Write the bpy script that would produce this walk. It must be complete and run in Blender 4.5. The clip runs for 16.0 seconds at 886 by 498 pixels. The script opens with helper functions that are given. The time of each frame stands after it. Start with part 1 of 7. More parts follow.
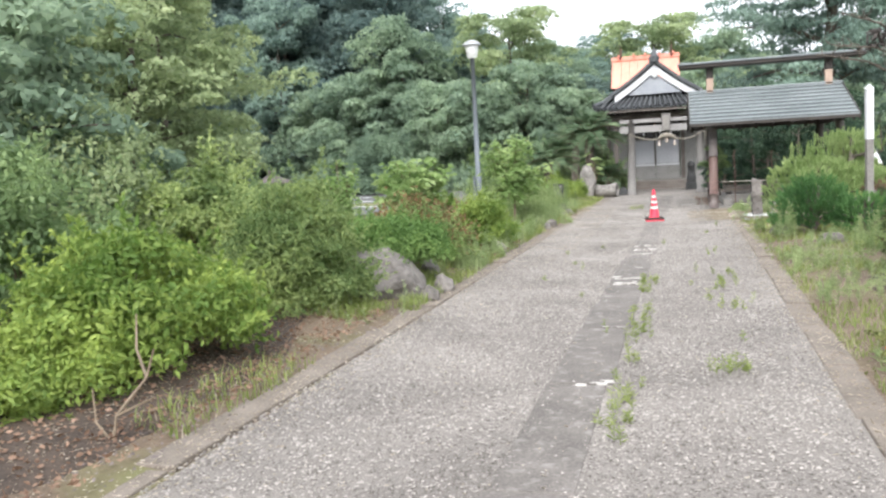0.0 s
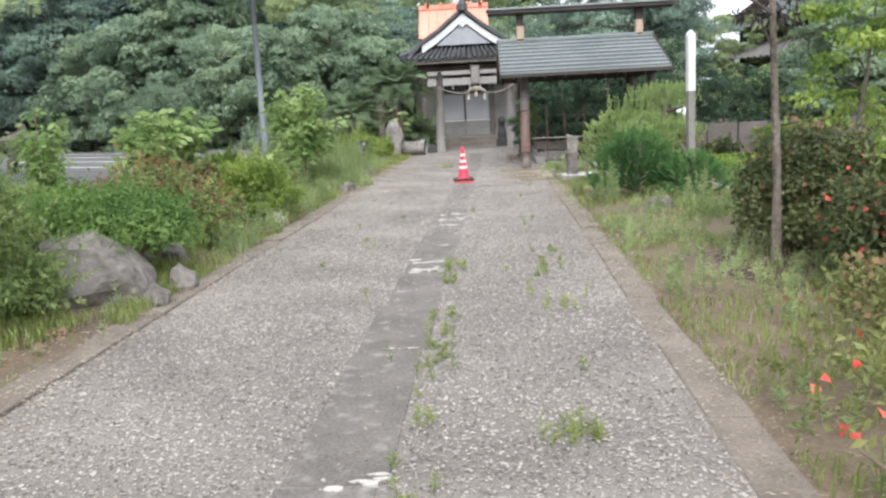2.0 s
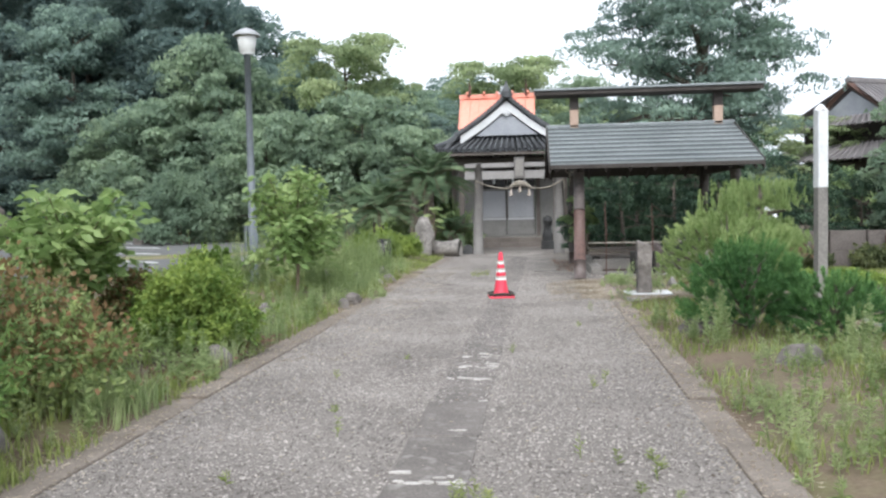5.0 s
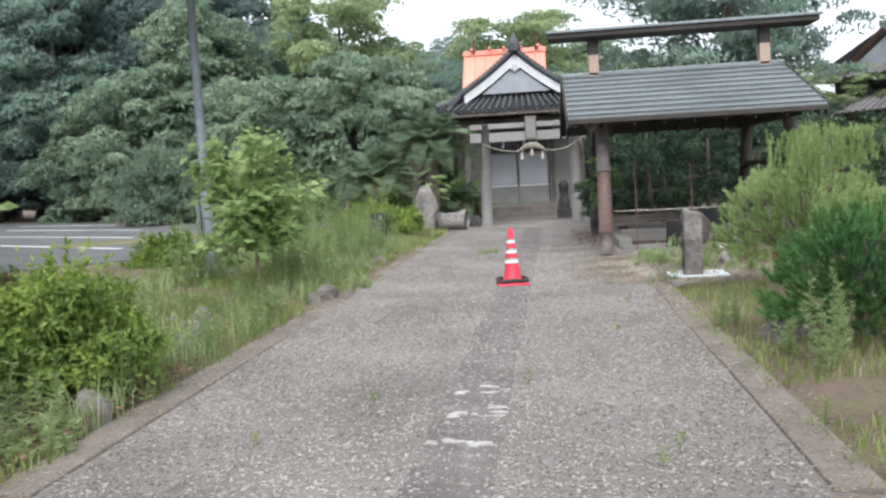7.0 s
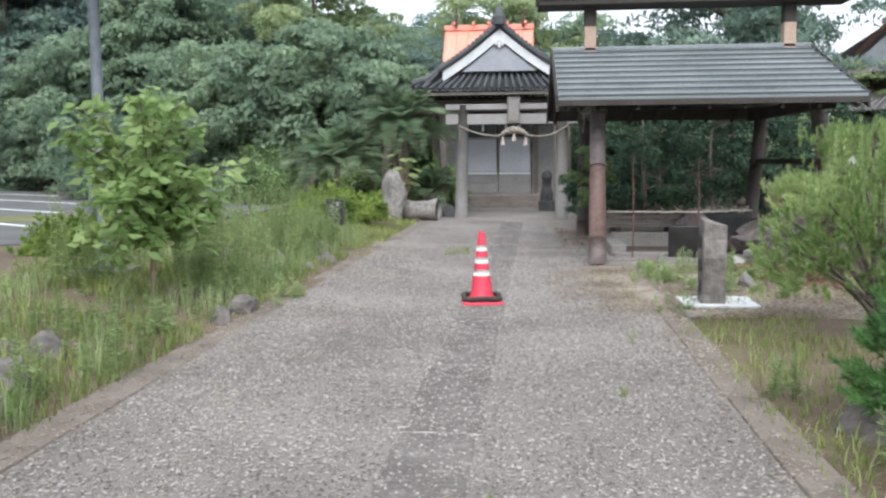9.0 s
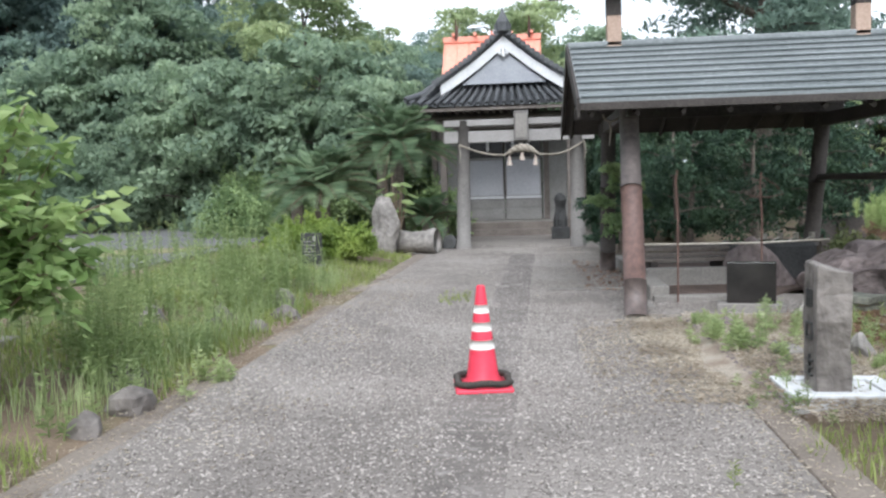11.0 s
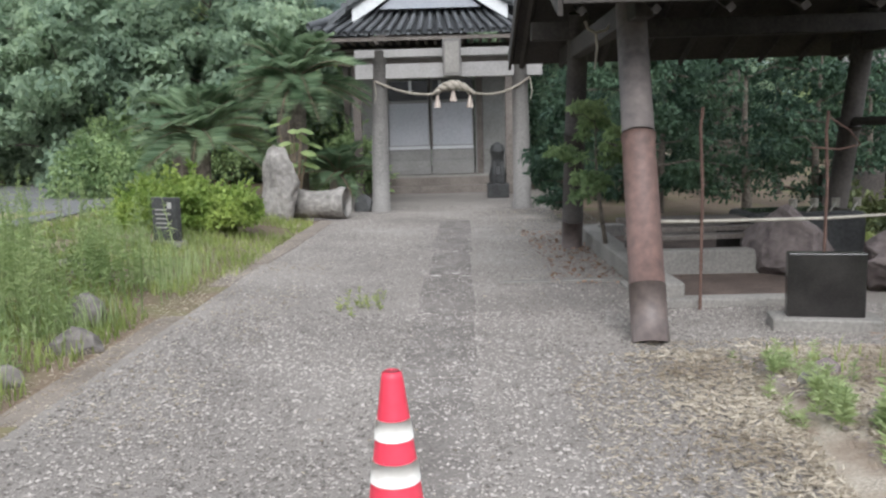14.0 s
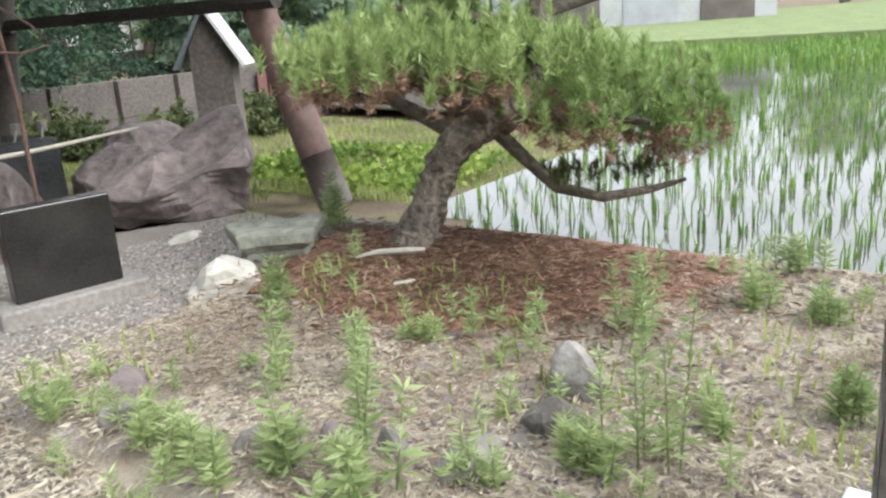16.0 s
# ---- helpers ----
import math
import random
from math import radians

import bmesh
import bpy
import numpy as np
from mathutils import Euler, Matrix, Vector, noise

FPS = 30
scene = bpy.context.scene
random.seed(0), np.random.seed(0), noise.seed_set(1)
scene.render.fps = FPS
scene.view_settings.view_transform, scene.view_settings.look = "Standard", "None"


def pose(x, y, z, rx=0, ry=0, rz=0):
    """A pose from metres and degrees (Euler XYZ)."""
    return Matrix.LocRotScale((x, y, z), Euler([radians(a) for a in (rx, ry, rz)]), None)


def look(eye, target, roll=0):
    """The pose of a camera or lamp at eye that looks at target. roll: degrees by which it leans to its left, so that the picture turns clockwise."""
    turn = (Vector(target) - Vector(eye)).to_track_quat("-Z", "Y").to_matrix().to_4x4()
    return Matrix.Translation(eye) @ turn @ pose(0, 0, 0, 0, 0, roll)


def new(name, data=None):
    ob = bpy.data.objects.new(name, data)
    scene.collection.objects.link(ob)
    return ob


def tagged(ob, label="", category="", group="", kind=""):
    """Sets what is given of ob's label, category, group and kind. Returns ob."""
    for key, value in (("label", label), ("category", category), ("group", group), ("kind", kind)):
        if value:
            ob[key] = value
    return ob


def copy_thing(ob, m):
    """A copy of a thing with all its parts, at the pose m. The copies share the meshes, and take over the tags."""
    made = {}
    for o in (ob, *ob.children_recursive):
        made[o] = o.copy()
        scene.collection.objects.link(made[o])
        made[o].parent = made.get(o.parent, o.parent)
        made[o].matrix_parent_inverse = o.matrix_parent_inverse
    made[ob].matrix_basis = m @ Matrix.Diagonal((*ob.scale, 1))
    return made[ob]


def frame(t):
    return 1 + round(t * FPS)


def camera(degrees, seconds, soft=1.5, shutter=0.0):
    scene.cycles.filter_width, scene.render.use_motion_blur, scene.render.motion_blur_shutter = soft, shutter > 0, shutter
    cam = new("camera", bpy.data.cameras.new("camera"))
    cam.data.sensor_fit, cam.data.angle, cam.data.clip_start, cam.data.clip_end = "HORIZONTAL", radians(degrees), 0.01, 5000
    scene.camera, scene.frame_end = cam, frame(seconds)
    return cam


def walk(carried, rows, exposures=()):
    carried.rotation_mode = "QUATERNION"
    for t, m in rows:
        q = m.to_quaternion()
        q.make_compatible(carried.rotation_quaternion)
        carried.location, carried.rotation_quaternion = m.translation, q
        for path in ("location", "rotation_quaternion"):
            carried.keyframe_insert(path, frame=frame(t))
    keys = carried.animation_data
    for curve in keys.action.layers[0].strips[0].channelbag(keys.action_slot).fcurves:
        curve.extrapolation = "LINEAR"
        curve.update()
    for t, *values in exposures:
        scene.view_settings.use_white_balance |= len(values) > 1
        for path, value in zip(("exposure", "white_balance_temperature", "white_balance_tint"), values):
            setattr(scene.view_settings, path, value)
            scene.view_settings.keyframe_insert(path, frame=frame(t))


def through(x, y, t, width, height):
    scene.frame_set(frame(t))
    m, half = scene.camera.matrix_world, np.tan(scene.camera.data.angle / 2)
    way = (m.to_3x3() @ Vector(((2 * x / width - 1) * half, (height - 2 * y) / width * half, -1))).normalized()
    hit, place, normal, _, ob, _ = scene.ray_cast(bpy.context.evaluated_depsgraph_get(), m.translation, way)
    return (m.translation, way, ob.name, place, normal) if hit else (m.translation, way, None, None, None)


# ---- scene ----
cam = camera(56.0, 16.0, 2.4)
PATH = [
    (0, (0.68, -5.492, 1.537), (0.135, -3.579, 1.331), -3.2),
    (0.5, (0.67, -4.875, 1.51), (0.347, -2.916, 1.275), -3.0),
    (1, (0.707, -4.272, 1.499), (0.521, -2.304, 1.196), -3.8),
    (1.5, (0.706, -3.756, 1.495), (0.613, -1.785, 1.168), -3.3),
    (2, (0.68, -3.043, 1.445), (0.562, -1.074, 1.114), -2.9),
    (2.5, (0.657, -2.492, 1.457), (0.531, -0.515, 1.181), -2.4),
    (3, (0.606, -1.776, 1.434), (0.464, 0.208, 1.228), -1.2),
    (3.5, (0.63, -1.213, 1.444), (0.478, 0.776, 1.306), -0.6),
    (4, (0.641, -0.701, 1.497), (0.462, 1.288, 1.395), -0.4),
    (4.2, (0.648, -0.45, 1.469), (0.468, 1.54, 1.375), -0.5),
    (6.3, (0.566, 2.376, 1.36), (0.294, 4.354, 1.238), -2.9),
    (6.5, (0.586, 2.596, 1.363), (0.319, 4.574, 1.233), -3.3),
    (7, (0.588, 3.166, 1.365), (0.345, 5.144, 1.193), -3.1),
    (7.5, (0.624, 3.727, 1.367), (0.432, 5.71, 1.191), -2.3),
    (8, (0.63, 4.246, 1.369), (0.435, 6.225, 1.16), -1.3),
    (8.2, (0.62, 4.473, 1.375), (0.423, 6.452, 1.164), -0.6),
    (10.3, (0.551, 7.021, 1.415), (0.368, 9.0, 1.193), -0.6),
    (10.5, (0.551, 7.321, 1.384), (0.367, 9.302, 1.183), -1.2),
    (11, (0.524, 7.86, 1.383), (0.311, 9.842, 1.226), -1.7),
    (11.5, (0.488, 8.452, 1.398), (0.266, 10.436, 1.288), -1.8),
    (12, (0.482, 8.989, 1.406), (0.287, 10.977, 1.317), -1.5),
    (12.5, (0.459, 9.553, 1.4), (0.263, 11.539, 1.276), -1.5),
    (13, (0.456, 10.11, 1.405), (0.28, 12.094, 1.229), -1.4),
    (13.5, (0.39, 10.664, 1.382), (0.214, 12.642, 1.147), -1.7),
    (14, (0.357, 11.218, 1.332), (0.324, 13.198, 1.051), -1.5),
    (14.5, (0.365, 11.7, 1.313), (0.597, 13.659, 0.979), -2.7),
    (15, (0.476, 12.25, 1.285), (1.139, 14.102, 0.923), -3.2),
    (15.3, (0.529, 12.486, 1.285), (1.488, 14.194, 0.878), -3.3),
    (15.5, (0.569, 12.649, 1.271), (1.696, 14.236, 0.813), -3.9),
    (15.7, (0.624, 12.817, 1.241), (1.932, 14.252, 0.761), -3.6),
    (16, (0.827, 12.969, 1.185), (2.369, 14.12, 0.638), -4.1),
]
walk(cam, [(t, look(eye, target, roll)) for t, eye, target, roll in PATH], [(0, 0.80, 6200, 10), (1.5, 0.64, 6200, 10), (3.5, 0.42, 6100, 10), (8, 0.36, 6000, 10), (12.5, 0.49, 5900, 10), (14.5, 0.41, 6050, 10), (15.2, 0.54, 6050, 10), (16, 0.88, 6200, 9)])

# ---- world and light ----
world = bpy.data.worlds.new("world")
scene.world = world
world.use_nodes = True
wn, wl = world.node_tree.nodes, world.node_tree.links
sky = wn.new("ShaderNodeTexSky")
sky.sky_type, sky.sun_disc = "NISHITA", False
sky.sun_elevation, sky.sun_rotation = radians(44), radians(190)
sky.air_density, sky.dust_density, sky.ozone_density = 1.0, 6.0, 0.6
# an even cloud layer: the sky's colour is mostly washed out
wash = wn.new("ShaderNodeHueSaturation")
wash.inputs["Saturation"].default_value = 0.12
wl.new(sky.outputs[0], wash.inputs["Color"])
cloud = wn.new("ShaderNodeMixRGB")
cloud.inputs["Fac"].default_value = 0.6
cloud.inputs["Color2"].default_value = (9.6, 9.9, 10.3, 1)
wl.new(wash.outputs[0], cloud.inputs["Color1"])
wl.new(cloud.outputs[0], wn["Background"].inputs["Color"])
wn["Background"].inputs["Strength"].default_value = 0.15

sun = new("sun", bpy.data.lights.new("sun", "SUN"))
sun.data.energy, sun.data.angle, sun.data.color = 1.9, radians(30), (1.0, 0.97, 0.92)
sun.matrix_world = look((6, -36, 38), (0, 4, 0))

# ---- materials ----
rng = np.random.default_rng(7)


def rgb(c):
    return (c[0], c[1], c[2], 1.0)


def surface(name, dark, light, rough=0.8, grain=40.0, patch=2.5, bump=0.3, depth=0.01, metal=0.0, islands=0.0, speck=None, spec=0.4):
    """Two scales of colour variation and a fine relief."""
    m = bpy.data.materials.new(name)
    m.use_nodes = True
    n, l = m.node_tree.nodes, m.node_tree.links
    b = n["Principled BSDF"]
    geo = n.new("ShaderNodeNewGeometry")
    fine, wide = n.new("ShaderNodeTexNoise"), n.new("ShaderNodeTexNoise")
    fine.inputs["Scale"].default_value, wide.inputs["Scale"].default_value = grain, patch
    fine.inputs["Detail"].default_value, wide.inputs["Detail"].default_value = 4, 5
    for t in (fine, wide):
        l.new(geo.outputs["Position"], t.inputs["Vector"])
    mixf = n.new("ShaderNodeMath")
    mixf.operation = "MULTIPLY_ADD"
    mixf.inputs[1].default_value, mixf.inputs[2].default_value = 1.7, -0.85
    add = n.new("ShaderNodeMath")
    l.new(fine.outputs["Fac"], add.inputs[0])
    l.new(wide.outputs["Fac"], add.inputs[1])
    half = n.new("ShaderNodeMath")
    half.operation = "MULTIPLY"
    half.inputs[1].default_value = 0.5
    l.new(add.outputs[0], half.inputs[0])
    ramp = n.new("ShaderNodeMapRange")
    ramp.inputs["From Min"].default_value, ramp.inputs["From Max"].default_value = 0.33, 0.67
    l.new(half.outputs[0], ramp.inputs["Value"])
    value = ramp.outputs[0]
    if islands:
        isl = n.new("ShaderNodeMath")
        isl.operation = "MULTIPLY_ADD"
        isl.inputs[1].default_value, isl.inputs[2].default_value = islands, -islands / 2
        l.new(geo.outputs["Random Per Island"], isl.inputs[0])
        tot = n.new("ShaderNodeMath")
        tot.use_clamp = True
        l.new(value, tot.inputs[0])
        l.new(isl.outputs[0], tot.inputs[1])
        value = tot.outputs[0]
    col = n.new("ShaderNodeMixRGB")
    col.inputs["Color1"].default_value, col.inputs["Color2"].default_value = rgb(dark), rgb(light)
    l.new(value, col.inputs["Fac"])
    out = col.outputs[0]
    if speck:
        vor = n.new("ShaderNodeTexNoise")
        vor.inputs["Scale"].default_value, vor.inputs["Detail"].default_value = speck[1], 3
        l.new(geo.outputs["Position"], vor.inputs["Vector"])
        mr = n.new("ShaderNodeMapRange")
        mr.inputs["From Min"].default_value, mr.inputs["From Max"].default_value = speck[2] - 0.06, speck[2] + 0.16
        l.new(vor.outputs["Fac"], mr.inputs["Value"])
        two = n.new("ShaderNodeMixRGB")
        two.inputs["Color2"].default_value = rgb(speck[0])
        l.new(out, two.inputs["Color1"])
        l.new(mr.outputs[0], two.inputs["Fac"])
        out = two.outputs[0]
    l.new(out, b.inputs["Base Color"])
    b.inputs["Roughness"].default_value, b.inputs["Metallic"].default_value = rough, metal
    b.inputs["Specular IOR Level"].default_value = spec
    if bump:
        bp = n.new("ShaderNodeBump")
        bp.inputs["Strength"].default_value, bp.inputs["Distance"].default_value = bump, depth
        l.new(fine.outputs["Fac"], bp.inputs["Height"])
        l.new(bp.outputs[0], b.inputs["Normal"])
    return m


def leafy(name, dark, light, through=0.35, rough=0.55, each=0.6, area=1.3):
    """Leaves: each one a shade of its own, letting some light through."""
    m = bpy.data.materials.new(name)
    m.use_nodes = True
    n, l = m.node_tree.nodes, m.node_tree.links
    b = n["Principled BSDF"]
    geo = n.new("ShaderNodeNewGeometry")
    noise_t = n.new("ShaderNodeTexNoise")
    noise_t.inputs["Scale"].default_value = area
    l.new(geo.outputs["Position"], noise_t.inputs["Vector"])
    add = n.new("ShaderNodeMath")
    add.operation = "MULTIPLY_ADD"
    add.inputs[1].default_value = each
    l.new(geo.outputs["Random Per Island"], add.inputs[0])
    sub = n.new("ShaderNodeMath")
    sub.operation = "MULTIPLY_ADD"
    sub.inputs[1].default_value, sub.inputs[2].default_value = 2.2, -0.8 - each / 2
    l.new(noise_t.outputs["Fac"], sub.inputs[0])
    l.new(sub.outputs[0], add.inputs[2])
    add.use_clamp = True
    col = n.new("ShaderNodeMixRGB")
    col.inputs["Color1"].default_value, col.inputs["Color2"].default_value = rgb(dark), rgb(light)
    l.new(add.outputs[0], col.inputs["Fac"])
    l.new(col.outputs[0], b.inputs["Base Color"])
    b.inputs["Roughness"].default_value = rough
    b.inputs["Specular IOR Level"].default_value = 0.3
    tr = n.new("ShaderNodeBsdfTranslucent")
    l.new(col.outputs[0], tr.inputs["Color"])
    mx = n.new("ShaderNodeMixShader")
    mx.inputs[0].default_value = through
    l.new(b.outputs[0], mx.inputs[1])
    l.new(tr.outputs[0], mx.inputs[2])
    l.new(mx.outputs[0], n["Material Output"].inputs["Surface"])
    return m


M_EARTH = surface("earth", (0.085, 0.06, 0.042), (0.21, 0.157, 0.108), 0.95, 30, 0.8, 0.6, 0.02, speck=((0.14, 0.135, 0.06), 1.3, 0.55))
M_GRAVEL = surface("gravel_bed", (0.13, 0.115, 0.102), (0.305, 0.274, 0.246), 0.9, 100, 0.7, 1.0, 0.010)
M_STONE = surface("gravel_chip", (0.11, 0.096, 0.085), (0.415, 0.375, 0.34), 0.85, 60, 1.0, 0.0, islands=1.15)
M_KERB = surface("kerb_concrete", (0.115, 0.094, 0.076), (0.255, 0.215, 0.18), 0.9, 60, 3.0, 0.5, 0.006)
M_SLAB = surface("slab_concrete", (0.08, 0.07, 0.062), (0.20, 0.177, 0.16), 0.88, 60, 2.2, 0.6, 0.005, speck=((0.28, 0.26, 0.238), 9.0, 0.62))
M_WORN = surface("worn_edge_mortar", (0.27, 0.25, 0.228), (0.60, 0.57, 0.53), 0.9, 60, 6, 0.4, 0.004)
M_ASPHALT = surface("asphalt", (0.09, 0.09, 0.088), (0.16, 0.158, 0.152), 0.9, 90, 0.7, 0.4, 0.004)
M_PAINT = surface("road_paint", (0.6, 0.6, 0.58), (0.8, 0.8, 0.78), 0.7, 40, 3, 0.1)
M_ROCK = surface("grey_rock", (0.07, 0.062, 0.056), (0.24, 0.215, 0.195), 0.9, 14, 2.2, 0.9, 0.03)
M_ROCKL = surface("light_grey_rock", (0.115, 0.105, 0.096), (0.33, 0.305, 0.28), 0.9, 14, 3.0, 0.9, 0.03)
M_GREENST = surface("green_grey_stone", (0.10, 0.105, 0.085), (0.29, 0.29, 0.24), 0.9, 20, 4.0, 0.7, 0.02)
M_ROCKB = surface("brown_rock", (0.07, 0.057, 0.054), (0.25, 0.205, 0.195), 0.88, 12, 2.4, 0.9, 0.04)
M_PALE = surface("pale_rock", (0.27, 0.25, 0.215), (0.50, 0.475, 0.425), 0.9, 14, 3, 0.7, 0.02)
M_CONC = surface("old_concrete", (0.14, 0.13, 0.118), (0.29, 0.27, 0.245), 0.9, 45, 1.7, 0.5, 0.006)
M_TORII = surface("torii_concrete", (0.10, 0.093, 0.087), (0.215, 0.202, 0.188), 0.85, 35, 1.5, 0.4, 0.005)
M_BEAM = surface("pale_beam", (0.19, 0.18, 0.172), (0.32, 0.303, 0.288), 0.85, 35, 1.5, 0.3, 0.005)
M_OLDWOOD = surface("weathered_wood", (0.085, 0.07, 0.06), (0.20, 0.175, 0.155), 0.85, 30, 2, 0.5, 0.006)
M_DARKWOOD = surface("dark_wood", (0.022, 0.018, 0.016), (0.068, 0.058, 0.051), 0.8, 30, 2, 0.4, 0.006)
M_POSTU = surface("post_weathered_top", (0.07, 0.06, 0.057), (0.175, 0.148, 0.136), 0.7, 18, 1.8, 0.4, 0.006)
M_POST = surface("post_brown", (0.072, 0.047, 0.041), (0.185, 0.11, 0.092), 0.6, 18, 1.6, 0.3, 0.006)
M_POSTD = surface("post_foot_metal", (0.075, 0.06, 0.056), (0.16, 0.125, 0.113), 0.5, 20, 3, 0.2, 0.003)
M_FRESH = surface("fresh_timber", (0.29, 0.205, 0.155), (0.44, 0.325, 0.255), 0.8, 30, 3, 0.3, 0.004)
M_SHEET = surface("green_grey_roof_sheet", (0.13, 0.148, 0.15), (0.245, 0.265, 0.268), 0.45, 25, 1.1, 0.1, 0.002, spec=0.5)
M_TILE = surface("dark_roof_tile", (0.045, 0.047, 0.05), (0.13, 0.135, 0.14), 0.55, 25, 1.5, 0.2, 0.004)
M_HTILE = surface("brown_grey_tile", (0.12, 0.11, 0.11), (0.24, 0.22, 0.215), 0.5, 25, 0.8, 0.2, 0.004)
M_ORANGE = surface("salmon_roof_sheet", (0.70, 0.27, 0.19), (0.86, 0.38, 0.285), 0.55, 12, 0.8, 0.1, 0.003)
M_WHITE = surface("white_paint", (0.50, 0.505, 0.51), (0.68, 0.68, 0.675), 0.6, 20, 2, 0.1, 0.002)
M_PLASTER = surface("grey_plaster", (0.24, 0.25, 0.275), (0.37, 0.38, 0.40), 0.85, 30, 1.5, 0.2, 0.003)
M_DOOR = surface("door_pale_panel", (0.35, 0.35, 0.37), (0.48, 0.48, 0.50), 0.6, 20, 1.0, 0.1, 0.002)
M_DOORG = surface("door_grey_wood", (0.19, 0.18, 0.17), (0.30, 0.29, 0.275), 0.7, 25, 2.0, 0.2, 0.003)
M_DARK = surface("interior_dark", (0.02, 0.02, 0.02), (0.05, 0.048, 0.045), 0.8, 20, 2, 0.1)
M_BLACK = surface("polished_black_granite", (0.012, 0.011, 0.011), (0.035, 0.032, 0.03), 0.22, 160, 5, 0.0)
M_LION = surface("black_stone", (0.02, 0.02, 0.02), (0.07, 0.07, 0.068), 0.6, 30, 4, 0.5, 0.01)
M_ROPE = surface("straw_rope", (0.19, 0.165, 0.132), (0.35, 0.315, 0.262), 0.95, 90, 8, 0.7, 0.006)
M_STRAW = surface("straw_tassel", (0.31, 0.25, 0.21), (0.48, 0.41, 0.355), 0.95, 80, 8, 0.5, 0.006)
M_CONE = surface("cone_red_plastic", (0.58, 0.035, 0.065), (0.72, 0.06, 0.10), 0.45, 20, 4, 0.05, 0.002)
M_BAND = surface("cone_white_band", (0.58, 0.55, 0.51), (0.72, 0.69, 0.645), 0.5, 20, 6, 0.05, 0.002)
M_RUBBER = surface("black_rubber", (0.02, 0.018, 0.016), (0.07, 0.06, 0.05), 0.85, 40, 6, 0.3, 0.004)
M_LAMP = surface("lamp_grey_metal", (0.11, 0.125, 0.14), (0.18, 0.20, 0.215), 0.6, 15, 2, 0.05, 0.002)
M_GLASS = surface("lamp_opal_cover", (0.6, 0.6, 0.58), (0.75, 0.75, 0.73), 0.3, 10, 3, 0.0)
M_BARK = surface("bark", (0.055, 0.045, 0.036), (0.19, 0.16, 0.13), 0.95, 22, 3, 1.0, 0.03)
M_PINEBARK = surface("flaking_pine_bark", (0.045, 0.037, 0.031), (0.34, 0.285, 0.235), 0.95, 26, 7, 1.0, 0.05)
M_TWIG = surface("twig", (0.12, 0.09, 0.06), (0.26, 0.2, 0.14), 0.9, 40, 4, 0.3, 0.004)
M_BAMBOO = surface("weathered_bamboo", (0.22, 0.20, 0.165), (0.38, 0.35, 0.30), 0.6, 30, 3, 0.2, 0.003)
M_RUST = surface("rusty_rod", (0.06, 0.032, 0.025), (0.15, 0.09, 0.07), 0.8, 50, 5, 0.3, 0.002)
M_GOLD = surface("engraving_pale", (0.3, 0.29, 0.27), (0.42, 0.41, 0.38), 0.7, 30, 5, 0.0)
M_NEEDLEBED = surface("fallen_needles", (0.12, 0.058, 0.04), (0.28, 0.15, 0.105), 0.95, 70, 3, 0.8, 0.015)
M_LITTER = surface("leaf_litter", (0.045, 0.033, 0.028), (0.14, 0.10, 0.08), 0.95, 60, 4, 0.8, 0.015)
# dark colour for the shadow lines of the roof laps
M_LAPSHADE = surface("lap_shadow_dark", (0.045, 0.055, 0.055), (0.10, 0.115, 0.115), 0.6, 30, 2, 0.1, 0.002)
M_STRAWBED = surface("dry_straw_ground", (0.16, 0.13, 0.10), (0.46, 0.405, 0.33), 0.95, 75, 3.5, 0.9, 0.015, speck=((0.21, 0.16, 0.12), 5.0, 0.5))
M_SOIL = surface("bare_soil", (0.032, 0.023, 0.018), (0.115, 0.083, 0.062), 0.95, 45, 2.5, 0.8, 0.015)
M_GRASSBED = surface("thin_grass_ground", (0.08, 0.10, 0.03), (0.25, 0.24, 0.11), 0.95, 50, 1.2, 0.7, 0.015, speck=((0.24, 0.18, 0.12), 1.1, 0.52))
M_LEVEE = surface("levee_grass", (0.11, 0.145, 0.06), (0.23, 0.27, 0.12), 0.95, 50, 1.2, 0.7, 0.02)
M_WATER = surface("paddy_water", (0.05, 0.05, 0.04), (0.10, 0.10, 0.08), 0.06, 3, 0.5, 0.05, 0.004, spec=0.9)
M_BLOCK = surface("block_wall", (0.055, 0.046, 0.042), (0.17, 0.148, 0.132), 0.9, 30, 1.0, 0.4, 0.006)
M_REDSIGN = surface("red_paint", (0.09, 0.04, 0.037), (0.17, 0.075, 0.068), 0.6, 30, 3, 0.1)
M_ALU = surface("pale_metal_sheet", (0.28, 0.285, 0.29), (0.42, 0.425, 0.43), 0.45, 20, 1, 0.05, metal=0.1)

L_AZALEA = leafy("azalea_leaf", (0.15, 0.22, 0.08), (0.49, 0.57, 0.225), 0.55)
L_GOLDEN = leafy("golden_leaf", (0.16, 0.24, 0.05), (0.45, 0.54, 0.15), 0.45)
L_BRIGHT = leafy("bright_leaf", (0.12, 0.20, 0.04), (0.43, 0.52, 0.13), 0.45)
L_GREEN = leafy("green_leaf", (0.155, 0.23, 0.10), (0.42, 0.53, 0.245), 0.5)
L_JUNI = leafy("juniper_leaf", (0.11, 0.20, 0.055), (0.32, 0.46, 0.14), 0.45)
L_SPARSE = leafy("sparse_azalea_leaf", (0.13, 0.15, 0.05), (0.36, 0.37, 0.14), 0.4)
L_OLIVE = leafy("olive_brown_leaf", (0.055, 0.075, 0.03), (0.20, 0.22, 0.09), 0.35)
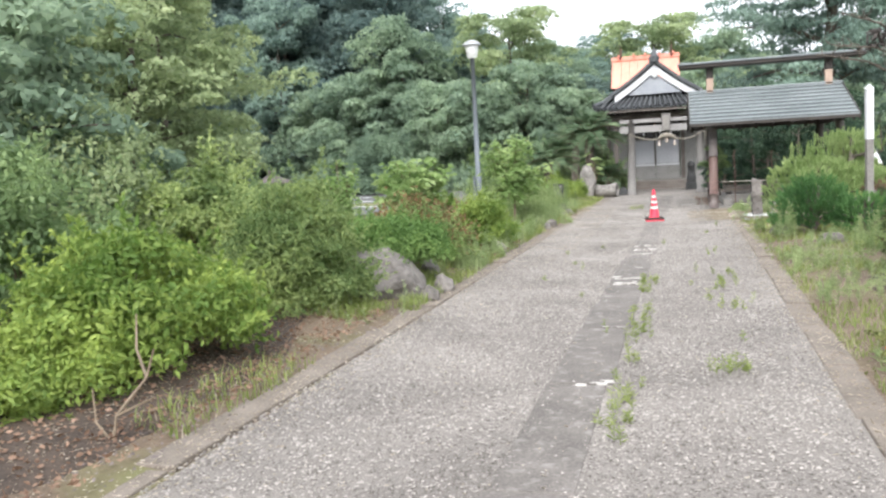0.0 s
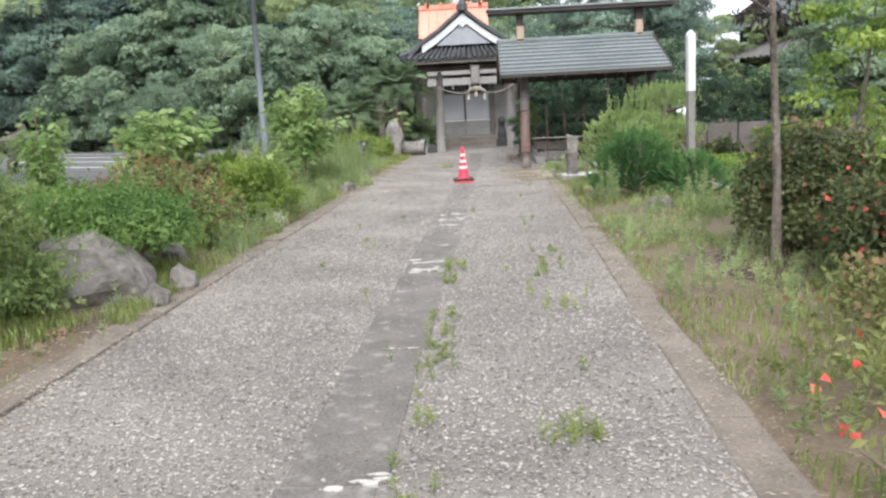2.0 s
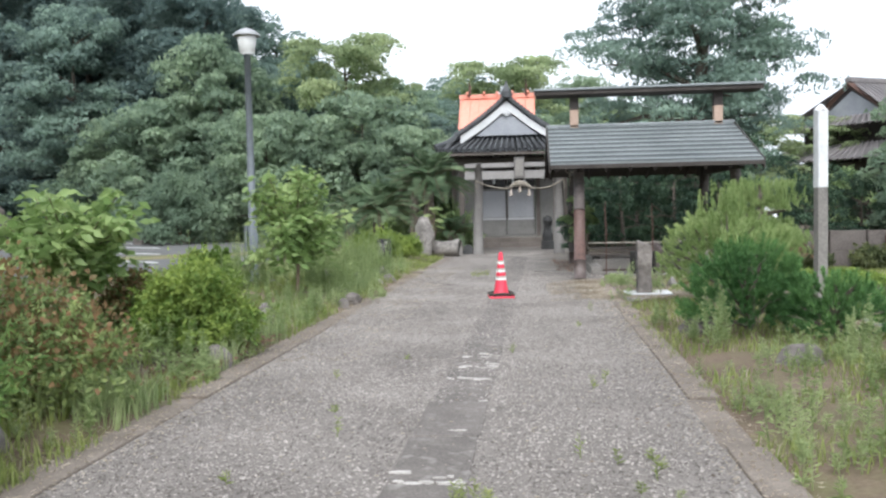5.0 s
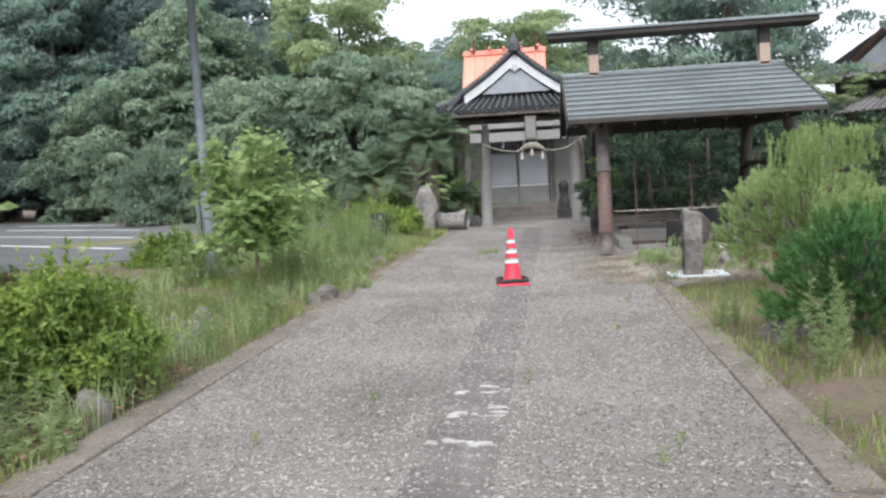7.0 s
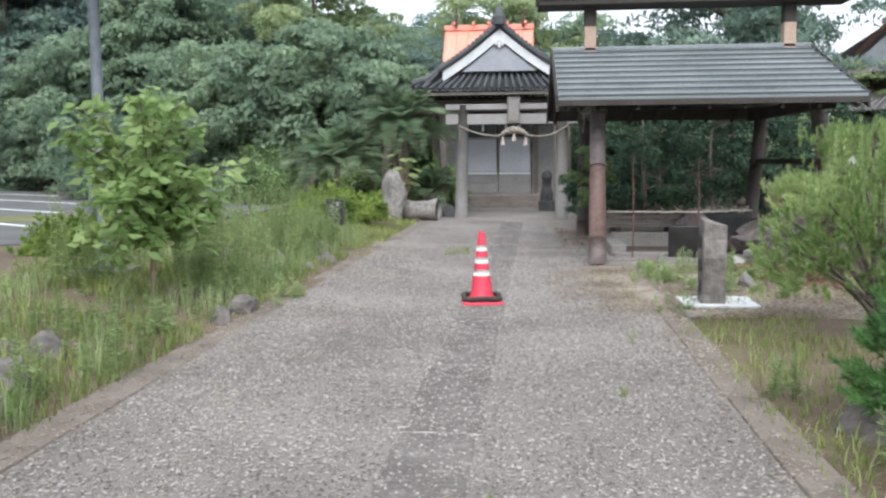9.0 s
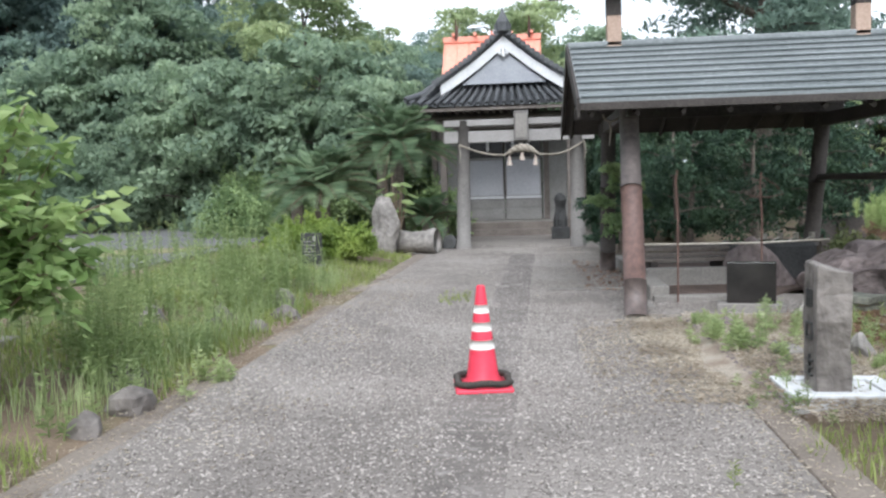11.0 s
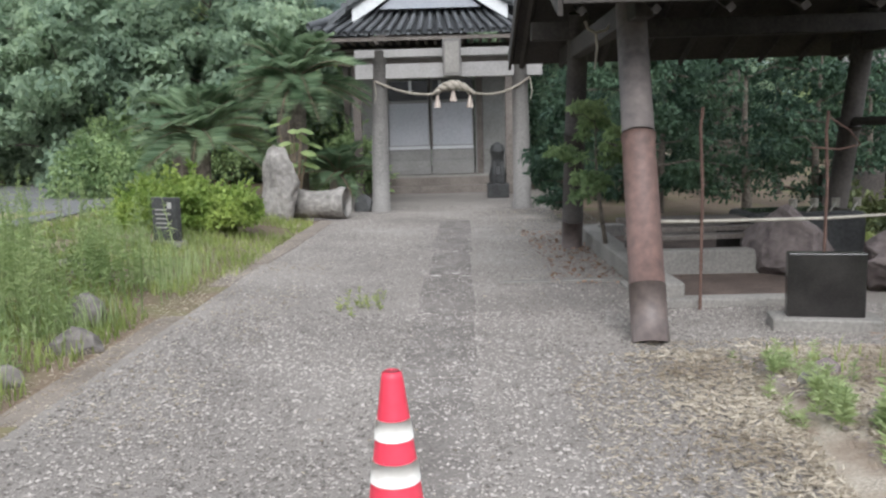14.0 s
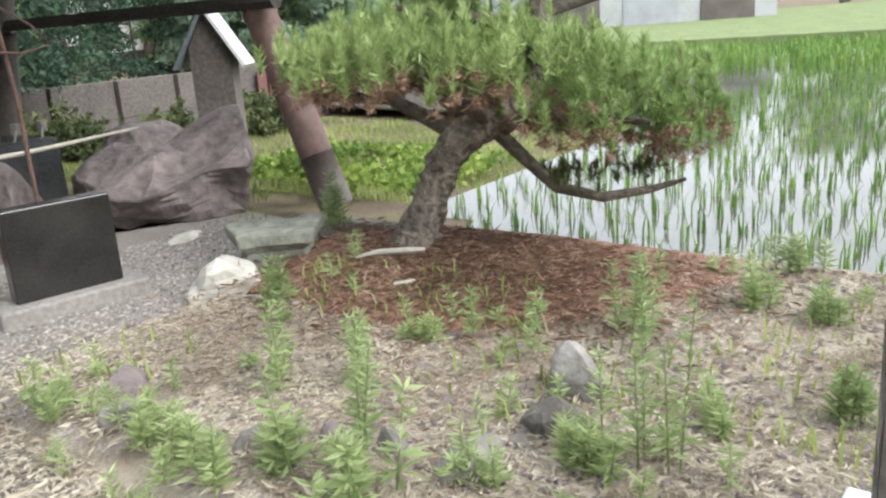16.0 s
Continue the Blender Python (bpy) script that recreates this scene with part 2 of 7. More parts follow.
L_RED = leafy("red_tinged_leaf", (0.17, 0.135, 0.06), (0.39, 0.225, 0.125), 0.45)
L_DARK = leafy("dark_leaf", (0.028, 0.056, 0.036), (0.11, 0.18, 0.10), 0.3, 0.6, 0.6, 1.0)
# wood leaves paler and bluer than real foliage: distance haze put into the colour
L_WOOD = leafy("hazed_wood_leaf", (0.16, 0.23, 0.198), (0.34, 0.45, 0.35), 0.5, 0.7, 0.5, 0.3)
L_WOODL = leafy("hazed_light_wood_leaf", (0.19, 0.265, 0.185), (0.42, 0.52, 0.335), 0.5, 0.7, 0.5, 0.35)
# darker copy of the wood leaf: the wood's deep shade put into colour
L_WOODD = leafy("shaded_wood_leaf", (0.11, 0.165, 0.155), (0.26, 0.345, 0.29), 0.5, 0.7, 0.5, 0.3)
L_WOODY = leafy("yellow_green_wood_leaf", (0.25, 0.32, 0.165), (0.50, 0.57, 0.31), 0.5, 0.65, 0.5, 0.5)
L_CEDAR = leafy("hazed_cedar_leaf", (0.115, 0.17, 0.165), (0.265, 0.35, 0.305), 0.5, 0.7, 0.5, 0.3)
L_SAP = leafy("sapling_leaf", (0.20, 0.305, 0.10), (0.50, 0.61, 0.27), 0.5, 0.45)
L_NEEDLE = leafy("pine_needle", (0.19, 0.28, 0.09), (0.56, 0.65, 0.30), 0.45)
L_NEEDLED = leafy("pine_needle_dark", (0.07, 0.165, 0.055), (0.235, 0.405, 0.135), 0.4)
L_DRY = leafy("dry_needle", (0.16, 0.095, 0.062), (0.40, 0.26, 0.18), 0.2)
L_WEED = leafy("weed_leaf", (0.19, 0.265, 0.10), (0.46, 0.54, 0.25), 0.5)
L_GRASS = leafy("grass_blade", (0.19, 0.25, 0.065), (0.47, 0.52, 0.19), 0.5)
L_STRAW = leafy("dry_grass", (0.30, 0.245, 0.18), (0.66, 0.59, 0.48), 0.3)
L_FLOWER = leafy("red_flower", (0.65, 0.06, 0.06), (0.88, 0.22, 0.17), 0.35)
L_CYCAD = leafy("cycad_leaf", (0.12, 0.19, 0.105), (0.34, 0.43, 0.25), 0.45)
L_FEATHER = leafy("feathery_leaf", (0.27, 0.35, 0.155), (0.56, 0.63, 0.33), 0.55)
L_RICE = leafy("rice_blade", (0.10, 0.2, 0.04), (0.28, 0.40, 0.10), 0.4)

# ---- building helpers ----


def thing(name, label, category, at=(0, 0, 0), turn=0.0, group="", kind=""):
    ob = new(name)
    ob.matrix_world = pose(at[0], at[1], at[2], 0, 0, turn)
    ob.empty_display_size = 0.2
    return tagged(ob, label, category, group, kind)


def part(name, bm, material, parent, label="", smooth=False):
    me = bpy.data.meshes.new(name)
    bm.to_mesh(me)
    bm.free()
    me.materials.append(material)
    if smooth:
        me.polygons.foreach_set("use_smooth", [True] * len(me.polygons))
    ob = new(name, me)
    ob.parent = parent
    return tagged(ob, label)


def solid(name, bm, material, label, category, group="", kind="", smooth=False):
    ob = part(name, bm, material, None, "", smooth)
    return tagged(ob, label, category, group, kind)


def raw(name, verts, faces, material, parent=None, label="", smooth=False):
    me = bpy.data.meshes.new(name)
    me.from_pydata([tuple(v) for v in verts], [], [tuple(f) for f in faces])
    me.materials.append(material)
    if smooth:
        me.polygons.foreach_set("use_smooth", [True] * len(me.polygons))
    ob = new(name, me)
    ob.parent = parent
    return tagged(ob, label)


def box(bm, x0, x1, y0, y1, z0, z1, bevel=0.0):
    r = bmesh.ops.create_cube(bm, size=1)
    for v in r["verts"]:
        v.co = Vector(((x0 + x1) / 2 + v.co.x * (x1 - x0), (y0 + y1) / 2 + v.co.y * (y1 - y0), (z0 + z1) / 2 + v.co.z * (z1 - z0)))
    if bevel:
        es = list({e for v in r["verts"] for e in v.link_edges})
        bmesh.ops.bevel(bm, geom=es, offset=bevel, segments=2, affect="EDGES", profile=0.5)
    return bm


def boxed(*a, **k):
    return box(bmesh.new(), *a, **k)


def tube(bm, pts, radii, seg=8, caps=True):
    rings, a = [], None
    pts = [Vector(p) for p in pts]
    for i, p in enumerate(pts):
        d = (pts[min(i + 1, len(pts) - 1)] - pts[max(i - 1, 0)]).normalized()
        if a is None:
            a = d.cross(Vector((0, 0, 1)) if abs(d.z) < 0.9 else Vector((1, 0, 0))).normalized()
        else:
            a = (a - d * a.dot(d)).normalized()
        b = d.cross(a)
        r = radii[i] if hasattr(radii, "__len__") else radii
        rings.append([bm.verts.new(p + (a * math.cos(k * math.tau / seg) + b * math.sin(k * math.tau / seg)) * r) for k in range(seg)])
    for q, s in zip(rings, rings[1:]):
        for k in range(seg):
            bm.faces.new((q[k], q[(k + 1) % seg], s[(k + 1) % seg], s[k]))
    if caps:
        bm.faces.new(rings[0])
        bm.faces.new(rings[-1][::-1])
    return bm


def tubed(pts, radii, seg=8):
    return tube(bmesh.new(), pts, radii, seg)


def boulder(sx, sy, sz, seed, rough=0.22, cuts=3, flat=0.35, hard=False):
    """A weathered stone, sunk a little into the ground, with broken planes."""
    bm = bmesh.new()
    bmesh.ops.create_icosphere(bm, subdivisions=cuts, radius=1)
    r = random.Random(seed)
    planes = [(Vector((r.uniform(-1, 1), r.uniform(-1, 1), r.uniform(-0.4, 1))).normalized(), r.uniform(0.62, 0.88)) for _ in range(9)]
    if hard:
        planes += [(Vector((r.uniform(-1, 1), r.uniform(-1, 1), r.uniform(-0.3, 0.9))).normalized(), r.uniform(0.48, 0.72)) for _ in range(9)]
    off = Vector((seed * 3.1, seed * 1.7, seed * 0.9))
    for v in bm.verts:
        p = v.co.copy()
        for nrm, d in planes:
            k = p.dot(nrm)
            if k > d:
                p -= nrm * (k - d) * (0.97 if hard else 0.85)
        p *= 1 + rough * (noise.noise(p * 1.6 + off) + 0.45 * noise.noise(p * 4.3 + off))
        p.z = max(p.z, -flat)
        v.co = Vector((p.x * sx, p.y * sy, (p.z + flat) * sz / (1 + flat) * 1.15 - 0.04))
    return bm


def rock(label, x, y, sx, sy, sz, seed, mat, z=0.0, turn=0.0, cuts=3, group="", hard=False):
    ob = solid("rock", boulder(sx, sy, sz, seed, 0.09 if hard else 0.22, cuts, hard=hard), mat, label, "rock", group)
    ob.matrix_world = pose(x, y, z, 0, 0, turn)
    return ob


def unit(v):
    return v / np.maximum(np.linalg.norm(v, axis=1, keepdims=True), 1e-6)


def leaf_arrays(pts, way, size, wide=0.5, fold=0.12):
    """One folded, pointed leaf at each place: base, two flanks, tip."""
    n = len(pts)
    way = unit(way)
    side = unit(np.cross(way, unit(rng.normal(size=(n, 3)))))
    up = np.cross(side, way)
    s = np.asarray(size).reshape(-1, 1) * np.ones((n, 1))
    a, tip = pts, pts + way * s
    mid = pts + way * s * 0.45 + up * s * fold
    v = np.stack([a, mid + side * s * wide / 2, tip, mid - side * s * wide / 2], 1).reshape(-1, 3)
    i = np.arange(n)[:, None] * 4
    f = np.concatenate([i + [0, 1, 2], i + [0, 2, 3]], 1).reshape(-1, 3)
    return v, f


def tri_mesh(name, v, f, material, parent=None, label=""):
    me = bpy.data.meshes.new(name)
    me.vertices.add(len(v))
    me.vertices.foreach_set("co", np.asarray(v, dtype=np.float32).ravel())
    me.loops.add(len(f) * 3)
    me.loops.foreach_set("vertex_index", np.asarray(f, dtype=np.int32).ravel())
    me.polygons.add(len(f))
    me.polygons.foreach_set("loop_start", np.arange(len(f), dtype=np.int32) * 3)
    me.update(calc_edges=True)
    me.validate()
    me.materials.append(material)
    ob = new(name, me)
    ob.parent = parent
    return tagged(ob, label)


def clump_cloud(centres, radii, per, squash=0.75, inner=0.3):
    """Leaf places round clump centres, and the ways they point: outwards and a little up."""
    n = len(centres) * per
    c = np.repeat(centres, per, 0)
    r = np.repeat(np.asarray(radii).reshape(-1, 1) * np.ones((len(centres), 1)), per, 0)
    d = unit(rng.normal(size=(n, 3)))
    d[:, 2] = np.where(d[:, 2] < -0.35, -d[:, 2], d[:, 2])
    k = inner + (1 - inner) * rng.random((n, 1)) ** 0.6
    p = c + d * r * k * [1, 1, squash] + rng.normal(size=(n, 3)) * r * 0.22
    w = d * 0.8 + rng.normal(size=(n, 3)) * 0.55 + [0, 0, 0.25]
    return p, w


def shell_leaves(centres, radii, per, size, wide=0.5, squash=0.7, ragged=0.45, droop=0.15, single=False):
    """Leaves lying over the upper skin of rounded clumps, so that each clump has a lit top and a shaded foot."""
    n = len(centres) * per
    c = np.repeat(centres, per, 0)
    r = np.repeat(np.asarray(radii).reshape(-1, 1) * np.ones((len(centres), 1)), per, 0)
    d = unit(rng.normal(size=(n, 3)))
    d[:, 2] = np.where(d[:, 2] < -0.3, -d[:, 2], d[:, 2])
    k = 0.68 + 0.36 * rng.random((n, 1)) ** 0.7
    k = np.where(rng.random((n, 1)) < 0.07, k * rng.uniform(1.1, 1.45, (n, 1)), k)
    p = c + d * r * k * [1, 1, squash]
    nrm = unit(d * [1, 1, 1.25] + rng.normal(size=(n, 3)) * ragged)
    way = np.cross(nrm, unit(rng.normal(size=(n, 3))))
    way[:, 2] -= droop
    way = unit(way)
    side = unit(np.cross(nrm, way))
    s = size * rng.uniform(0.6, 1.3, (n, 1))
    if single:
        v = np.stack([p - way * s * 0.5 - side * s * wide * 0.6, p - way * s * 0.35 + side * s * wide * 0.6, p + way * s * 0.65], 1).reshape(-1, 3)
        return v, np.arange(n * 3).reshape(-1, 3)
    mid = p + way * s * 0.45 + nrm * s * 0.1
    v = np.stack([p, mid + side * s * wide / 2, p + way * s, mid - side * s * wide / 2], 1).reshape(-1, 3)
    i = np.arange(n)[:, None] * 4
    return v, np.concatenate([i + [0, 1, 2], i + [0, 2, 3]], 1).reshape(-1, 3)


def dome_centres(n, rx, ry, h, base=0.0, fill=0.35):
    """Clump centres over the skin of a dome, with some inside."""
    u = unit(rng.normal(size=(n, 3)))
    u[:, 2] = np.abs(u[:, 2]) * 0.95 + 0.02
    k = np.where(rng.random((n, 1)) < fill, rng.uniform(0.4, 0.8, (n, 1)), rng.uniform(0.8, 1.05, (n, 1)))
    c = u * k * [rx, ry, h - base]
    c[:, 2] += base
    return c


def shrub(name, label, x, y, rx, ry, h, leaf, material, clumps=40, per=60, z=0.0, base=0.05, extra=None, wide=0.5, category="shrub", group="", gap=0.24, stems=7):
    root = thing(name, label, category, (x, y, z), 0, group)
    c = dome_centres(clumps, rx * 0.82, ry * 0.82, h * 0.85, base * h)
    r = gap * (rx + ry + h) / 3 * 1.6 * rng.uniform(0.7, 1.25, clumps)
    v, f = shell_leaves(c, r * 0.8, int(per * 1.15), leaf * 1.15, wide, 0.72, 1.0)
    n = clumps
    o = c[rng.integers(clumps, size=n)]
    w = unit(unit(o - [0, 0, 0.2 * h]) * 0.7 + [0, 0, 0.6] + rng.normal(size=(n, 3)) * 0.35)
    ln = h * rng.uniform(0.12, 0.30, (n, 1)) + 0.04
    k = rng.random((n, 22, 1))
    p = (o[:, None] + w[:, None] * (r.mean() * 0.5 + ln[:, None] * k)).reshape(-1, 3)
    q = np.repeat(w, 22, 0) * 0.5 + rng.normal(size=(n * 22, 3)) * 0.6
    v, f = merged((v, f), leaf_arrays(p, q, leaf * 1.1 * rng.uniform(0.6, 1.2, len(p)), wide))
    v[:, 2] = np.maximum(v[:, 2], 0.02)
    tri_mesh("foliage", v, f, material, root)
    for k in range(stems):
        a = k * 2.4 + 0.3
        e = c[rng.integers(len(c))]
        q = Vector((math.cos(a) * 0.08 * rx, math.sin(a) * 0.08 * ry, -0.03))
        t = Vector(e) * 0.95
        m = q.lerp(t, 0.5) + Vector((0.05 * math.sin(a * 3), 0.05 * math.cos(a * 5), 0.06 * h))
        part("stem", tubed([q, m, t], [0.014 + 0.008 * h, 0.010 + 0.004 * h, 0.004], 5), M_TWIG, root)
    if extra:
        mat, count, size, nm, lab = extra
        p, w = clump_cloud(c[c[:, 2] > 0.35 * h], gap * (rx + ry + h) / 3 * 1.7, max(1, count // max(1, (c[:, 2] > 0.35 * h).sum())))
        v, f = leaf_arrays(p, w, size * rng.uniform(0.7, 1.2, len(p)), 0.9, 0.25)
        tri_mesh(nm, v, f, mat, root, lab)
    return root


def tree(name, label, x, y, h, spread, material, trunk=0.16, bare=0.25, clumps=70, per=90, leaf=0.22, top=0.55, z=0.0, seed=1, lean=(0, 0), squash=0.7, category="tree", group="", wide=0.55):
    r = random.Random(seed)
    root = thing(name, label, category, (x, y, z), 0, group)
    path, n = [], 7
    for i in range(n):
        k = i / (n - 1)
        path.append(Vector((lean[0] * k + 0.05 * h * 0.25 * math.sin(k * 5 + seed), lean[1] * k + 0.05 * h * 0.25 * math.cos(k * 4 + seed), -0.05 + k * h * 0.93)))
    part("trunk", tubed(path, [trunk * (1.25 if i == 0 else 1) * (1 - 0.88 * i / (n - 1)) for i in range(n)], 10), M_BARK, root, smooth=True)
    cen, rad = [], []
    limbs = max(7, min(20, clumps // 6))
    for j in range(limbs):
        k = bare + (1 - bare) * (j + 0.5) / limbs
        s = k * (n - 1)
        o = path[int(s)].lerp(path[min(int(s) + 1, n - 1)], s - int(s))
        kk = (k - bare) / (1 - bare)
        reach = spread * (math.sin(math.pi * min(1, kk * (1 - top) + top * 0.62 + 0.02)) if top < 0.99 else 1 - kk * 0.92) * r.uniform(0.7, 1.1)
        a = j * 2.399 + seed
        e = o + Vector((math.cos(a) * reach, math.sin(a) * reach, h * r.uniform(0.0, 0.07)))
        m = o.lerp(e, 0.5) + Vector((0, 0, 0.03 * h))
        part("limb", tubed([o, m, e], [trunk * 0.38 * (1 - 0.6 * k), trunk * 0.25 * (1 - 0.6 * k), 0.012], 6), M_BARK, root, smooth=True)
        for q in range(max(2, clumps // limbs)):
            t = r.uniform(0.35, 1.05)
            b = o.lerp(m, t * 2) if t < 0.5 else m.lerp(e, t * 2 - 1)
            cen.append(b + Vector((r.uniform(-1, 1), r.uniform(-1, 1), r.uniform(-0.6, 0.8))) * spread * 0.27)
            rad.append(spread * r.uniform(0.11, 0.25))
    cen.append(path[-1])
    rad.append(spread * 0.2)
    v, f = shell_leaves(np.array([tuple(q) for q in cen]), np.array(rad), per, leaf, wide, squash, 0.75, 0.3, single=leaf > 0.15)
    tri_mesh("crown", v, f, material, root)
    return root


def needle_tufts(places, ways, length, per, thick=0.006, spread=0.55):
    """Bunches of pine needles, each a thin long triangle."""
    n = len(places) * per
    p = np.repeat(places, per, 0) + rng.normal(size=(n, 3)) * 0.012
    along = rng.random((n, 1))
    w = np.repeat(unit(ways), per, 0)
    p = p + w * along * 0.45 * np.repeat(np.asarray(length).reshape(-1, 1) * np.ones((len(places), 1)), per, 0) * 0.8
    d = unit(w * (0.9) + rng.normal(size=(n, 3)) * spread)
    s = unit(np.cross(d, rng.normal(size=(n, 3)))) * thick
    ln = np.repeat(np.asarray(length).reshape(-1, 1) * np.ones((len(places), 1)), per, 0) * rng.uniform(0.55, 1.0, (n, 1)) * 0.62
    v = np.stack([p - s, p + s, p + d * ln], 1).reshape(-1, 3)
    f = np.arange(n * 3).reshape(-1, 3)
    return v, f


def brushes(places, lean, height, per, thick, reach, ways=None):
    """Upright pine shoots, each a bottle-brush of short needles."""
    n = len(places) * per
    w = np.repeat(unit((np.tile([0.0, 0.0, 1.0], (len(places), 1)) if ways is None else unit(ways)) + rng.normal(size=(len(places), 3)) * lean), per, 0)
    h = np.repeat(np.asarray(height).reshape(-1, 1), per, 0)
    k = rng.random((n, 1))
    p = np.repeat(places, per, 0) + w * h * k
    d = unit(w * (0.55 + 0.7 * k) + unit(rng.normal(size=(n, 3))) * 0.75)
    s = unit(np.cross(d, rng.normal(size=(n, 3)))) * thick
    v = np.stack([p - s, p + s, p + d * reach * rng.uniform(0.7, 1.15, (n, 1))], 1).reshape(-1, 3)
    return v, np.arange(n * 3).reshape(-1, 3)


def stalks(places, heights, leaves=22, leaf=0.09, wide=0.22, stem=0.006, droop=0.3):
    """Tall weeds: a thin leaning stem set all round with narrow leaves."""
    V, Fc, base = [], [], 0
    n = len(places)
    lean = rng.normal(size=(n, 2)) * 0.10
    top = places + np.stack([lean[:, 0] * heights, lean[:, 1] * heights, heights], 1)
    ang = np.array([0, 2.09, 4.19])
    ring = np.stack([np.cos(ang), np.sin(ang), 0 * ang], 1) * stem
    v = np.concatenate([places[:, None] + ring, top[:, None] + ring * 0.4], 1).reshape(-1, 3)
    i = np.arange(n)[:, None] * 6
    f = np.concatenate([i + q for q in ([0, 1, 4], [0, 4, 3], [1, 2, 5], [1, 5, 4], [2, 0, 3], [2, 3, 5])], 1).reshape(-1, 3)
    k = rng.uniform(0.12, 1.0, (n, leaves, 1))
    p = (places[:, None] * (1 - k) + top[:, None] * k).reshape(-1, 3)
    a = rng.uniform(0, math.tau, len(p))
    w = np.stack([np.cos(a), np.sin(a), rng.uniform(-droop, 0.9, len(p))], 1)
    size = leaf * rng.uniform(0.6, 1.2, len(p)) * (1.15 - 0.5 * k.reshape(-1))
    v2, f2 = leaf_arrays(p, w, size, wide, 0.05)
    return np.concatenate([v, v2]), np.concatenate([f, f2 + len(v)])


def blades(places, length, wide=0.008, bend=0.5):
    n = len(places)
    a = rng.uniform(0, math.tau, n)
    d = np.stack([np.cos(a), np.sin(a), 0 * a], 1)
    s = np.stack([-np.sin(a), np.cos(a), 0 * a], 1) * wide
    ln = np.asarray(length).reshape(-1, 1)
    mid = places + d * ln * 0.18 * bend + [0, 0, 1] * ln * 0.6
    tip = places + d * ln * (0.3 + 0.5 * rng.random((n, 1))) * bend * 1.4 + [0, 0, 1] * ln * 0.95
    v = np.stack([places - s, places + s, mid - s * 0.7, mid + s * 0.7, tip], 1).reshape(-1, 3)
    i = np.arange(n)[:, None] * 5
    f = np.concatenate([i + q for q in ([0, 1, 3], [0, 3, 2], [2, 3, 4])], 1).reshape(-1, 3)
    return v, f


def merged(*vf):
    V, Fc, k = [], [], 0
    for v, f in vf:
        V.append(v)
        Fc.append(f + k)
        k += len(v)
    return np.concatenate(V), np.concatenate(Fc)


def scatter(n, x0, x1, y0, y1, z=0.0, patchy=0.0, seed=0.0):
    p = np.stack([rng.uniform(x0, x1, n), rng.uniform(y0, y1, n), np.full(n, z)], 1)
    if patchy:
        keep = np.array([noise.noise(Vector((q[0] * 1.1 + seed, q[1] * 1.1, seed))) for q in p]) > patchy - 0.5
        p = p[keep]
    return p


def land(x, y):
    """Height of the ground: level along the path, a low bank on both sides, the paddy sunk."""
    r = 0.0
    if x < -1.95:
        r = 0.07 * min(1, (-1.95 - x) / 0.5)
    if x > 1.95:
        r = 0.07 * min(1, (x - 1.95) / 0.5)
        if x > 4.34 and y < 16.6:
            r = -0.35
    if x > 4.9 and y > 16.6:
        r = 0.07 - 0.4 * min(1, (x - 4.9) / 1.1)
    if 1.9 < x < 4.4 and y > 15.7:
        r = -0.03
    if x < -2.4:
        r = 0.07 + 0.15 * min(1, (-2.4 - x) / 1.1)
    return r - 0.015 + (0.02 * noise.noise(Vector((x * 0.9, y * 0.9, 3))) if abs(x) > 1.95 else 0.0)

# ---- ground, path, water ----
gx = np.concatenate([[-900, -300, -120, -60, -35, -22, -14], np.arange(-9, -2.3, 0.5), [-1.96, -1.94, 1.94, 1.96], np.arange(2.4, 4.3, 0.25), [4.30, 4.35, 7, 12, 20, 35, 60, 120, 300, 900]])
gy = np.concatenate([[-900, -300, -120, -60, -30, -15], np.arange(-8, 16.5, 0.5), [16.56, 16.62], np.arange(17, 32, 1.0), [36, 45, 60, 90, 200, 400, 900]])
gv = [(x, y, land(x, y)) for y in gy for x in gx]
gf = [(j * len(gx) + i, j * len(gx) + i + 1, (j + 1) * len(gx) + i + 1, (j + 1) * len(gx) + i) for j in range(len(gy) - 1) for i in range(len(gx) - 1)]
ground = tagged(raw("ground", gv, gf, M_EARTH), "bare earth ground with thin grass patches", "ground", "", "structure")


def sheet(name, pts, z, mat, label, cat, kind="structure", up=0.03, skirt=0.0):
    bm = bmesh.new()
    lo = []
    turn = 1 if sum(a[0] * b[1] - b[0] * a[1] for a, b in zip(pts, pts[1:] + pts[:1])) > 0 else -1
    for k, p in enumerate(pts):
        q, s = Vector(pts[k - 1]), Vector(pts[(k + 1) % len(pts)])
        t = ((Vector(p) - q).normalized() + (s - Vector(p)).normalized()).normalized()
        lo.append(bm.verts.new((p[0] + t.y * turn * skirt, p[1] - t.x * turn * skirt, z - up)))
    hi = [bm.verts.new((x, y, z)) for x, y in pts]
    bm.faces.new(hi)
    for k in range(len(pts)):
        q = (k + 1) % len(pts)
        bm.faces.new((lo[k], lo[q], hi[q], hi[k]))
    bmesh.ops.recalc_face_normals(bm, faces=bm.faces)
    return solid(name, bm, mat, label, cat, "", kind)


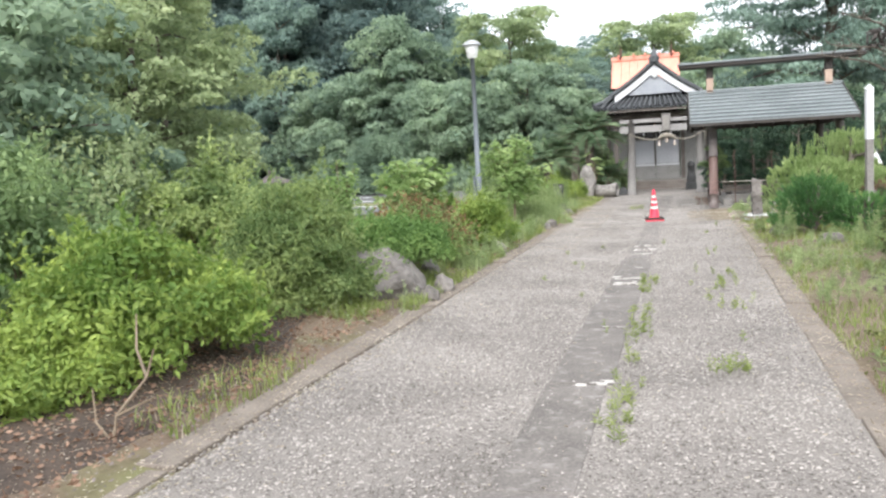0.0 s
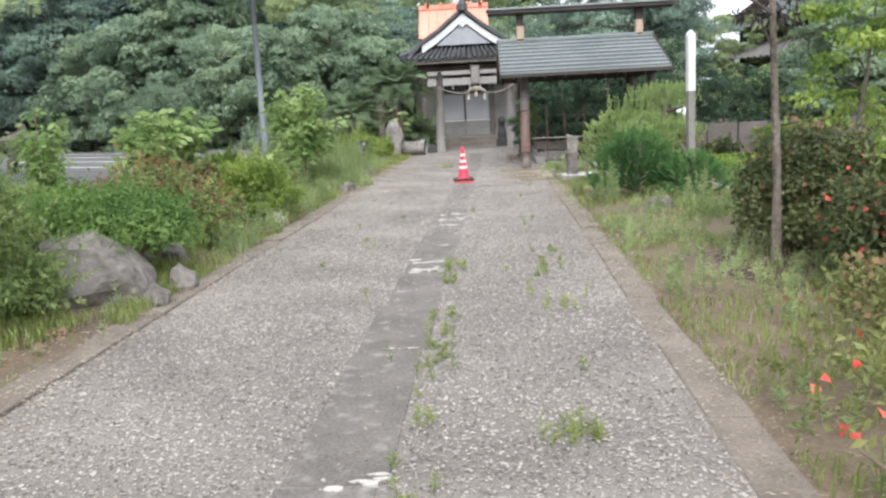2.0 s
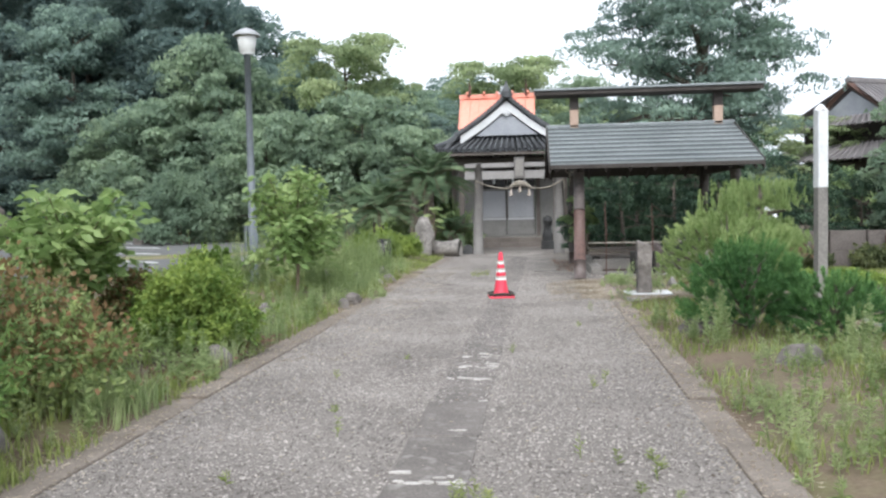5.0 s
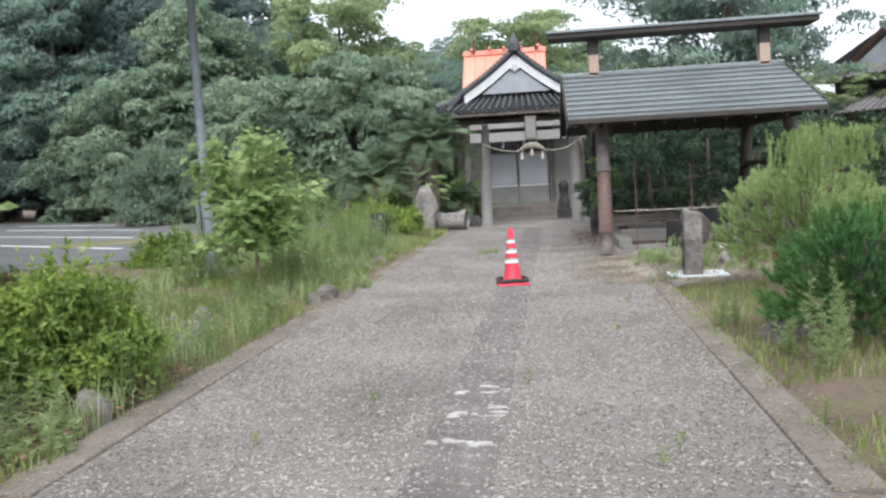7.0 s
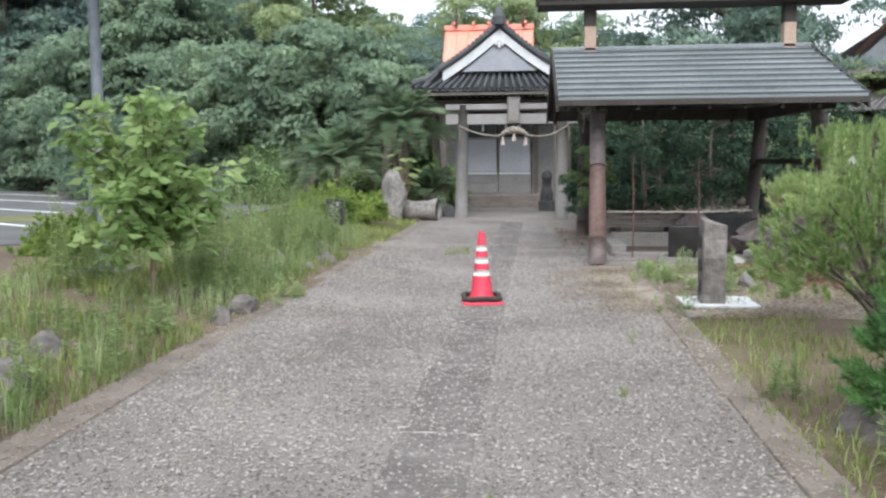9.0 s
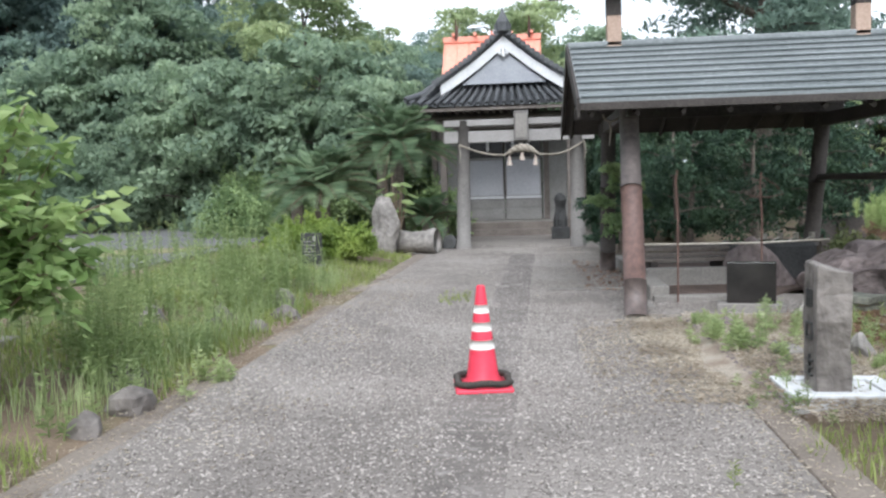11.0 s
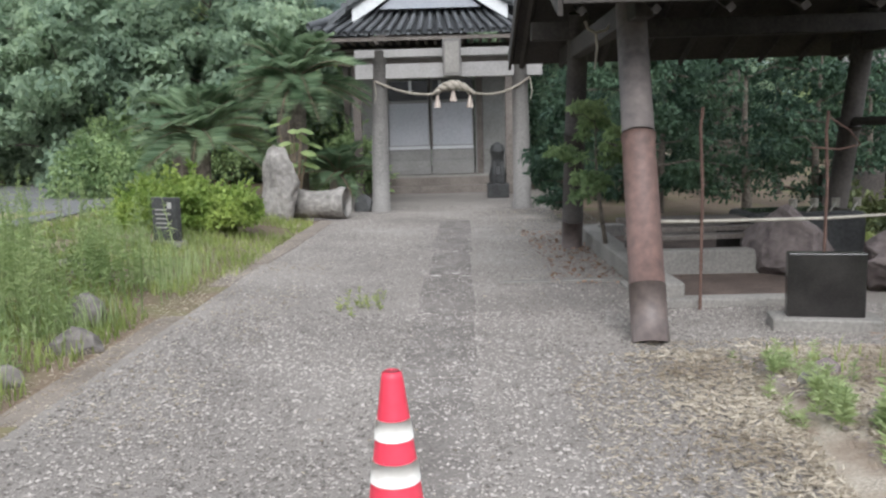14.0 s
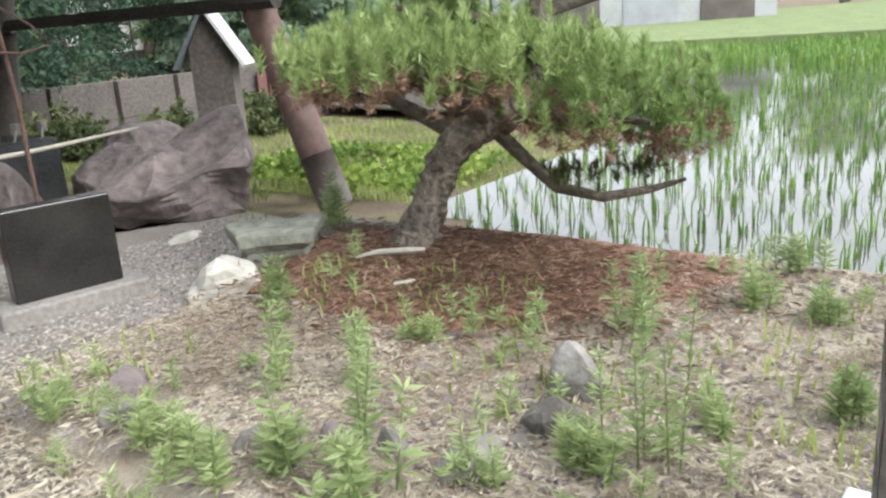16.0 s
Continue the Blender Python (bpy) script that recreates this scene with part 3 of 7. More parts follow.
sheet("gravel_path", [(-1.98, -16), (1.66, -16), (1.84, 14.6), (2.3, 15.6), (3.2, 15.95), (4.3, 16.45), (4.4, 17.2), (1.9, 18.6), (1.9, 25), (2.6, 29.6), (-2.2, 29.6), (-1.62, 24), (-1.78, 10)], 0.004, M_GRAVEL, "grey gravel path between concrete kerbs", "path")
sheet("parking_lot", [(-5.6, 17.5), (-5.4, 24), (-5.6, 30.5), (-13, 33), (-30, 44), (-40, 30), (-24, 14), (-12, 12.5)], 0.235, M_ASPHALT, "grey asphalt parking lot", "pavement")
for a, b in (((-19.5, 32.4), (-11.8, 27.6)), ((-17.2, 28.0), (-10.0, 23.6)), ((-14.5, 23.6), (-8.2, 19.6)), ((-21.5, 36.2), (-14.5, 32.2))):
    d = Vector((b[0] - a[0], b[1] - a[1])).normalized()
    s = Vector((-d.y, d.x)) * 0.09
    sheet("parking_line", [(a[0] - s.x, a[1] - s.y), (b[0] - s.x, b[1] - s.y), (b[0] + s.x, b[1] + s.y), (a[0] + s.x, a[1] + s.y)], 0.239, M_PAINT, "white painted parking bay line", "road marking", up=0.002)
paddy = sheet("paddy_water", [(4.35, -14), (40, -14), (40, 30), (12, 30), (10, 16.6), (4.35, 16.55)], -0.16, M_WATER, "still water of a planted rice paddy", "water")

# soil patches
sheet("basin_litter", [(2.0, 17.34), (3.1, 17.34), (3.5, 17.9), (4.2, 18.4), (4.2, 21.17), (2.0, 21.17)], 0.03, M_LITTER, "brown leaf litter inside the basin frame", "ground")
sheet("bare_soil", [(2.85, 2.9), (3.2, 2.5), (3.7, 2.4), (4.1, 2.7), (4.2, 3.6), (4.1, 4.6), (3.6, 5.0), (3.0, 4.8), (2.75, 4.3), (2.68, 3.5)], 0.075, M_SOIL, "bare brown soil under shrubs", "ground", up=0.06, skirt=0.35)
def drape(name, cx, cy, rx, ry, mat, label, seed):
    """A ragged patch of soil lying on the ground, its rim run out under it."""
    rings, seg = 7, 44
    v, f = [(cx, cy, land(cx, cy) + 0.02)], []
    for i in range(1, rings + 1):
        for k in range(seg):
            a = k * math.tau / seg
            q = i / rings * (1 + 0.22 * noise.noise(Vector((math.cos(a) * 2.2, math.sin(a) * 2.2, seed))))
            x, y = cx + rx * q * math.cos(a), cy + ry * q * math.sin(a)
            v.append((x, y, land(x, y) + (0.018 if i < rings else -0.03)))
    for k in range(seg):
        f.append((0, 1 + k, 1 + (k + 1) % seg))
        for i in range(rings - 1):
            a, b = 1 + i * seg, 1 + (i + 1) * seg
            f.append((a + k, b + k, b + (k + 1) % seg, a + (k + 1) % seg))
    return tagged(raw(name, v, f, mat, smooth=True), label, "ground", "", "structure")


drape("bare_soil", -3.25, -0.9, 1.0, 3.6, M_SOIL, "bare brown soil under shrubs", 3)
drape("bare_soil", -2.6, 8.1, 0.55, 1.25, M_SOIL, "bare brown soil under shrubs", 8)
sheet("needle_litter", [(3.0, 15.0), (3.15, 14.6), (3.5, 14.2), (4.0, 13.95), (4.3, 14.0), (4.34, 15.0), (4.3, 15.7), (3.9, 16.0), (3.45, 15.85), (3.15, 15.5)], 0.085, M_NEEDLEBED, "rust-brown fallen pine needles on soil", "ground", up=0.06, skirt=0.2)
sheet("dry_straw_ground", [(1.88, 13.9), (2.1, 13.0), (4.34, 12.2), (4.34, 14.3), (3.6, 14.5), (3.3, 15.3), (3.0, 15.75), (2.6, 15.8), (2.1, 15.4)], 0.075, M_STRAWBED, "pale dry clippings on bare ground", "ground", up=0.09, skirt=0.3)


# kerbs: lengths of old concrete laid end to end
def kerb(name, x_of, y0, y1, width, label):
    root = thing(name, label, "kerb", (0, 0, 0), 0, "", "structure")
    y, k = y0, 0
    while y < y1:
        e = min(y1, y + 1.2)
        j = random.Random(k + len(name)).uniform(-0.008, 0.008)
        sunk = 0.022 if name == "kerb_west" and 11.0 < y < 18.5 else 0.0
        bm = boxed(-width / 2, width / 2, 0.006, e - y - 0.006, -0.1, 0.014 + 1.5 * j - sunk, 0.012)
        for v in bm.verts:
            v.co.x += x_of(y + v.co.y) + 2 * j
            v.co.y += y
        part("kerb_stone", bm, M_KERB, root)
        y, k = e, k + 1


kerb("kerb_west", lambda y: -2.03 + 0.0145 * y if y < 20 else -1.70 + 0.02 * (y - 20), -9, 24, 0.25, "worn concrete kerb stones beside the gravel")
kerb("kerb_east", lambda y: 1.63 + 0.0135 * y + 0.09, -9, 13.6, 0.22, "worn concrete kerb stones with weeds")

# flagstones down the middle
flags = thing("flagstone_strip", "narrow strip of worn concrete flagstones", "paving", (0, 0, 0), 0, "", "structure")
joints = [-9.2, -7.4, -5.6, -3.75, -1.85, 0.0, 1.84, 3.1, 4.3, 4.72, 5.6, 6.5, 7.3, 7.8, 8.3, 9.48, 10.9, 12.4, 14.0, 15.6, 17.2, 18.8, 20.3, 21.9, 23.5]
pale = {0.0: 12, 4.3: 26, 4.72: 22, 1.84: 4, 7.3: 16, 7.8: 18, 8.3: 12, 9.48: 7, 18.8: 5, 20.3: 3, 5.6: 3, 6.5: 3, 3.1: 2}
for k, (ya, yb) in enumerate(zip(joints, joints[1:])):
    r = random.Random(k)
    xc = 0.02 + 0.0145 * ya
    w = 0.21 + r.uniform(-0.012, 0.012)
    lift_ = 0.013 + r.uniform(-0.003, 0.003) - (0.006 if ya > 6.4 else 0)
    part("flagstone", boxed(xc - w, xc + w, ya + 0.008, yb - 0.008, -0.05, lift_, 0.008), M_SLAB, flags)
    # pale chipped mortar left on the joint
    bm = bmesh.new()
    for q in range(pale.get(ya, 1) * 2 // 3):
        a = xc + r.uniform(-w, w * 0.7)
        b = min(a + r.uniform(0.025, 0.12), xc + w)
        c = ya + r.uniform(-0.06, 0.03) + (0.0 if r.random() < 0.55 else r.uniform(0, 0.16))
        d = c + r.uniform(0.008, 0.032)
        ring = [bm.verts.new((a + (b - a) * u + r.uniform(-0.01, 0.01), c + (d - c) * v_ + r.uniform(-0.006, 0.006), lift_ + 0.003 + 0.0006 * q)) for u, v_ in ((0, 0.5), (0.25, 0.05), (0.7, 0), (1, 0.4), (0.8, 0.95), (0.3, 1))]
        f_ = bm.faces.new(ring)
        e_ = bmesh.ops.extrude_face_region(bm, geom=[f_])
        for v_ in e_["geom"]:
            if isinstance(v_, bmesh.types.BMVert):
                v_.co.z -= 0.014
    bmesh.ops.recalc_face_normals(bm, faces=bm.faces)
    part("chipped_edge", bm, M_WORN, flags, "pale chipped mortar edge")

# ---- temizuya: a splayed four-post water pavilion ----
pav = thing("water_pavilion", "open timber pavilion with splayed posts and grey-green sheet roof", "pavilion", (0, 0, 0))
RX0, RX1, RYF, RYB, RYM, EZ, RZ = 1.03, 4.88, 16.40, 21.0, 18.7, 2.14, 3.03
posts = {"a": ((1.54, 16.25, 0), (1.60, 17.27, 2.45)), "b": ((1.64, 20.45, -0.02), (1.62, 19.75, 2.45)), "c": ((4.58, 20.6, 0), (4.56, 19.9, 2.45)), "d": ((4.75, 16.75, 0), (4.58, 17.55, 2.45))}
for k, (p, q) in posts.items():
    p, q = Vector(p), Vector(q)
    pp = [p + (q - p) * t for t in (0.0, 0.14, 0.13, 0.5, 0.505, 0.52, 0.525, 1)]
    # posts b and c take the dark beam colour over their whole length
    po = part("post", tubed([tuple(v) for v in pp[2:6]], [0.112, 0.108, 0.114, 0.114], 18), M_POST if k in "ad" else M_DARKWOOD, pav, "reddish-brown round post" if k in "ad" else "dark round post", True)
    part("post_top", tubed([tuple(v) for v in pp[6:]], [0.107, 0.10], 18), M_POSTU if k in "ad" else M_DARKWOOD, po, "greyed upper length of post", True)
    part("post_foot", tubed([tuple(v) for v in pp[:2]], [0.1155, 0.1145], 18), M_POSTD, po, "dark metal sleeve", True)


def slope(y0, z0, y1, z1, over=0.0):
    """One pitch of the sheet roof in lapped courses."""
    n = 9
    for i in range(n):
        a, b = i / n, (i + 1) / n + 0.02
        ya, za, yb, zb = y0 + (y1 - y0) * a, z0 + (z1 - z0) * a, y0 + (y1 - y0) * b, z0 + (z1 - z0) * b
        bm = bmesh.new()
        t0, t1 = 0.06, 0.012
        vs = [bm.verts.new(c) for c in ((RX0, ya, za), (RX1, ya, za), (RX1, yb, zb), (RX0, yb, zb), (RX0, ya, za + t0), (RX1, ya, za + t0), (RX1, yb, zb + t1), (RX0, yb, zb + t1))]
        for q in ((0, 1, 2, 3), (4, 7, 6, 5), (0, 4, 5, 1), (1, 5, 6, 2), (2, 6, 7, 3), (3, 7, 4, 0)):
            bm.faces.new([vs[j] for j in q])
        bmesh.ops.recalc_face_normals(bm, faces=bm.faces)
        part("roof_course", bm, M_SHEET, pav)
        # added dark bead, drawn in place of the shadow gap under each lap
        part("lap_seam", tubed([(RX0 + 0.01, ya - 0.004, za + t0 + 0.002), (RX1 - 0.01, ya - 0.004, za + t0 + 0.002)], 0.011, 6), M_LAPSHADE, pav, "added dark bead standing for the shadow at the sheet lap")


slope(RYF, EZ, RYM, RZ)
slope(RYB, EZ, RYM, RZ)
for s, (y0, y1) in enumerate(((RYF, RYM), (RYB, RYM))):
    bm = bmesh.new()
    for x0, x1, dz in ((RX0 + 0.02, RX1 - 0.02, 0.012),):
        vs = [bm.verts.new(c) for c in ((x0, y0, EZ - 0.07), (x1, y0, EZ - 0.07), (x1, y1, RZ - 0.07), (x0, y1, RZ - 0.07), (x0, y0, EZ - 0.004), (x1, y0, EZ - 0.004), (x1, y1, RZ - 0.004), (x0, y1, RZ - 0.004))]
        for q in ((0, 1, 2, 3), (4, 7, 6, 5), (0, 4, 5, 1), (1, 5, 6, 2), (2, 6, 7, 3), (3, 7, 4, 0)):
            bm.faces.new([vs[j] for j in q])
    bmesh.ops.recalc_face_normals(bm, faces=bm.faces)
    part("roof_boarding", bm, M_DARKWOOD, pav)
    sgn = 1 if y1 > y0 else -1
    part("eave_board", boxed(RX0, RX1, min(y0, y0 - sgn * 0.03), max(y0, y0 - sgn * 0.03), EZ - 0.075, EZ + 0.004, 0.006), M_DARKWOOD, pav)
    for k in range(9):
        x = RX0 + 0.12 + k * (RX1 - RX0 - 0.24) / 8
        part("rafter", tubed([(x, y0 + sgn * 0.04, EZ - 0.11), (x, y1, RZ - 0.13)], 0.035, 4), M_DARKWOOD, pav)
for x in (RX0, RX1):
    s = 0.03 if x == RX1 else -0.03
    for y0 in (RYF, RYB):
        bm = bmesh.new()
        vs = [bm.verts.new((x + dx, yy_, zz)) for dx in (0, s) for yy_, zz in ((y0, EZ - 0.14), (RYM, RZ - 0.14), (RYM, RZ + 0.06), (y0, EZ + 0.05))]
        for q in ((0, 1, 2, 3), (7, 6, 5, 4), (0, 4, 5, 1), (1, 5, 6, 2), (2, 6, 7, 3), (3, 7, 4, 0)):
            bm.faces.new([vs[j] for j in q])
        bmesh.ops.recalc_face_normals(bm, faces=bm.faces)
        part("barge_board", bm, M_DARKWOOD, pav)
part("ridge_cap", boxed(RX0 - 0.02, RX1 + 0.02, RYM - 0.09, RYM + 0.09, RZ, RZ + 0.07, 0.015), M_SHEET, pav)
for y in (17.22, 19.82):
    part("eave_beam", boxed(RX0 + 0.12, RX1 - 0.12, y - 0.07, y + 0.07, 2.2, 2.38, 0.012), M_DARKWOOD, pav)
for x in (1.6, 4.57):
    part("cross_beam", boxed(x - 0.06, x + 0.06, 16.75, 20.65, 2.02, 2.19, 0.012), M_DARKWOOD, pav)
    st = part("ridge_strut", boxed(x - 0.09, x + 0.09, RYM - 0.09, RYM + 0.09, RZ - 0.25, 3.42, 0.008), M_FRESH, pav, "bare new timber strut")
    part("strut_head", boxed(x - 0.092, x + 0.092, RYM - 0.092, RYM + 0.092, 3.4, 3.72, 0.01), M_DARKWOOD, pav)
part("side_rail", tubed([(4.57, 16.9, 1.32), (4.57, 20.5, 1.32)], 0.05, 6), M_DARKWOOD, pav)
part("ridge_board", boxed(0.8, 5.43, RYM - 0.3, RYM + 0.3, 3.70, 3.79, 0.012), M_DARKWOOD, pav)
part("ridge_board_cover", boxed(0.76, 5.47, RYM - 0.34, RYM + 0.34, 3.79, 3.84, 0.012), M_SHEET, pav)

part("hanging_cord", tubed([(1.36, 17.66, 2.12), (1.38, 17.66, 2.06), (1.44, 17.66, 2.03), (1.52, 17.66, 2.05), (1.57, 17.66, 2.12)], 0.012, 6), M_ROPE, pav, "pale knotted cord", True)
part("cord_tail", tubed([(1.44, 17.66, 2.04), (1.45, 17.66, 1.92), (1.43, 17.66, 1.76)], [0.012, 0.010, 0.007], 6), M_ROPE, pav, "pale cord end", True)

# ---- torii ----
tor = thing("torii_gate", "grey concrete torii gate with a name tablet", "torii gate", (0, 25.27, 0))
for x0, x1, lab in ((-0.90, -0.84, 0), (1.48, 1.47, 1)):
    part("pillar", tubed([(x0, 0, -0.1), (x0, 0, 0.12), (x0, 0, 0.125), (x1, 0, 2.66)], [0.165, 0.165, 0.15, 0.125], 20), M_TORII, tor, "", True)
part("tie_beam", boxed(-1.25, 1.83, -0.075, 0.075, 2.20, 2.44, 0.012), M_BEAM, tor, "pale grey tie beam")
part("top_beam", boxed(-1.25, 1.83, -0.1, 0.1, 2.54, 2.67, 0.012), M_BEAM, tor, "pale grey top beam")
pl = part("tablet", boxed(0.2, 0.5, -0.16, -0.1, 2.22, 2.82, 0.012), M_TORII, tor, "grey stone name tablet")
part("tablet_face", boxed(0.235, 0.465, -0.168, -0.158, 2.27, 2.77, 0.004), M_CONC, pl)

rope = thing("sacred_rope", "twisted straw rope with tassels tied across the torii", "rope", (0, 25.12, 0))


def rope_curve(a, b, sag, thick, steps=22):
    bm = bmesh.new()
    for ph in (0, math.pi * 2 / 3, math.pi * 4 / 3):
        pts = []
        for i in range(steps * 3 + 1):
            t = i / (steps * 3)
            p = Vector(a).lerp(Vector(b), t) - Vector((0, 0, sag * 4 * t * (1 - t)))
            w = t * steps * 1.3 + ph
            r_ = thick(t)
            pts.append((p + Vector((0, math.cos(w) * r_ * 0.55, math.sin(w) * r_ * 0.55)), r_ * 0.62))
        tube(bm, [q for q, _ in pts], [q for _, q in pts], 6)
    return bm


part("cord", rope_curve((-0.93, 0, 2.17), (0.05, 0, 1.93), 0.07, lambda t: 0.018), M_ROPE, rope, "", True)
part("cord", rope_curve((0.68, 0, 1.94), (1.62, 0, 2.17), 0.12, lambda t: 0.018), M_ROPE, rope, "", True)
part("thick_rope", rope_curve((0.02, 0, 1.93), (0.71, 0, 1.92), -0.14, lambda t: 0.02 + 0.06 * math.sin(math.pi * t), 10), M_ROPE, rope, "thick bound straw rope", True)
part("arch_cord", rope_curve((0.10, 0.03, 1.92), (0.62, 0.03, 1.92), -0.17, lambda t: 0.022), M_ROPE, rope, "", True)
for x, z in ((0.1, 1.86), (0.36, 1.96), (0.63, 1.85)):
    part("tassel", tubed([(x, 0, z + 0.05), (x, 0, z - 0.02), (x, 0, z - 0.15)], [0.015, 0.03, 0.06], 9), M_STRAW, rope, "pale straw tassel")
for x in (-0.93, 1.62):
    part("loose_end", tubed([(x, -0.03, 2.15), (x + 0.03, -0.05, 1.95), (x, -0.05, 1.8)], [0.01, 0.008, 0.005], 5), M_ROPE, rope)

# ---- shrine hall ----
hall = thing("shrine_hall", "small wooden shrine hall with tiled front gable and salmon main roof", "shrine", (-0.06, 28.0, 0))
part("plinth", boxed(-2.1, 2.1, 1.6, 8.0, -0.1, 0.36, 0.02), M_CONC, hall)
for i in range(2):
    part("step", boxed(-1.15, 1.3, 1.15 + 0.28 * i, 1.62, 0.0, 0.16 + 0.17 * i, 0.01), M_OLDWOOD, hall)
part("front_wall", boxed(-1.9, -1.12, 2.1, 2.2, 0.36, 3.0), M_DOORG, hall)
part("front_wall", boxed(0.98, 1.9, 2.1, 2.2, 0.36, 3.0), M_DOORG, hall)
part("lintel", boxed(-1.12, 0.98, 2.1, 2.2, 2.5, 3.0), M_DARKWOOD, hall)
for x in (-1.95, -1.14, 1.0, 1.95):
    part("wall_post", boxed(x - 0.07, x + 0.07, 2.02, 2.2, 0.36, 3.0, 0.01), M_OLDWOOD, hall)
for k, (a, b) in enumerate(((-1.07, -0.11), (-0.09, 0.87))):
    d = part("door", boxed(a, b, 2.12 - 0.03 * k, 2.16 - 0.03 * k, 0.37, 2.48, 0.006), M_DOORG, hall, "grey sliding door")
    part("door_panel", boxed(a + 0.04, b - 0.04, 2.10 - 0.03 * k, 2.117 - 0.03 * k, 1.02, 1.95, 0.004), M_DOOR, d, "pale upper panel")
    part("door_rail", boxed(a + 0.02, b - 0.02, 2.09 - 0.03 * k, 2.115 - 0.03 * k, 0.93, 1.0, 0.004), M_WHITE, d, "white rail")
    for z0, z1 in ((0.45, 0.66), (0.70, 0.89)):
        part("door_board", boxed(a + 0.03, b - 0.03, 2.10 - 0.03 * k, 2.117 - 0.03 * k, z0, z1, 0.004), M_DOORG, d)
    part("transom_window", boxed(a + 0.04, b - 0.04, 2.10 - 0.03 * k, 2.117 - 0.03 * k, 2.02, 2.44, 0.004), M_BLACK, d, "dark glass transom")
part("side_panel", boxed(0.9, 0.97, 2.03, 2.1, 0.37, 2.48, 0.005), M_DOORG, hall)
part("bell_cord", tubed([(-0.08, 1.3, 2.6), (-0.1, 1.3, 1.9), (-0.07, 1.3, 0.95)], [0.02, 0.018, 0.022], 7), M_DARKWOOD, hall, "dark hanging bell cord", True)
part("bell", tubed([(-0.08, 1.3, 2.62), (-0.08, 1.3, 2.57), (-0.08, 1.3, 2.45)], [0.02, 0.06, 0.07], 12), M_FRESH, hall, "small brass bell", True)
for x in (-0.55, 0.1, 0.5):
    part("paper_streamer", boxed(x, x + 0.07, 1.6, 1.604, 2.18, 2.42), M_WHITE, hall, "white folded paper streamer")
for x in (-1.55, 1.55):
    part("porch_post", boxed(x - 0.08, x + 0.08, 0.42, 0.58, 0.0, 2.95, 0.012), M_OLDWOOD, hall)
part("porch_beam", boxed(-1.9, 1.9, 0.40, 0.60, 2.68, 2.92, 0.015), M_OLDWOOD, hall)
part("porch_beam", boxed(-2.0, 2.0, 0.3, 0.45, 2.93, 3.06, 0.015), M_OLDWOOD, hall)
# side walls and back
part("side_wall", boxed(-1.98, -1.88, 2.2, 7.6, 0.36, 3.2), M_OLDWOOD, hall)
part("side_wall", boxed(1.88, 1.98, 2.2, 7.6, 0.36, 3.2), M_OLDWOOD, hall)
part("back_wall", boxed(-1.98, 1.98, 7.6, 7.7, 0.36, 3.2), M_OLDWOOD, hall)
part("porch_ceiling", boxed(-1.9, 1.9, 0.3, 2.2, 3.0, 3.05), M_DARKWOOD, hall)
# gable with white barge boards curving out at the feet


def strip(pts, y0, y1, thick):
    """A bent board following pts (x, z), thick downwards, from y0 to y1."""
    bm = bmesh.new()
    rows = []
    for i, (x, z) in enumerate(pts):
        rows.append([bm.verts.new(c) for c in ((x, y0, z), (x, y1, z), (x, y1, z - thick), (x, y0, z - thick))])
    for a, b in zip(rows, rows[1:]):
        for k in range(4):
            bm.faces.new((a[k], a[(k + 1) % 4], b[(k + 1) % 4], b[k]))
    bm.faces.new(rows[0])
    bm.faces.new(rows[-1][::-1])
    bmesh.ops.recalc_face_normals(bm, faces=bm.faces)
    return bm


def curve_z(u, zt, zb, lift):
    return zt + (zb - zt) * u + -lift * math.sin(math.pi * u)


for s in (-1, 1):
    us = [i / 10 for i in range(11)]
    part("barge_board", strip([(s * 1.52 * u, curve_z(u, 4.82, 3.74, 0.06)) for u in us], -0.06, 0.0, 0.27), M_WHITE, hall, "white painted barge board")
    part("gable_roof", strip([(s * 1.72 * u, curve_z(u, 4.98, 3.72, 0.07)) for u in us], -0.12, 4.6, 0.10), M_TILE, hall, "dark tiled gable roof")
    # verge tiles along the gable edge
    for i in range(16):
        u = (i + 0.4) / 16
        x, z = s * 1.72 * u, curve_z(u, 4.98, 3.72, 0.07)
        part("verge_tile", tubed([(x, -0.19, z + 0.015), (x + s * 0.02, 0.12, z + 0.03)], [0.068, 0.06], 8), M_TILE, hall)
    for j in range(12):
        for i in range(3):
            u0 = (i + 0.05) / 3
            a, b = u0, min(1, u0 + 0.33)
            part("tile_roll", tubed([(s * 1.72 * a, 0.3 + 0.34 * j, curve_z(a, 4.98, 3.72, 0.07) + 0.01), (s * 1.72 * b, 0.3 + 0.34 * j, curve_z(b, 4.98, 3.72, 0.07) + 0.01)], [0.05, 0.055], 6), M_TILE, hall)
bm = bmesh.new()
vs = [bm.verts.new(c) for c in ((-1.0, 0.02, 3.72), (1.0, 0.02, 3.72), (0, 0.02, 4.5), (-1.0, 0.1, 3.72), (1.0, 0.1, 3.72), (0, 0.1, 4.5))]
for q in ((0, 1, 2), (5, 4, 3), (0, 3, 4, 1), (1, 4, 5, 2), (2, 5, 3, 0)):
    bm.faces.new([vs[j] for j in q])
part("gable_panel", bm, M_PLASTER, hall, "grey plaster gable infill")
bm = bmesh.new()
for x in (-0.09, 0.0, 0.09):
    box(bm, x - 0.04, x + 0.04, -0.1, -0.04, 4.38 if x else 4.32, 4.5 if x else 4.56, 0.015)
part("gable_pendant", bm, M_WHITE, hall, "white carved pendant")
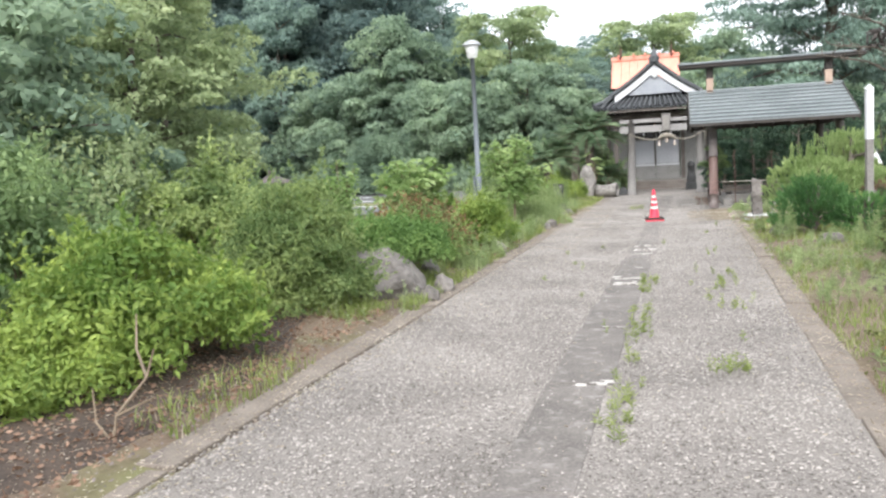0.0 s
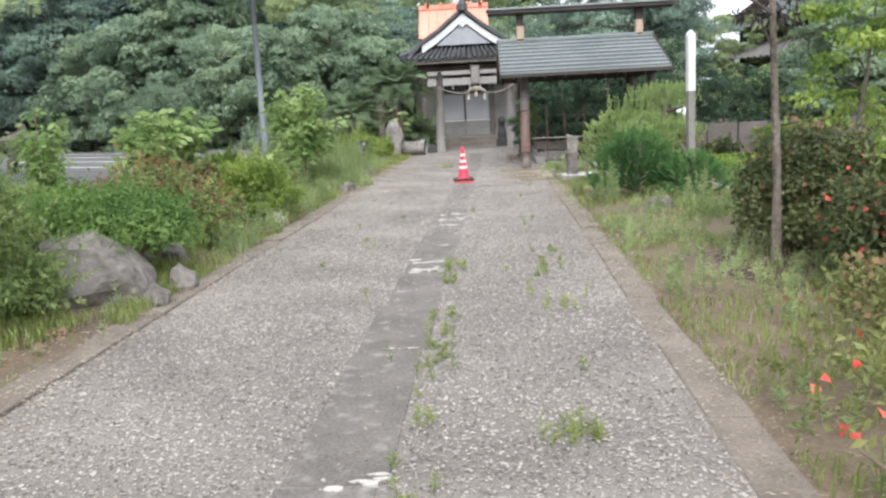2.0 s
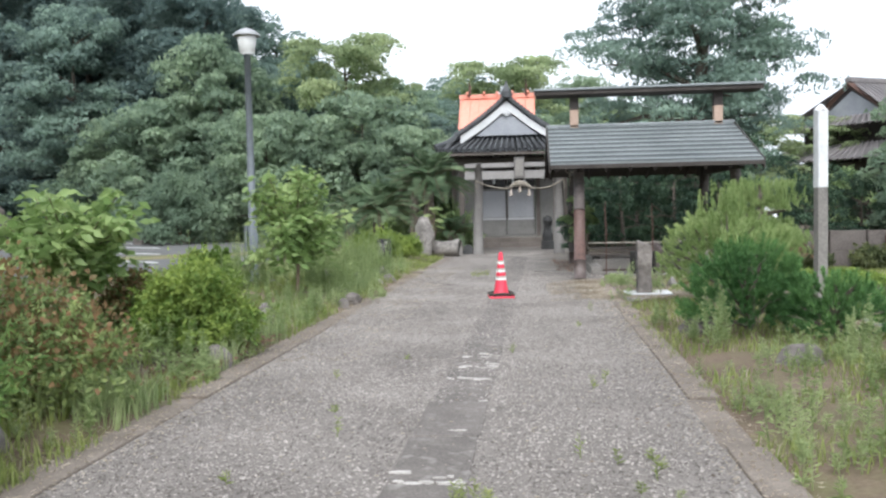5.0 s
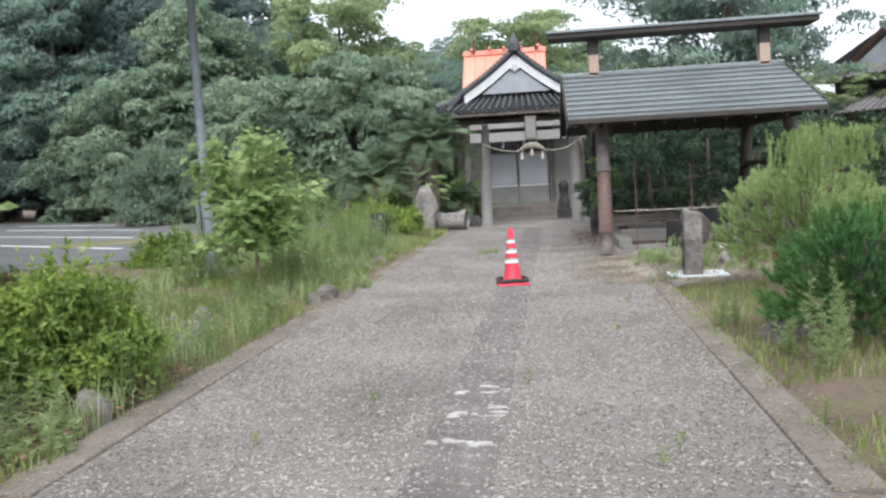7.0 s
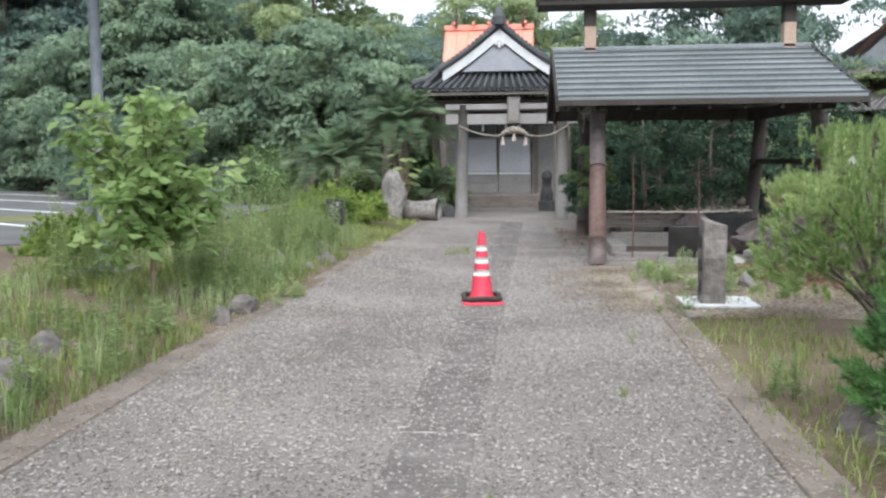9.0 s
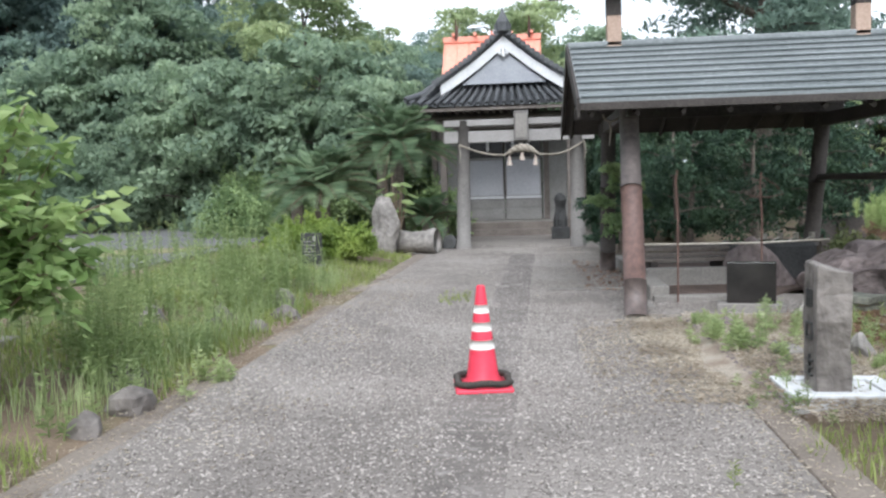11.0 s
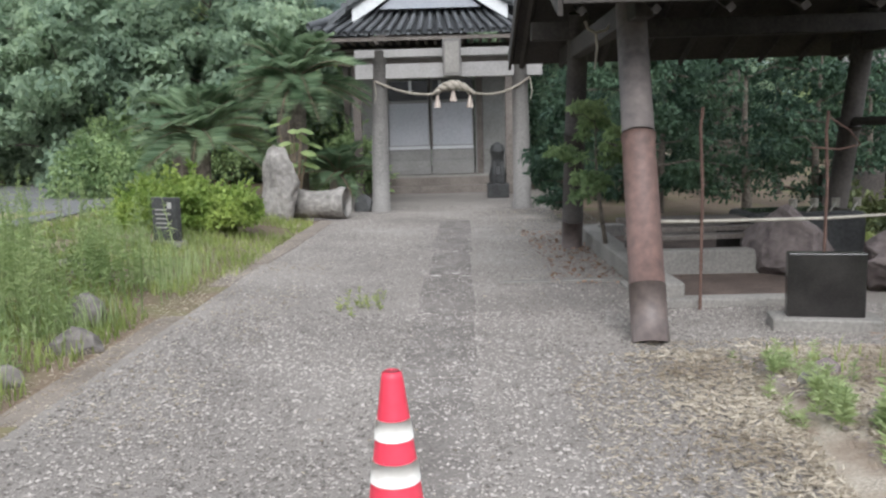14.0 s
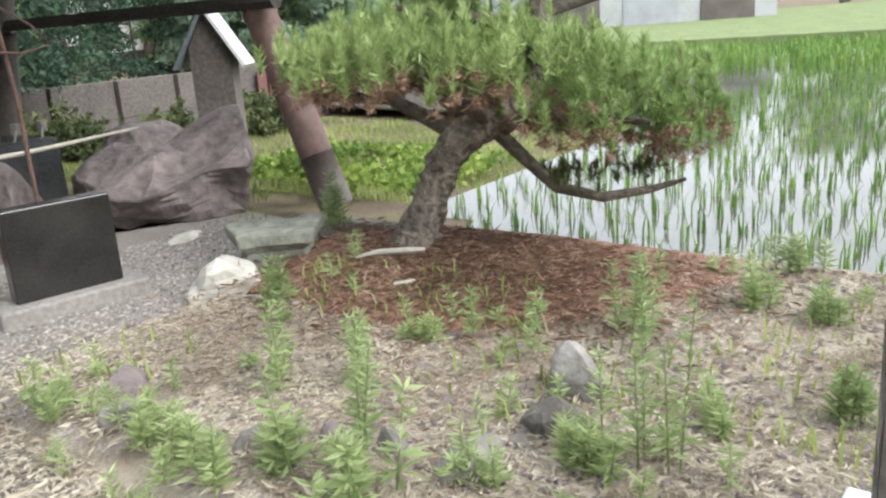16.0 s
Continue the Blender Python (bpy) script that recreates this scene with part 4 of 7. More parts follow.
part("ridge", boxed(-0.14, 0.14, -0.16, 4.6, 4.93, 5.12, 0.03), M_TILE, hall)
bm = bmesh.new()
tube(bm, [(0, -0.17, 4.9), (0, -0.17, 5.1), (0, -0.17, 5.2), (0, -0.15, 5.34), (0, -0.13, 5.46)], [0.15, 0.17, 0.12, 0.05, 0.012], 10)
box(bm, -0.2, 0.2, -0.22, -0.12, 4.94, 5.08, 0.03)
part("ridge_finial", bm, M_TILE, hall, "dark ridge-end tile with pointed tip")
# lower pent roof in front and its sweeping sides
PZ0, PZ1 = 3.17, 3.72
bm = bmesh.new()
prof = [(-0.52, PZ0, 2.22), (-0.30, PZ0 + 0.12, 2.1), (0.05, PZ0 + 0.32, 1.85), (0.35, PZ1, 1.62)]
rows = []
for y, z, w in prof:
    rows.append([bm.verts.new((x * w, y, z + (0.22 * max(0, abs(x) - 0.78) if w > 1.7 else 0))) for x in np.linspace(-1, 1, 21)])
for a, b in zip(rows, rows[1:]):
    for k in range(20):
        bm.faces.new((a[k], a[k + 1], b[k + 1], b[k]))
bmesh.ops.solidify(bm, geom=bm.faces[:], thickness=0.07)
part("pent_roof", bm, M_TILE, hall, "dark tiled pent roof")
for i in range(23):
    x = -1 + 2 * i / 22
    pts = [(x * w, y - 0.02, z + 0.035 + (0.22 * max(0, abs(x) - 0.78) if w > 1.7 else 0)) for y, z, w in prof]
    t = part("tile_roll", tubed(pts, [0.056, 0.052, 0.05, 0.048], 7), M_TILE, hall, "", True)
for s in (-1, 1):
    part("eave_side", strip([(s * (1.62 + 0.7 * u), 3.72 - 0.42 * u - 0.06 * math.sin(math.pi * u)) for u in [i / 6 for i in range(7)]], -0.3, 5.2, 0.09), M_TILE, hall)
    for i in range(15):
        yv = -0.25 + i * 0.36
        part("tile_roll", tubed([(s * (1.62 + 0.7 * u), yv, 3.74 - 0.42 * u - 0.06 * math.sin(math.pi * u)) for u in (0, 0.33, 0.66, 1)], 0.05, 6), M_TILE, hall)
    part("hip_ridge", tubed([(s * 1.6, 0.1, 3.76), (s * 1.95, -0.2, 3.5), (s * 2.32, -0.5, 3.36)], [0.09, 0.085, 0.075], 8), M_TILE, hall, "", True)
part("eave_fascia", boxed(-2.15, 2.15, -0.47, -0.43, PZ0 - 0.11, PZ0 - 0.03, 0.008), M_OLDWOOD, hall, "weathered eave fascia")
for i in range(24):
    x = -2.05 + 4.1 * i / 23
    part("rafter_end", boxed(x - 0.025, x + 0.025, -0.42, 0.4, PZ0 - 0.13, PZ0 - 0.07), M_OLDWOOD, hall)
# main hall's salmon sheet roof behind
bm = bmesh.new()
vs = [bm.verts.new(c) for c in ((-1.95, 4.4, 4.35), (0.95, 4.4, 4.35), (0.95, 5.6, 5.66), (-1.95, 5.6, 5.66), (-1.95, 6.9, 4.35), (0.95, 6.9, 4.35))]
for q in ((0, 1, 2, 3), (3, 2, 5, 4), (0, 3, 4), (1, 5, 2)):
    bm.faces.new([vs[j] for j in q])
bmesh.ops.recalc_face_normals(bm, faces=bm.faces)
part("main_roof", bm, M_ORANGE, hall, "salmon-orange sheet metal roof")
part("main_wall", boxed(-1.8, 0.8, 4.9, 6.6, 3.0, 4.5), M_OLDWOOD, hall)
for i in range(9):
    x = -1.9 + i * 0.355
    part("roof_seam", tubed([(x, 4.39, 4.37), (x, 5.6, 5.68)], 0.018, 4), M_ORANGE, hall)
part("main_ridge", boxed(-1.98, 0.98, 5.5, 5.7, 5.62, 5.80, 0.02), M_ORANGE, hall, "salmon-orange ridge box")
for x in (-1.65, -1.0, -0.5, 0.1, 0.7):
    part("ridge_log", tubed([(x, 5.3, 5.84), (x, 5.9, 5.84)], 0.05, 8), M_ORANGE, hall)
for x in (-1.58, 0.62):
    part("forked_finial", tubed([(x, 5.5, 5.7), (x + 0.01, 5.35, 6.3)], [0.05, 0.02], 5), M_RUST, hall, "rust-red forked finial")
    part("forked_finial", tubed([(x, 5.65, 5.7), (x + 0.03, 5.85, 6.2)], [0.05, 0.02], 5), M_RUST, hall, "rust-red forked finial")

# guardian figure, one plain mesh on its block
bm = bmesh.new()
box(bm, -0.21, 0.21, -0.2, 0.2, 0, 0.28, 0.02)
tube(bm, [(0, 0, 0.28), (0, 0.02, 0.45), (0, 0.03, 0.62), (0, 0.0, 0.78), (0, -0.02, 0.92), (0, -0.02, 1.02), (0, -0.01, 1.08)], [0.16, 0.17, 0.13, 0.12, 0.15, 0.12, 0.04], 12)
tube(bm, [(-0.08, -0.12, 0.28), (-0.09, -0.11, 0.5), (-0.07, -0.06, 0.7)], [0.05, 0.045, 0.05], 8)
tube(bm, [(0.08, -0.12, 0.28), (0.09, -0.11, 0.5), (0.07, -0.06, 0.7)], [0.05, 0.045, 0.05], 8)
st = solid("guardian_statue", bm, M_LION, "dark stone guardian statue on a block", "statue", smooth=False)
st.matrix_world = pose(1.2, 27.7, 0.0)

# ---- cone ----
cone = thing("traffic_cone", "red traffic cone with three white bands and rubber weight", "traffic cone", (0.175, 13.38, 0.0), 8)
part("base", boxed(-0.19, 0.19, -0.19, 0.19, 0.0, 0.035, 0.012), M_CONE, cone)
CR = lambda z: float(np.interp(z, (0.03, 0.06, 0.1, 0.3, 0.45, 0.68), (0.14, 0.124, 0.106, 0.080, 0.060, 0.030)))
part("body", tubed([(0, 0, z) for z in (0.03, 0.06, 0.1, 0.30, 0.45, 0.68, 0.695, 0.70)], [0.14, CR(0.06), CR(0.1), CR(0.3), CR(0.45), CR(0.68), 0.027, 0.02], 28), M_CONE, cone, "", True)
for z0, z1 in ((0.275, 0.335), (0.395, 0.455), (0.515, 0.57)):
    part("white_band", tubed([(0, 0, z0), (0, 0, z1)], [CR(z0) + 0.0025, CR(z1) + 0.0025], 28), M_BAND, cone, "white reflective band", True)
bm = bmesh.new()
tube(bm, [(0.17 * math.cos(a) * (1.12 if abs(math.sin(2 * a)) > 0.7 else 1.0), 0.17 * math.sin(a) * (1.12 if abs(math.sin(2 * a)) > 0.7 else 1.0), 0.062 + 0.008 * math.sin(3 * a)) for a in np.linspace(0, math.tau, 33)], 0.024, 8)
part("rubber_weight", bm, M_RUBBER, cone, "black rubber ring weight", True)

# ---- lamp ----
lamp = thing("park_lamp", "tall grey park lamp with a disc hood", "street lamp", (-3.85, 13.8, 0.22))
part("foot", boxed(-0.28, 0.28, -0.28, 0.28, -0.05, 0.05, 0.02), M_CONC, lamp, "pale concrete footing")
part("pole", tubed([(0, 0, 0.0), (0, 0, 1.0), (0, 0, 1.01), (0, 0, 3.72)], [0.075, 0.075, 0.06, 0.052], 16), M_LAMP, lamp, "", True)
part("control_box", boxed(-0.11, -0.06, -0.1, 0.1, 0.55, 0.95, 0.01), M_LAMP, lamp)
part("lamp_cover", tubed([(0, 0, 3.70), (0, 0, 3.74), (0, 0, 3.96), (0, 0, 4.0)], [0.08, 0.12, 0.155, 0.14], 20), M_GLASS, lamp, "opal lamp cover", True)
part("hood", tubed([(0, 0, 3.99), (0, 0, 4.01), (0, 0, 4.07), (0, 0, 4.12)], [0.215, 0.22, 0.14, 0.03], 24), M_ALU, lamp, "pale grey disc hood", True)

# ---- memorial post, stone marker ----
wp = thing("memorial_post", "square white painted memorial post with a grey lower part", "post", (3.88, 10.42, 0.03), 8)
part("lower_shaft", boxed(-0.056, 0.056, -0.056, 0.056, -0.1, 1.5, 0.006), M_CONC, wp, "grey weathered lower shaft")
part("upper_shaft", boxed(-0.058, 0.058, -0.058, 0.058, 1.5, 2.36, 0.006), M_WHITE, wp, "white painted upper shaft")
part("cap", tubed([(0, 0, 2.36), (0, 0, 2.43)], [0.084, 0.02], 4), M_WHITE, wp)

mk = thing("stone_marker", "weathered square stone marker with carved characters", "stone marker", (2.27, 13.0, 0.03), -1)
bm = boxed(-0.10, 0.10, -0.13, 0.13, -0.02, 0.82, 0.014)
bmesh.ops.subdivide_edges(bm, edges=bm.edges[:], cuts=4, use_grid_fill=True)
for v in bm.verts:
    k = 0.008 if v.co.x < -0.09 else 0.022
    v.co += Vector((noise.noise(v.co * 7), noise.noise(v.co * 7 + Vector((5, 0, 0))), noise.noise(v.co * 6 + Vector((0, 5, 0))) * (1 if v.co.z > 0.6 else 0))) * k
    v.co.z -= 0.05 * (v.co.x + 0.1) / 0.2 * max(0, v.co.z - 0.6) / 0.2
part("shaft", bm, M_ROCK, mk)
strokes = ((-0.05, 0.56, 0.012, 0.10), (-0.01, 0.55, 0.012, 0.11), (0.035, 0.55, 0.012, 0.11), (-0.05, 0.36, 0.012, 0.10), (0.045, 0.36, 0.012, 0.10), (-0.05, 0.45, 0.1, 0.012), (-0.05, 0.36, 0.1, 0.012), (-0.06, 0.23, 0.12, 0.012), (-0.006, 0.14, 0.012, 0.13), (-0.05, 0.14, 0.1, 0.012), (-0.045, 0.185, 0.09, 0.01))
for y, z, dy, dz in strokes:
    part("carved_stroke", boxed(-0.112, -0.098, y, y + dy, z, z + dz), M_LION, mk, "dark carved stroke")
for a, b, c, d in ((-0.27, 0.38, -0.24, -0.15), (-0.27, 0.38, 0.17, 0.26), (-0.27, -0.17, -0.15, 0.17), (0.28, 0.38, -0.15, 0.17)):
    part("white_surround", boxed(a, b, c, d, -0.08, 0.075, 0.008), M_WHITE, mk, "white painted concrete surround")
part("surround_bed", boxed(-0.17, 0.28, -0.15, 0.17, -0.06, 0.06), M_WHITE, mk, "pale concrete bed")

# ---- under and round the pavilion ----
bl = thing("black_monument", "polished black granite monument slab on a grey base", "monument", (2.72, 16.52, 0.0), -12)
part("slab", boxed(-0.235, 0.235, -0.05, 0.05, 0.085, 0.50, 0.008), M_BLACK, bl)
part("base", boxed(-0.33, 0.33, -0.13, 0.13, -0.02, 0.085, 0.012), M_CONC, bl, "grey granite base")

basin = thing("stone_kerb_frame", "low concrete frame round the water basin", "kerb", (0, 0, 0))
for a in ((1.82, 2.04, 17.3, 21.3), (1.85, 3.1, 17.2, 17.36), (1.85, 4.2, 21.15, 21.3)):
    part("frame_side", boxed(*a, -0.05, 0.07 if a[1] == 3.1 else 0.17, 0.015), M_CONC, basin)
edging = thing("edging_stones", "thin pale edging stones sunk in gravel", "edging", (0, 0, 0), 0, "", "structure")
for a in ((0.72, 1.25, 18.3, 18.37), (1.27, 1.8, 18.32, 18.39), (1.74, 1.81, 17.5, 18.28), (1.73, 1.8, 16.75, 17.46)):
    part("edging_stone", boxed(*a, -0.06, 0.028, 0.01), M_CONC, edging)
bm = boxed(1.95, 3.1, 18.45, 18.62, 0.0, 0.24, 0.02)
solid("concrete_block", bm, M_CONC, "weathered concrete block beside the basin", "block")
tim = thing("timber_stack", "stack of old weathered planks beside the basin", "planks", (2.5, 18.98, 0.0), 3)
for k, (z, y, w) in enumerate(((0.30, -0.22, 0.62), (0.36, -0.1, 0.6), (0.42, 0.0, 0.58), (0.42, 0.18, 0.6))):
    part("plank", boxed(-w, w, y - 0.08, y + 0.07, z, z + 0.045, 0.006), M_OLDWOOD, tim)
for x in (-0.45, 0.45):
    part("bearer", boxed(x - 0.05, x + 0.05, -0.3, 0.3, 0.0, 0.30, 0.01), M_DARKWOOD, tim)

rail = thing("bamboo_rail", "thin bamboo rail on rusty rods", "rail", (0, 0, 0))
part("pole", tubed([(1.75, 17.16, 0.648), (2.1, 17.17, 0.643), (3.0, 17.21, 0.638), (3.75, 17.32, 0.652)], [0.013, 0.013, 0.012, 0.010], 8), M_BAMBOO, rail, "", True)
part("rod", tubed([(2.1, 17.13, -0.02), (2.105, 17.14, 0.9), (2.085, 17.14, 1.3), (2.1, 17.14, 1.45)], 0.012, 7), M_RUST, rail, "rusty iron rod")
part("rod", tubed([(2.99, 17.17, -0.02), (3.0, 17.18, 0.9), (2.98, 17.18, 1.25), (2.99, 17.18, 1.4)], 0.011, 7), M_RUST, rail, "rusty iron rod")
part("wire_hook", tubed([(2.99, 17.17, 1.36), (3.14, 17.17, 1.26), (3.22, 17.17, 1.16), (3.06, 17.15, 1.13), (2.86, 17.15, 1.15)], 0.006, 5), M_RUST, rail)

bm = boxed(-0.58, 0.58, -0.36, 0.36, -0.05, 0.5, 0.04)
bmesh.ops.subdivide_edges(bm, edges=bm.edges[:], cuts=7, use_grid_fill=True)
for v in bm.verts:
    k = (v.co.z + 0.05) / 0.55
    v.co.z *= 0.80 + 0.20 * v.co.x / 0.58 + 0.26 * v.co.y / 0.36
    v.co.y -= 0.16 * (1 - k) * (1 if v.co.y < 0 else 0) * -1.0
    v.co.x *= 0.86 + 0.14 * math.sin(k * 2.6)
    v.co += Vector((noise.noise(v.co * 2.6), noise.noise(v.co * 2.6 + Vector((4, 0, 0))), 0.9 * noise.noise(v.co * 2.6 + Vector((0, 4, 0))))) * 0.15
    v.co += Vector((noise.noise(v.co * 9), noise.noise(v.co * 9 + Vector((4, 0, 0))), noise.noise(v.co * 9 + Vector((0, 4, 0))))) * 0.04
big = solid("rock", bm, M_ROCKB, "large brown boulder with a broken sloping face", "rock")
big.matrix_world = pose(4.12, 17.62, -0.01, 0, 0, -32)
rock("large dark brown boulder beside the basin", 3.32, 18.5, 0.62, 0.5, 0.6, 5, M_ROCKB, 0.0, 70, 4, hard=True)
rock("dark flat-topped boulder behind the basin", 4.6, 18.55, 0.62, 0.42, 0.66, 21, M_ROCKB, 0.0, 10, 3, hard=True)
water_b = thing("water_trough", "dark stone water trough with bamboo ladle rest", "trough", (3.55, 19.2, 0.0))
part("trough", boxed(-0.5, 0.6, -0.3, 0.3, 0.0, 0.5, 0.05), M_LION, water_b)
part("trough_water", boxed(-0.42, 0.52, -0.22, 0.22, 0.47, 0.505), M_WATER, water_b)
for k in range(4):
    la = thing("ladle", "small bamboo water ladle lying on the trough", "ladle", (3.45 + 0.2 * k, 18.95, 0.56), -30, "ladles on the trough")
    part("cup", tubed([(0, 0.18, -0.03), (0, 0.18, 0.05)], [0.035, 0.038], 10), M_BAMBOO, la)
    part("shaft", tubed([(0, 0.15, 0.0), (0, -0.28, -0.03)], 0.009, 6), M_BAMBOO, la)

box_ = thing("notice_house", "small grey gabled notice stand with white roof board", "notice stand", (5.5, 18.7, -0.3), -53)
raw("body", [(x, y, z) for y in (-0.14, 0.14) for x, z in ((-0.16, 0.0), (0.17, 0.0), (0.17, 1.32), (0.0, 1.62), (-0.16, 1.34))], [(0, 1, 2, 3, 4), (9, 8, 7, 6, 5), (0, 5, 6, 1), (1, 6, 7, 2), (2, 7, 8, 3), (3, 8, 9, 4), (4, 9, 5, 0)], M_BLOCK, box_)
for s in (-1, 1):
    bm = bmesh.new()
    vs = [bm.verts.new(c) for c in ((0, -0.2, 1.63), (s * 0.27, -0.2, 1.17), (s * 0.27, 0.2, 1.17), (0, 0.2, 1.63), (0, -0.2, 1.68), (s * 0.30, -0.2, 1.18), (s * 0.30, 0.2, 1.18), (0, 0.2, 1.68))]
    for q in ((0, 1, 2, 3), (4, 7, 6, 5), (0, 4, 5, 1), (1, 5, 6, 2), (2, 6, 7, 3), (3, 7, 4, 0)):
        bm.faces.new([vs[j] for j in q])
    bmesh.ops.recalc_face_normals(bm, faces=bm.faces)
    part("roof_side", bm, M_WHITE if s > 0 else M_LAMP, box_, "white painted roof board" if s > 0 else "grey roof board")

# ---- stones ----
rock("grey boulder half hidden by juniper", -2.62, 3.5, 0.54, 0.48, 0.58, 3, M_ROCK, 0.03, 15, 4)
for x, y, sx, sy, sz, s in ((-2.03, 3.95, 0.16, 0.14, 0.22, 34), (-2.02, 3.35, 0.15, 0.13, 0.17, 35), (-3.3, 18.85, 0.26, 0.2, 0.24, 36), (-2.1, 16.35, 0.2, 0.15, 0.16, 37), (-2.55, 15.5, 0.16, 0.14, 0.2, 38), (-3.05, 15.25, 0.22, 0.18, 0.3, 39), (-2.9, 10.6, 0.14, 0.12, 0.2, 40), (-2.42, 9.5, 0.2, 0.16, 0.22, 50), (-2.01, 12.8, 0.17, 0.13, 0.18, 51), (-2.55, 5.1, 0.2, 0.17, 0.26, 4), (-2.75, 4.9, 0.22, 0.2, 0.2, 6), (-2.35, 4.7, 0.12, 0.1, 0.12, 7), (-2.45, 9.9, 0.17, 0.14, 0.24, 8), (-2.65, 10.6, 0.15, 0.14, 0.26, 9), (-2.15, 7.75, 0.16, 0.14, 0.2, 31), (-2.3, 13.3, 0.17, 0.14, 0.22, 10), (-2.05, 12.3, 0.11, 0.1, 0.15, 12), (-2.3, 17.0, 0.2, 0.17, 0.24, 13), (-2.6, 15.9, 0.16, 0.14, 0.22, 14), (-2.15, 15.6, 0.12, 0.1, 0.12, 15), (-3.0, 18.6, 0.2, 0.16, 0.25, 16)):
    rock("small grey garden stone among weeds", x, y, sx, sy, sz, s, M_ROCK, 0.03, s * 40, 2, "stones along the verge")
rock("grey rounded garden stone in grass", 2.85, 7.75, 0.24, 0.18, 0.2, 17, M_ROCK, 0.04, 20, 3)
rock("grey garden stone under the young pine", 2.35, 9.6, 0.26, 0.2, 0.22, 18, M_ROCK, 0.04, 70, 3)
rock("pale rounded stone on the grass edge", 3.16, 16.0, 0.22, 0.16, 0.16, 19, M_PALE, 0.03, 15, 3)
bm = boxed(-0.25, 0.25, -0.15, 0.15, -0.03, 0.19, 0.02)
bmesh.ops.subdivide_edges(bm, edges=bm.edges[:], cuts=3, use_grid_fill=True)
for v in bm.verts:
    k = 1 if v.co.z > 0.1 else 0.78
    v.co.x, v.co.y = v.co.x * k * (0.9 + 0.12 * v.co.y / 0.15), v.co.y * k
    v.co += Vector((noise.noise(v.co * 5), noise.noise(v.co * 5 + Vector((3, 0, 0))), 0.5 * noise.noise(v.co * 5 + Vector((0, 3, 0))))) * 0.03
fs = solid("flat_stone", bm, M_GREENST, "flat-topped green-grey stone block", "rock")
fs.matrix_world = pose(3.55, 16.03, 0.04, 0, 0, -45)
rock("small pale stone at the boulder's foot", 3.75, 17.05, 0.16, 0.1, 0.07, 27, M_PALE, 0.01, 10, 2)
for x, y, sx, sz, s, m in ((2.86, 14.02, 0.15, 0.2, 41, M_ROCKL), (2.64, 13.98, 0.14, 0.16, 42, M_ROCK), (2.35, 14.07, 0.14, 0.16, 43, M_ROCKL), (2.33, 14.3, 0.1, 0.13, 44, M_ROCK), (2.2, 15.34, 0.14, 0.12, 45, M_ROCKB), (2.1, 15.12, 0.13, 0.14, 46, M_ROCKL), (2.3, 14.52, 0.11, 0.1, 47, M_ROCKB), (2.15, 14.66, 0.12, 0.12, 48, M_ROCK), (2.5, 14.02, 0.09, 0.09, 52, M_ROCK), (2.74, 15.85, 0.2, 0.06, 49, M_ROCKB)):
    rock("weathered stone of a garden ring", x, y, sx, sx * 0.8, sz, s, m, 0.05, s * 50, 3, "ring of garden stones", True)
up = solid("standing_stone", boulder(0.29, 0.24, 1.12, 25, 0.28, 4, 0.9), M_ROCKL, "upright rugged grey garden stone", "rock")
up.matrix_world = pose(-2.33, 23.95, 0.02)
lg = solid("stone_drum", tubed([(-0.45, 0, 0.26), (-0.38, 0, 0.25), (-0.1, 0, 0.23), (0.25, 0, 0.24), (0.40, 0, 0.26), (0.46, 0, 0.26)], [0.17, 0.24, 0.215, 0.225, 0.26, 0.23], 14), M_ROCKL, "grey stone drum lying on its side", "stone", smooth=True)
lg.matrix_world = pose(-1.79, 24.27, 0.0, 0, 0, -12)
rock("low grey stone under the stone drum", -1.75, 24.45, 0.4, 0.3, 0.14, 29, M_ROCK, 0.0, 0, 3)
rock("grey stone beside the standing stone", -2.75, 23.7, 0.3, 0.22, 0.28, 30, M_ROCK, 0.0, 30, 3)
rock("dark stone against the torii", -1.2, 25.4, 0.2, 0.2, 0.35, 33, M_LION, 0.0, 30, 2)

pq = thing("plaque", "small black engraved plaque on a stone foot", "plaque", (-2.86, 20.4, 0.14), -28)
part("slab", boxed(-0.19, 0.19, -0.035, 0.035, 0.06, 0.54, 0.006), M_LION, pq)
part("foot", boxed(-0.21, 0.21, -0.08, 0.08, -0.05, 0.06, 0.01), M_CONC, pq, "grey stone foot")
for k in range(5):
    part("engraved_line", boxed(-0.13, 0.05 + 0.06 * (k % 2), -0.039, -0.034, 0.2 + 0.05 * k, 0.212 + 0.05 * k), M_GOLD, pq, "pale unreadable engraved line")
part("engraved_mark", boxed(0.06, 0.12, -0.039, -0.034, 0.42, 0.49), M_GOLD, pq, "pale engraved mark")

# ---- shrubs of the west verge ----
az = shrub("azalea_bush", "broad bright-green azalea bush with bare lower stems", -3.42, 0.1, 1.05, 1.2, 1.12, 0.06, L_BRIGHT, 120, 170, 0.05, 0.12, wide=0.45, stems=22, gap=0.17)
for pts in (((0.98, -1.69, 0.0), (1.0, -1.67, 0.16), (1.18, -1.55, 0.24)), ((1.0, -1.67, 0.16), (1.1, -1.5, 0.34), (1.13, -1.45, 0.5)), ((0.98, -1.69, 0.0), (0.82, -1.62, 0.1), (0.76, -1.55, 0.28)), ((1.1, -1.5, 0.34), (0.9, -1.3, 0.46), (0.7, -1.0, 0.62))):
    part("bare_stem", tubed(pts, [0.011, 0.008, 0.005], 6), M_TWIG, az, "bleached bare stem", True)
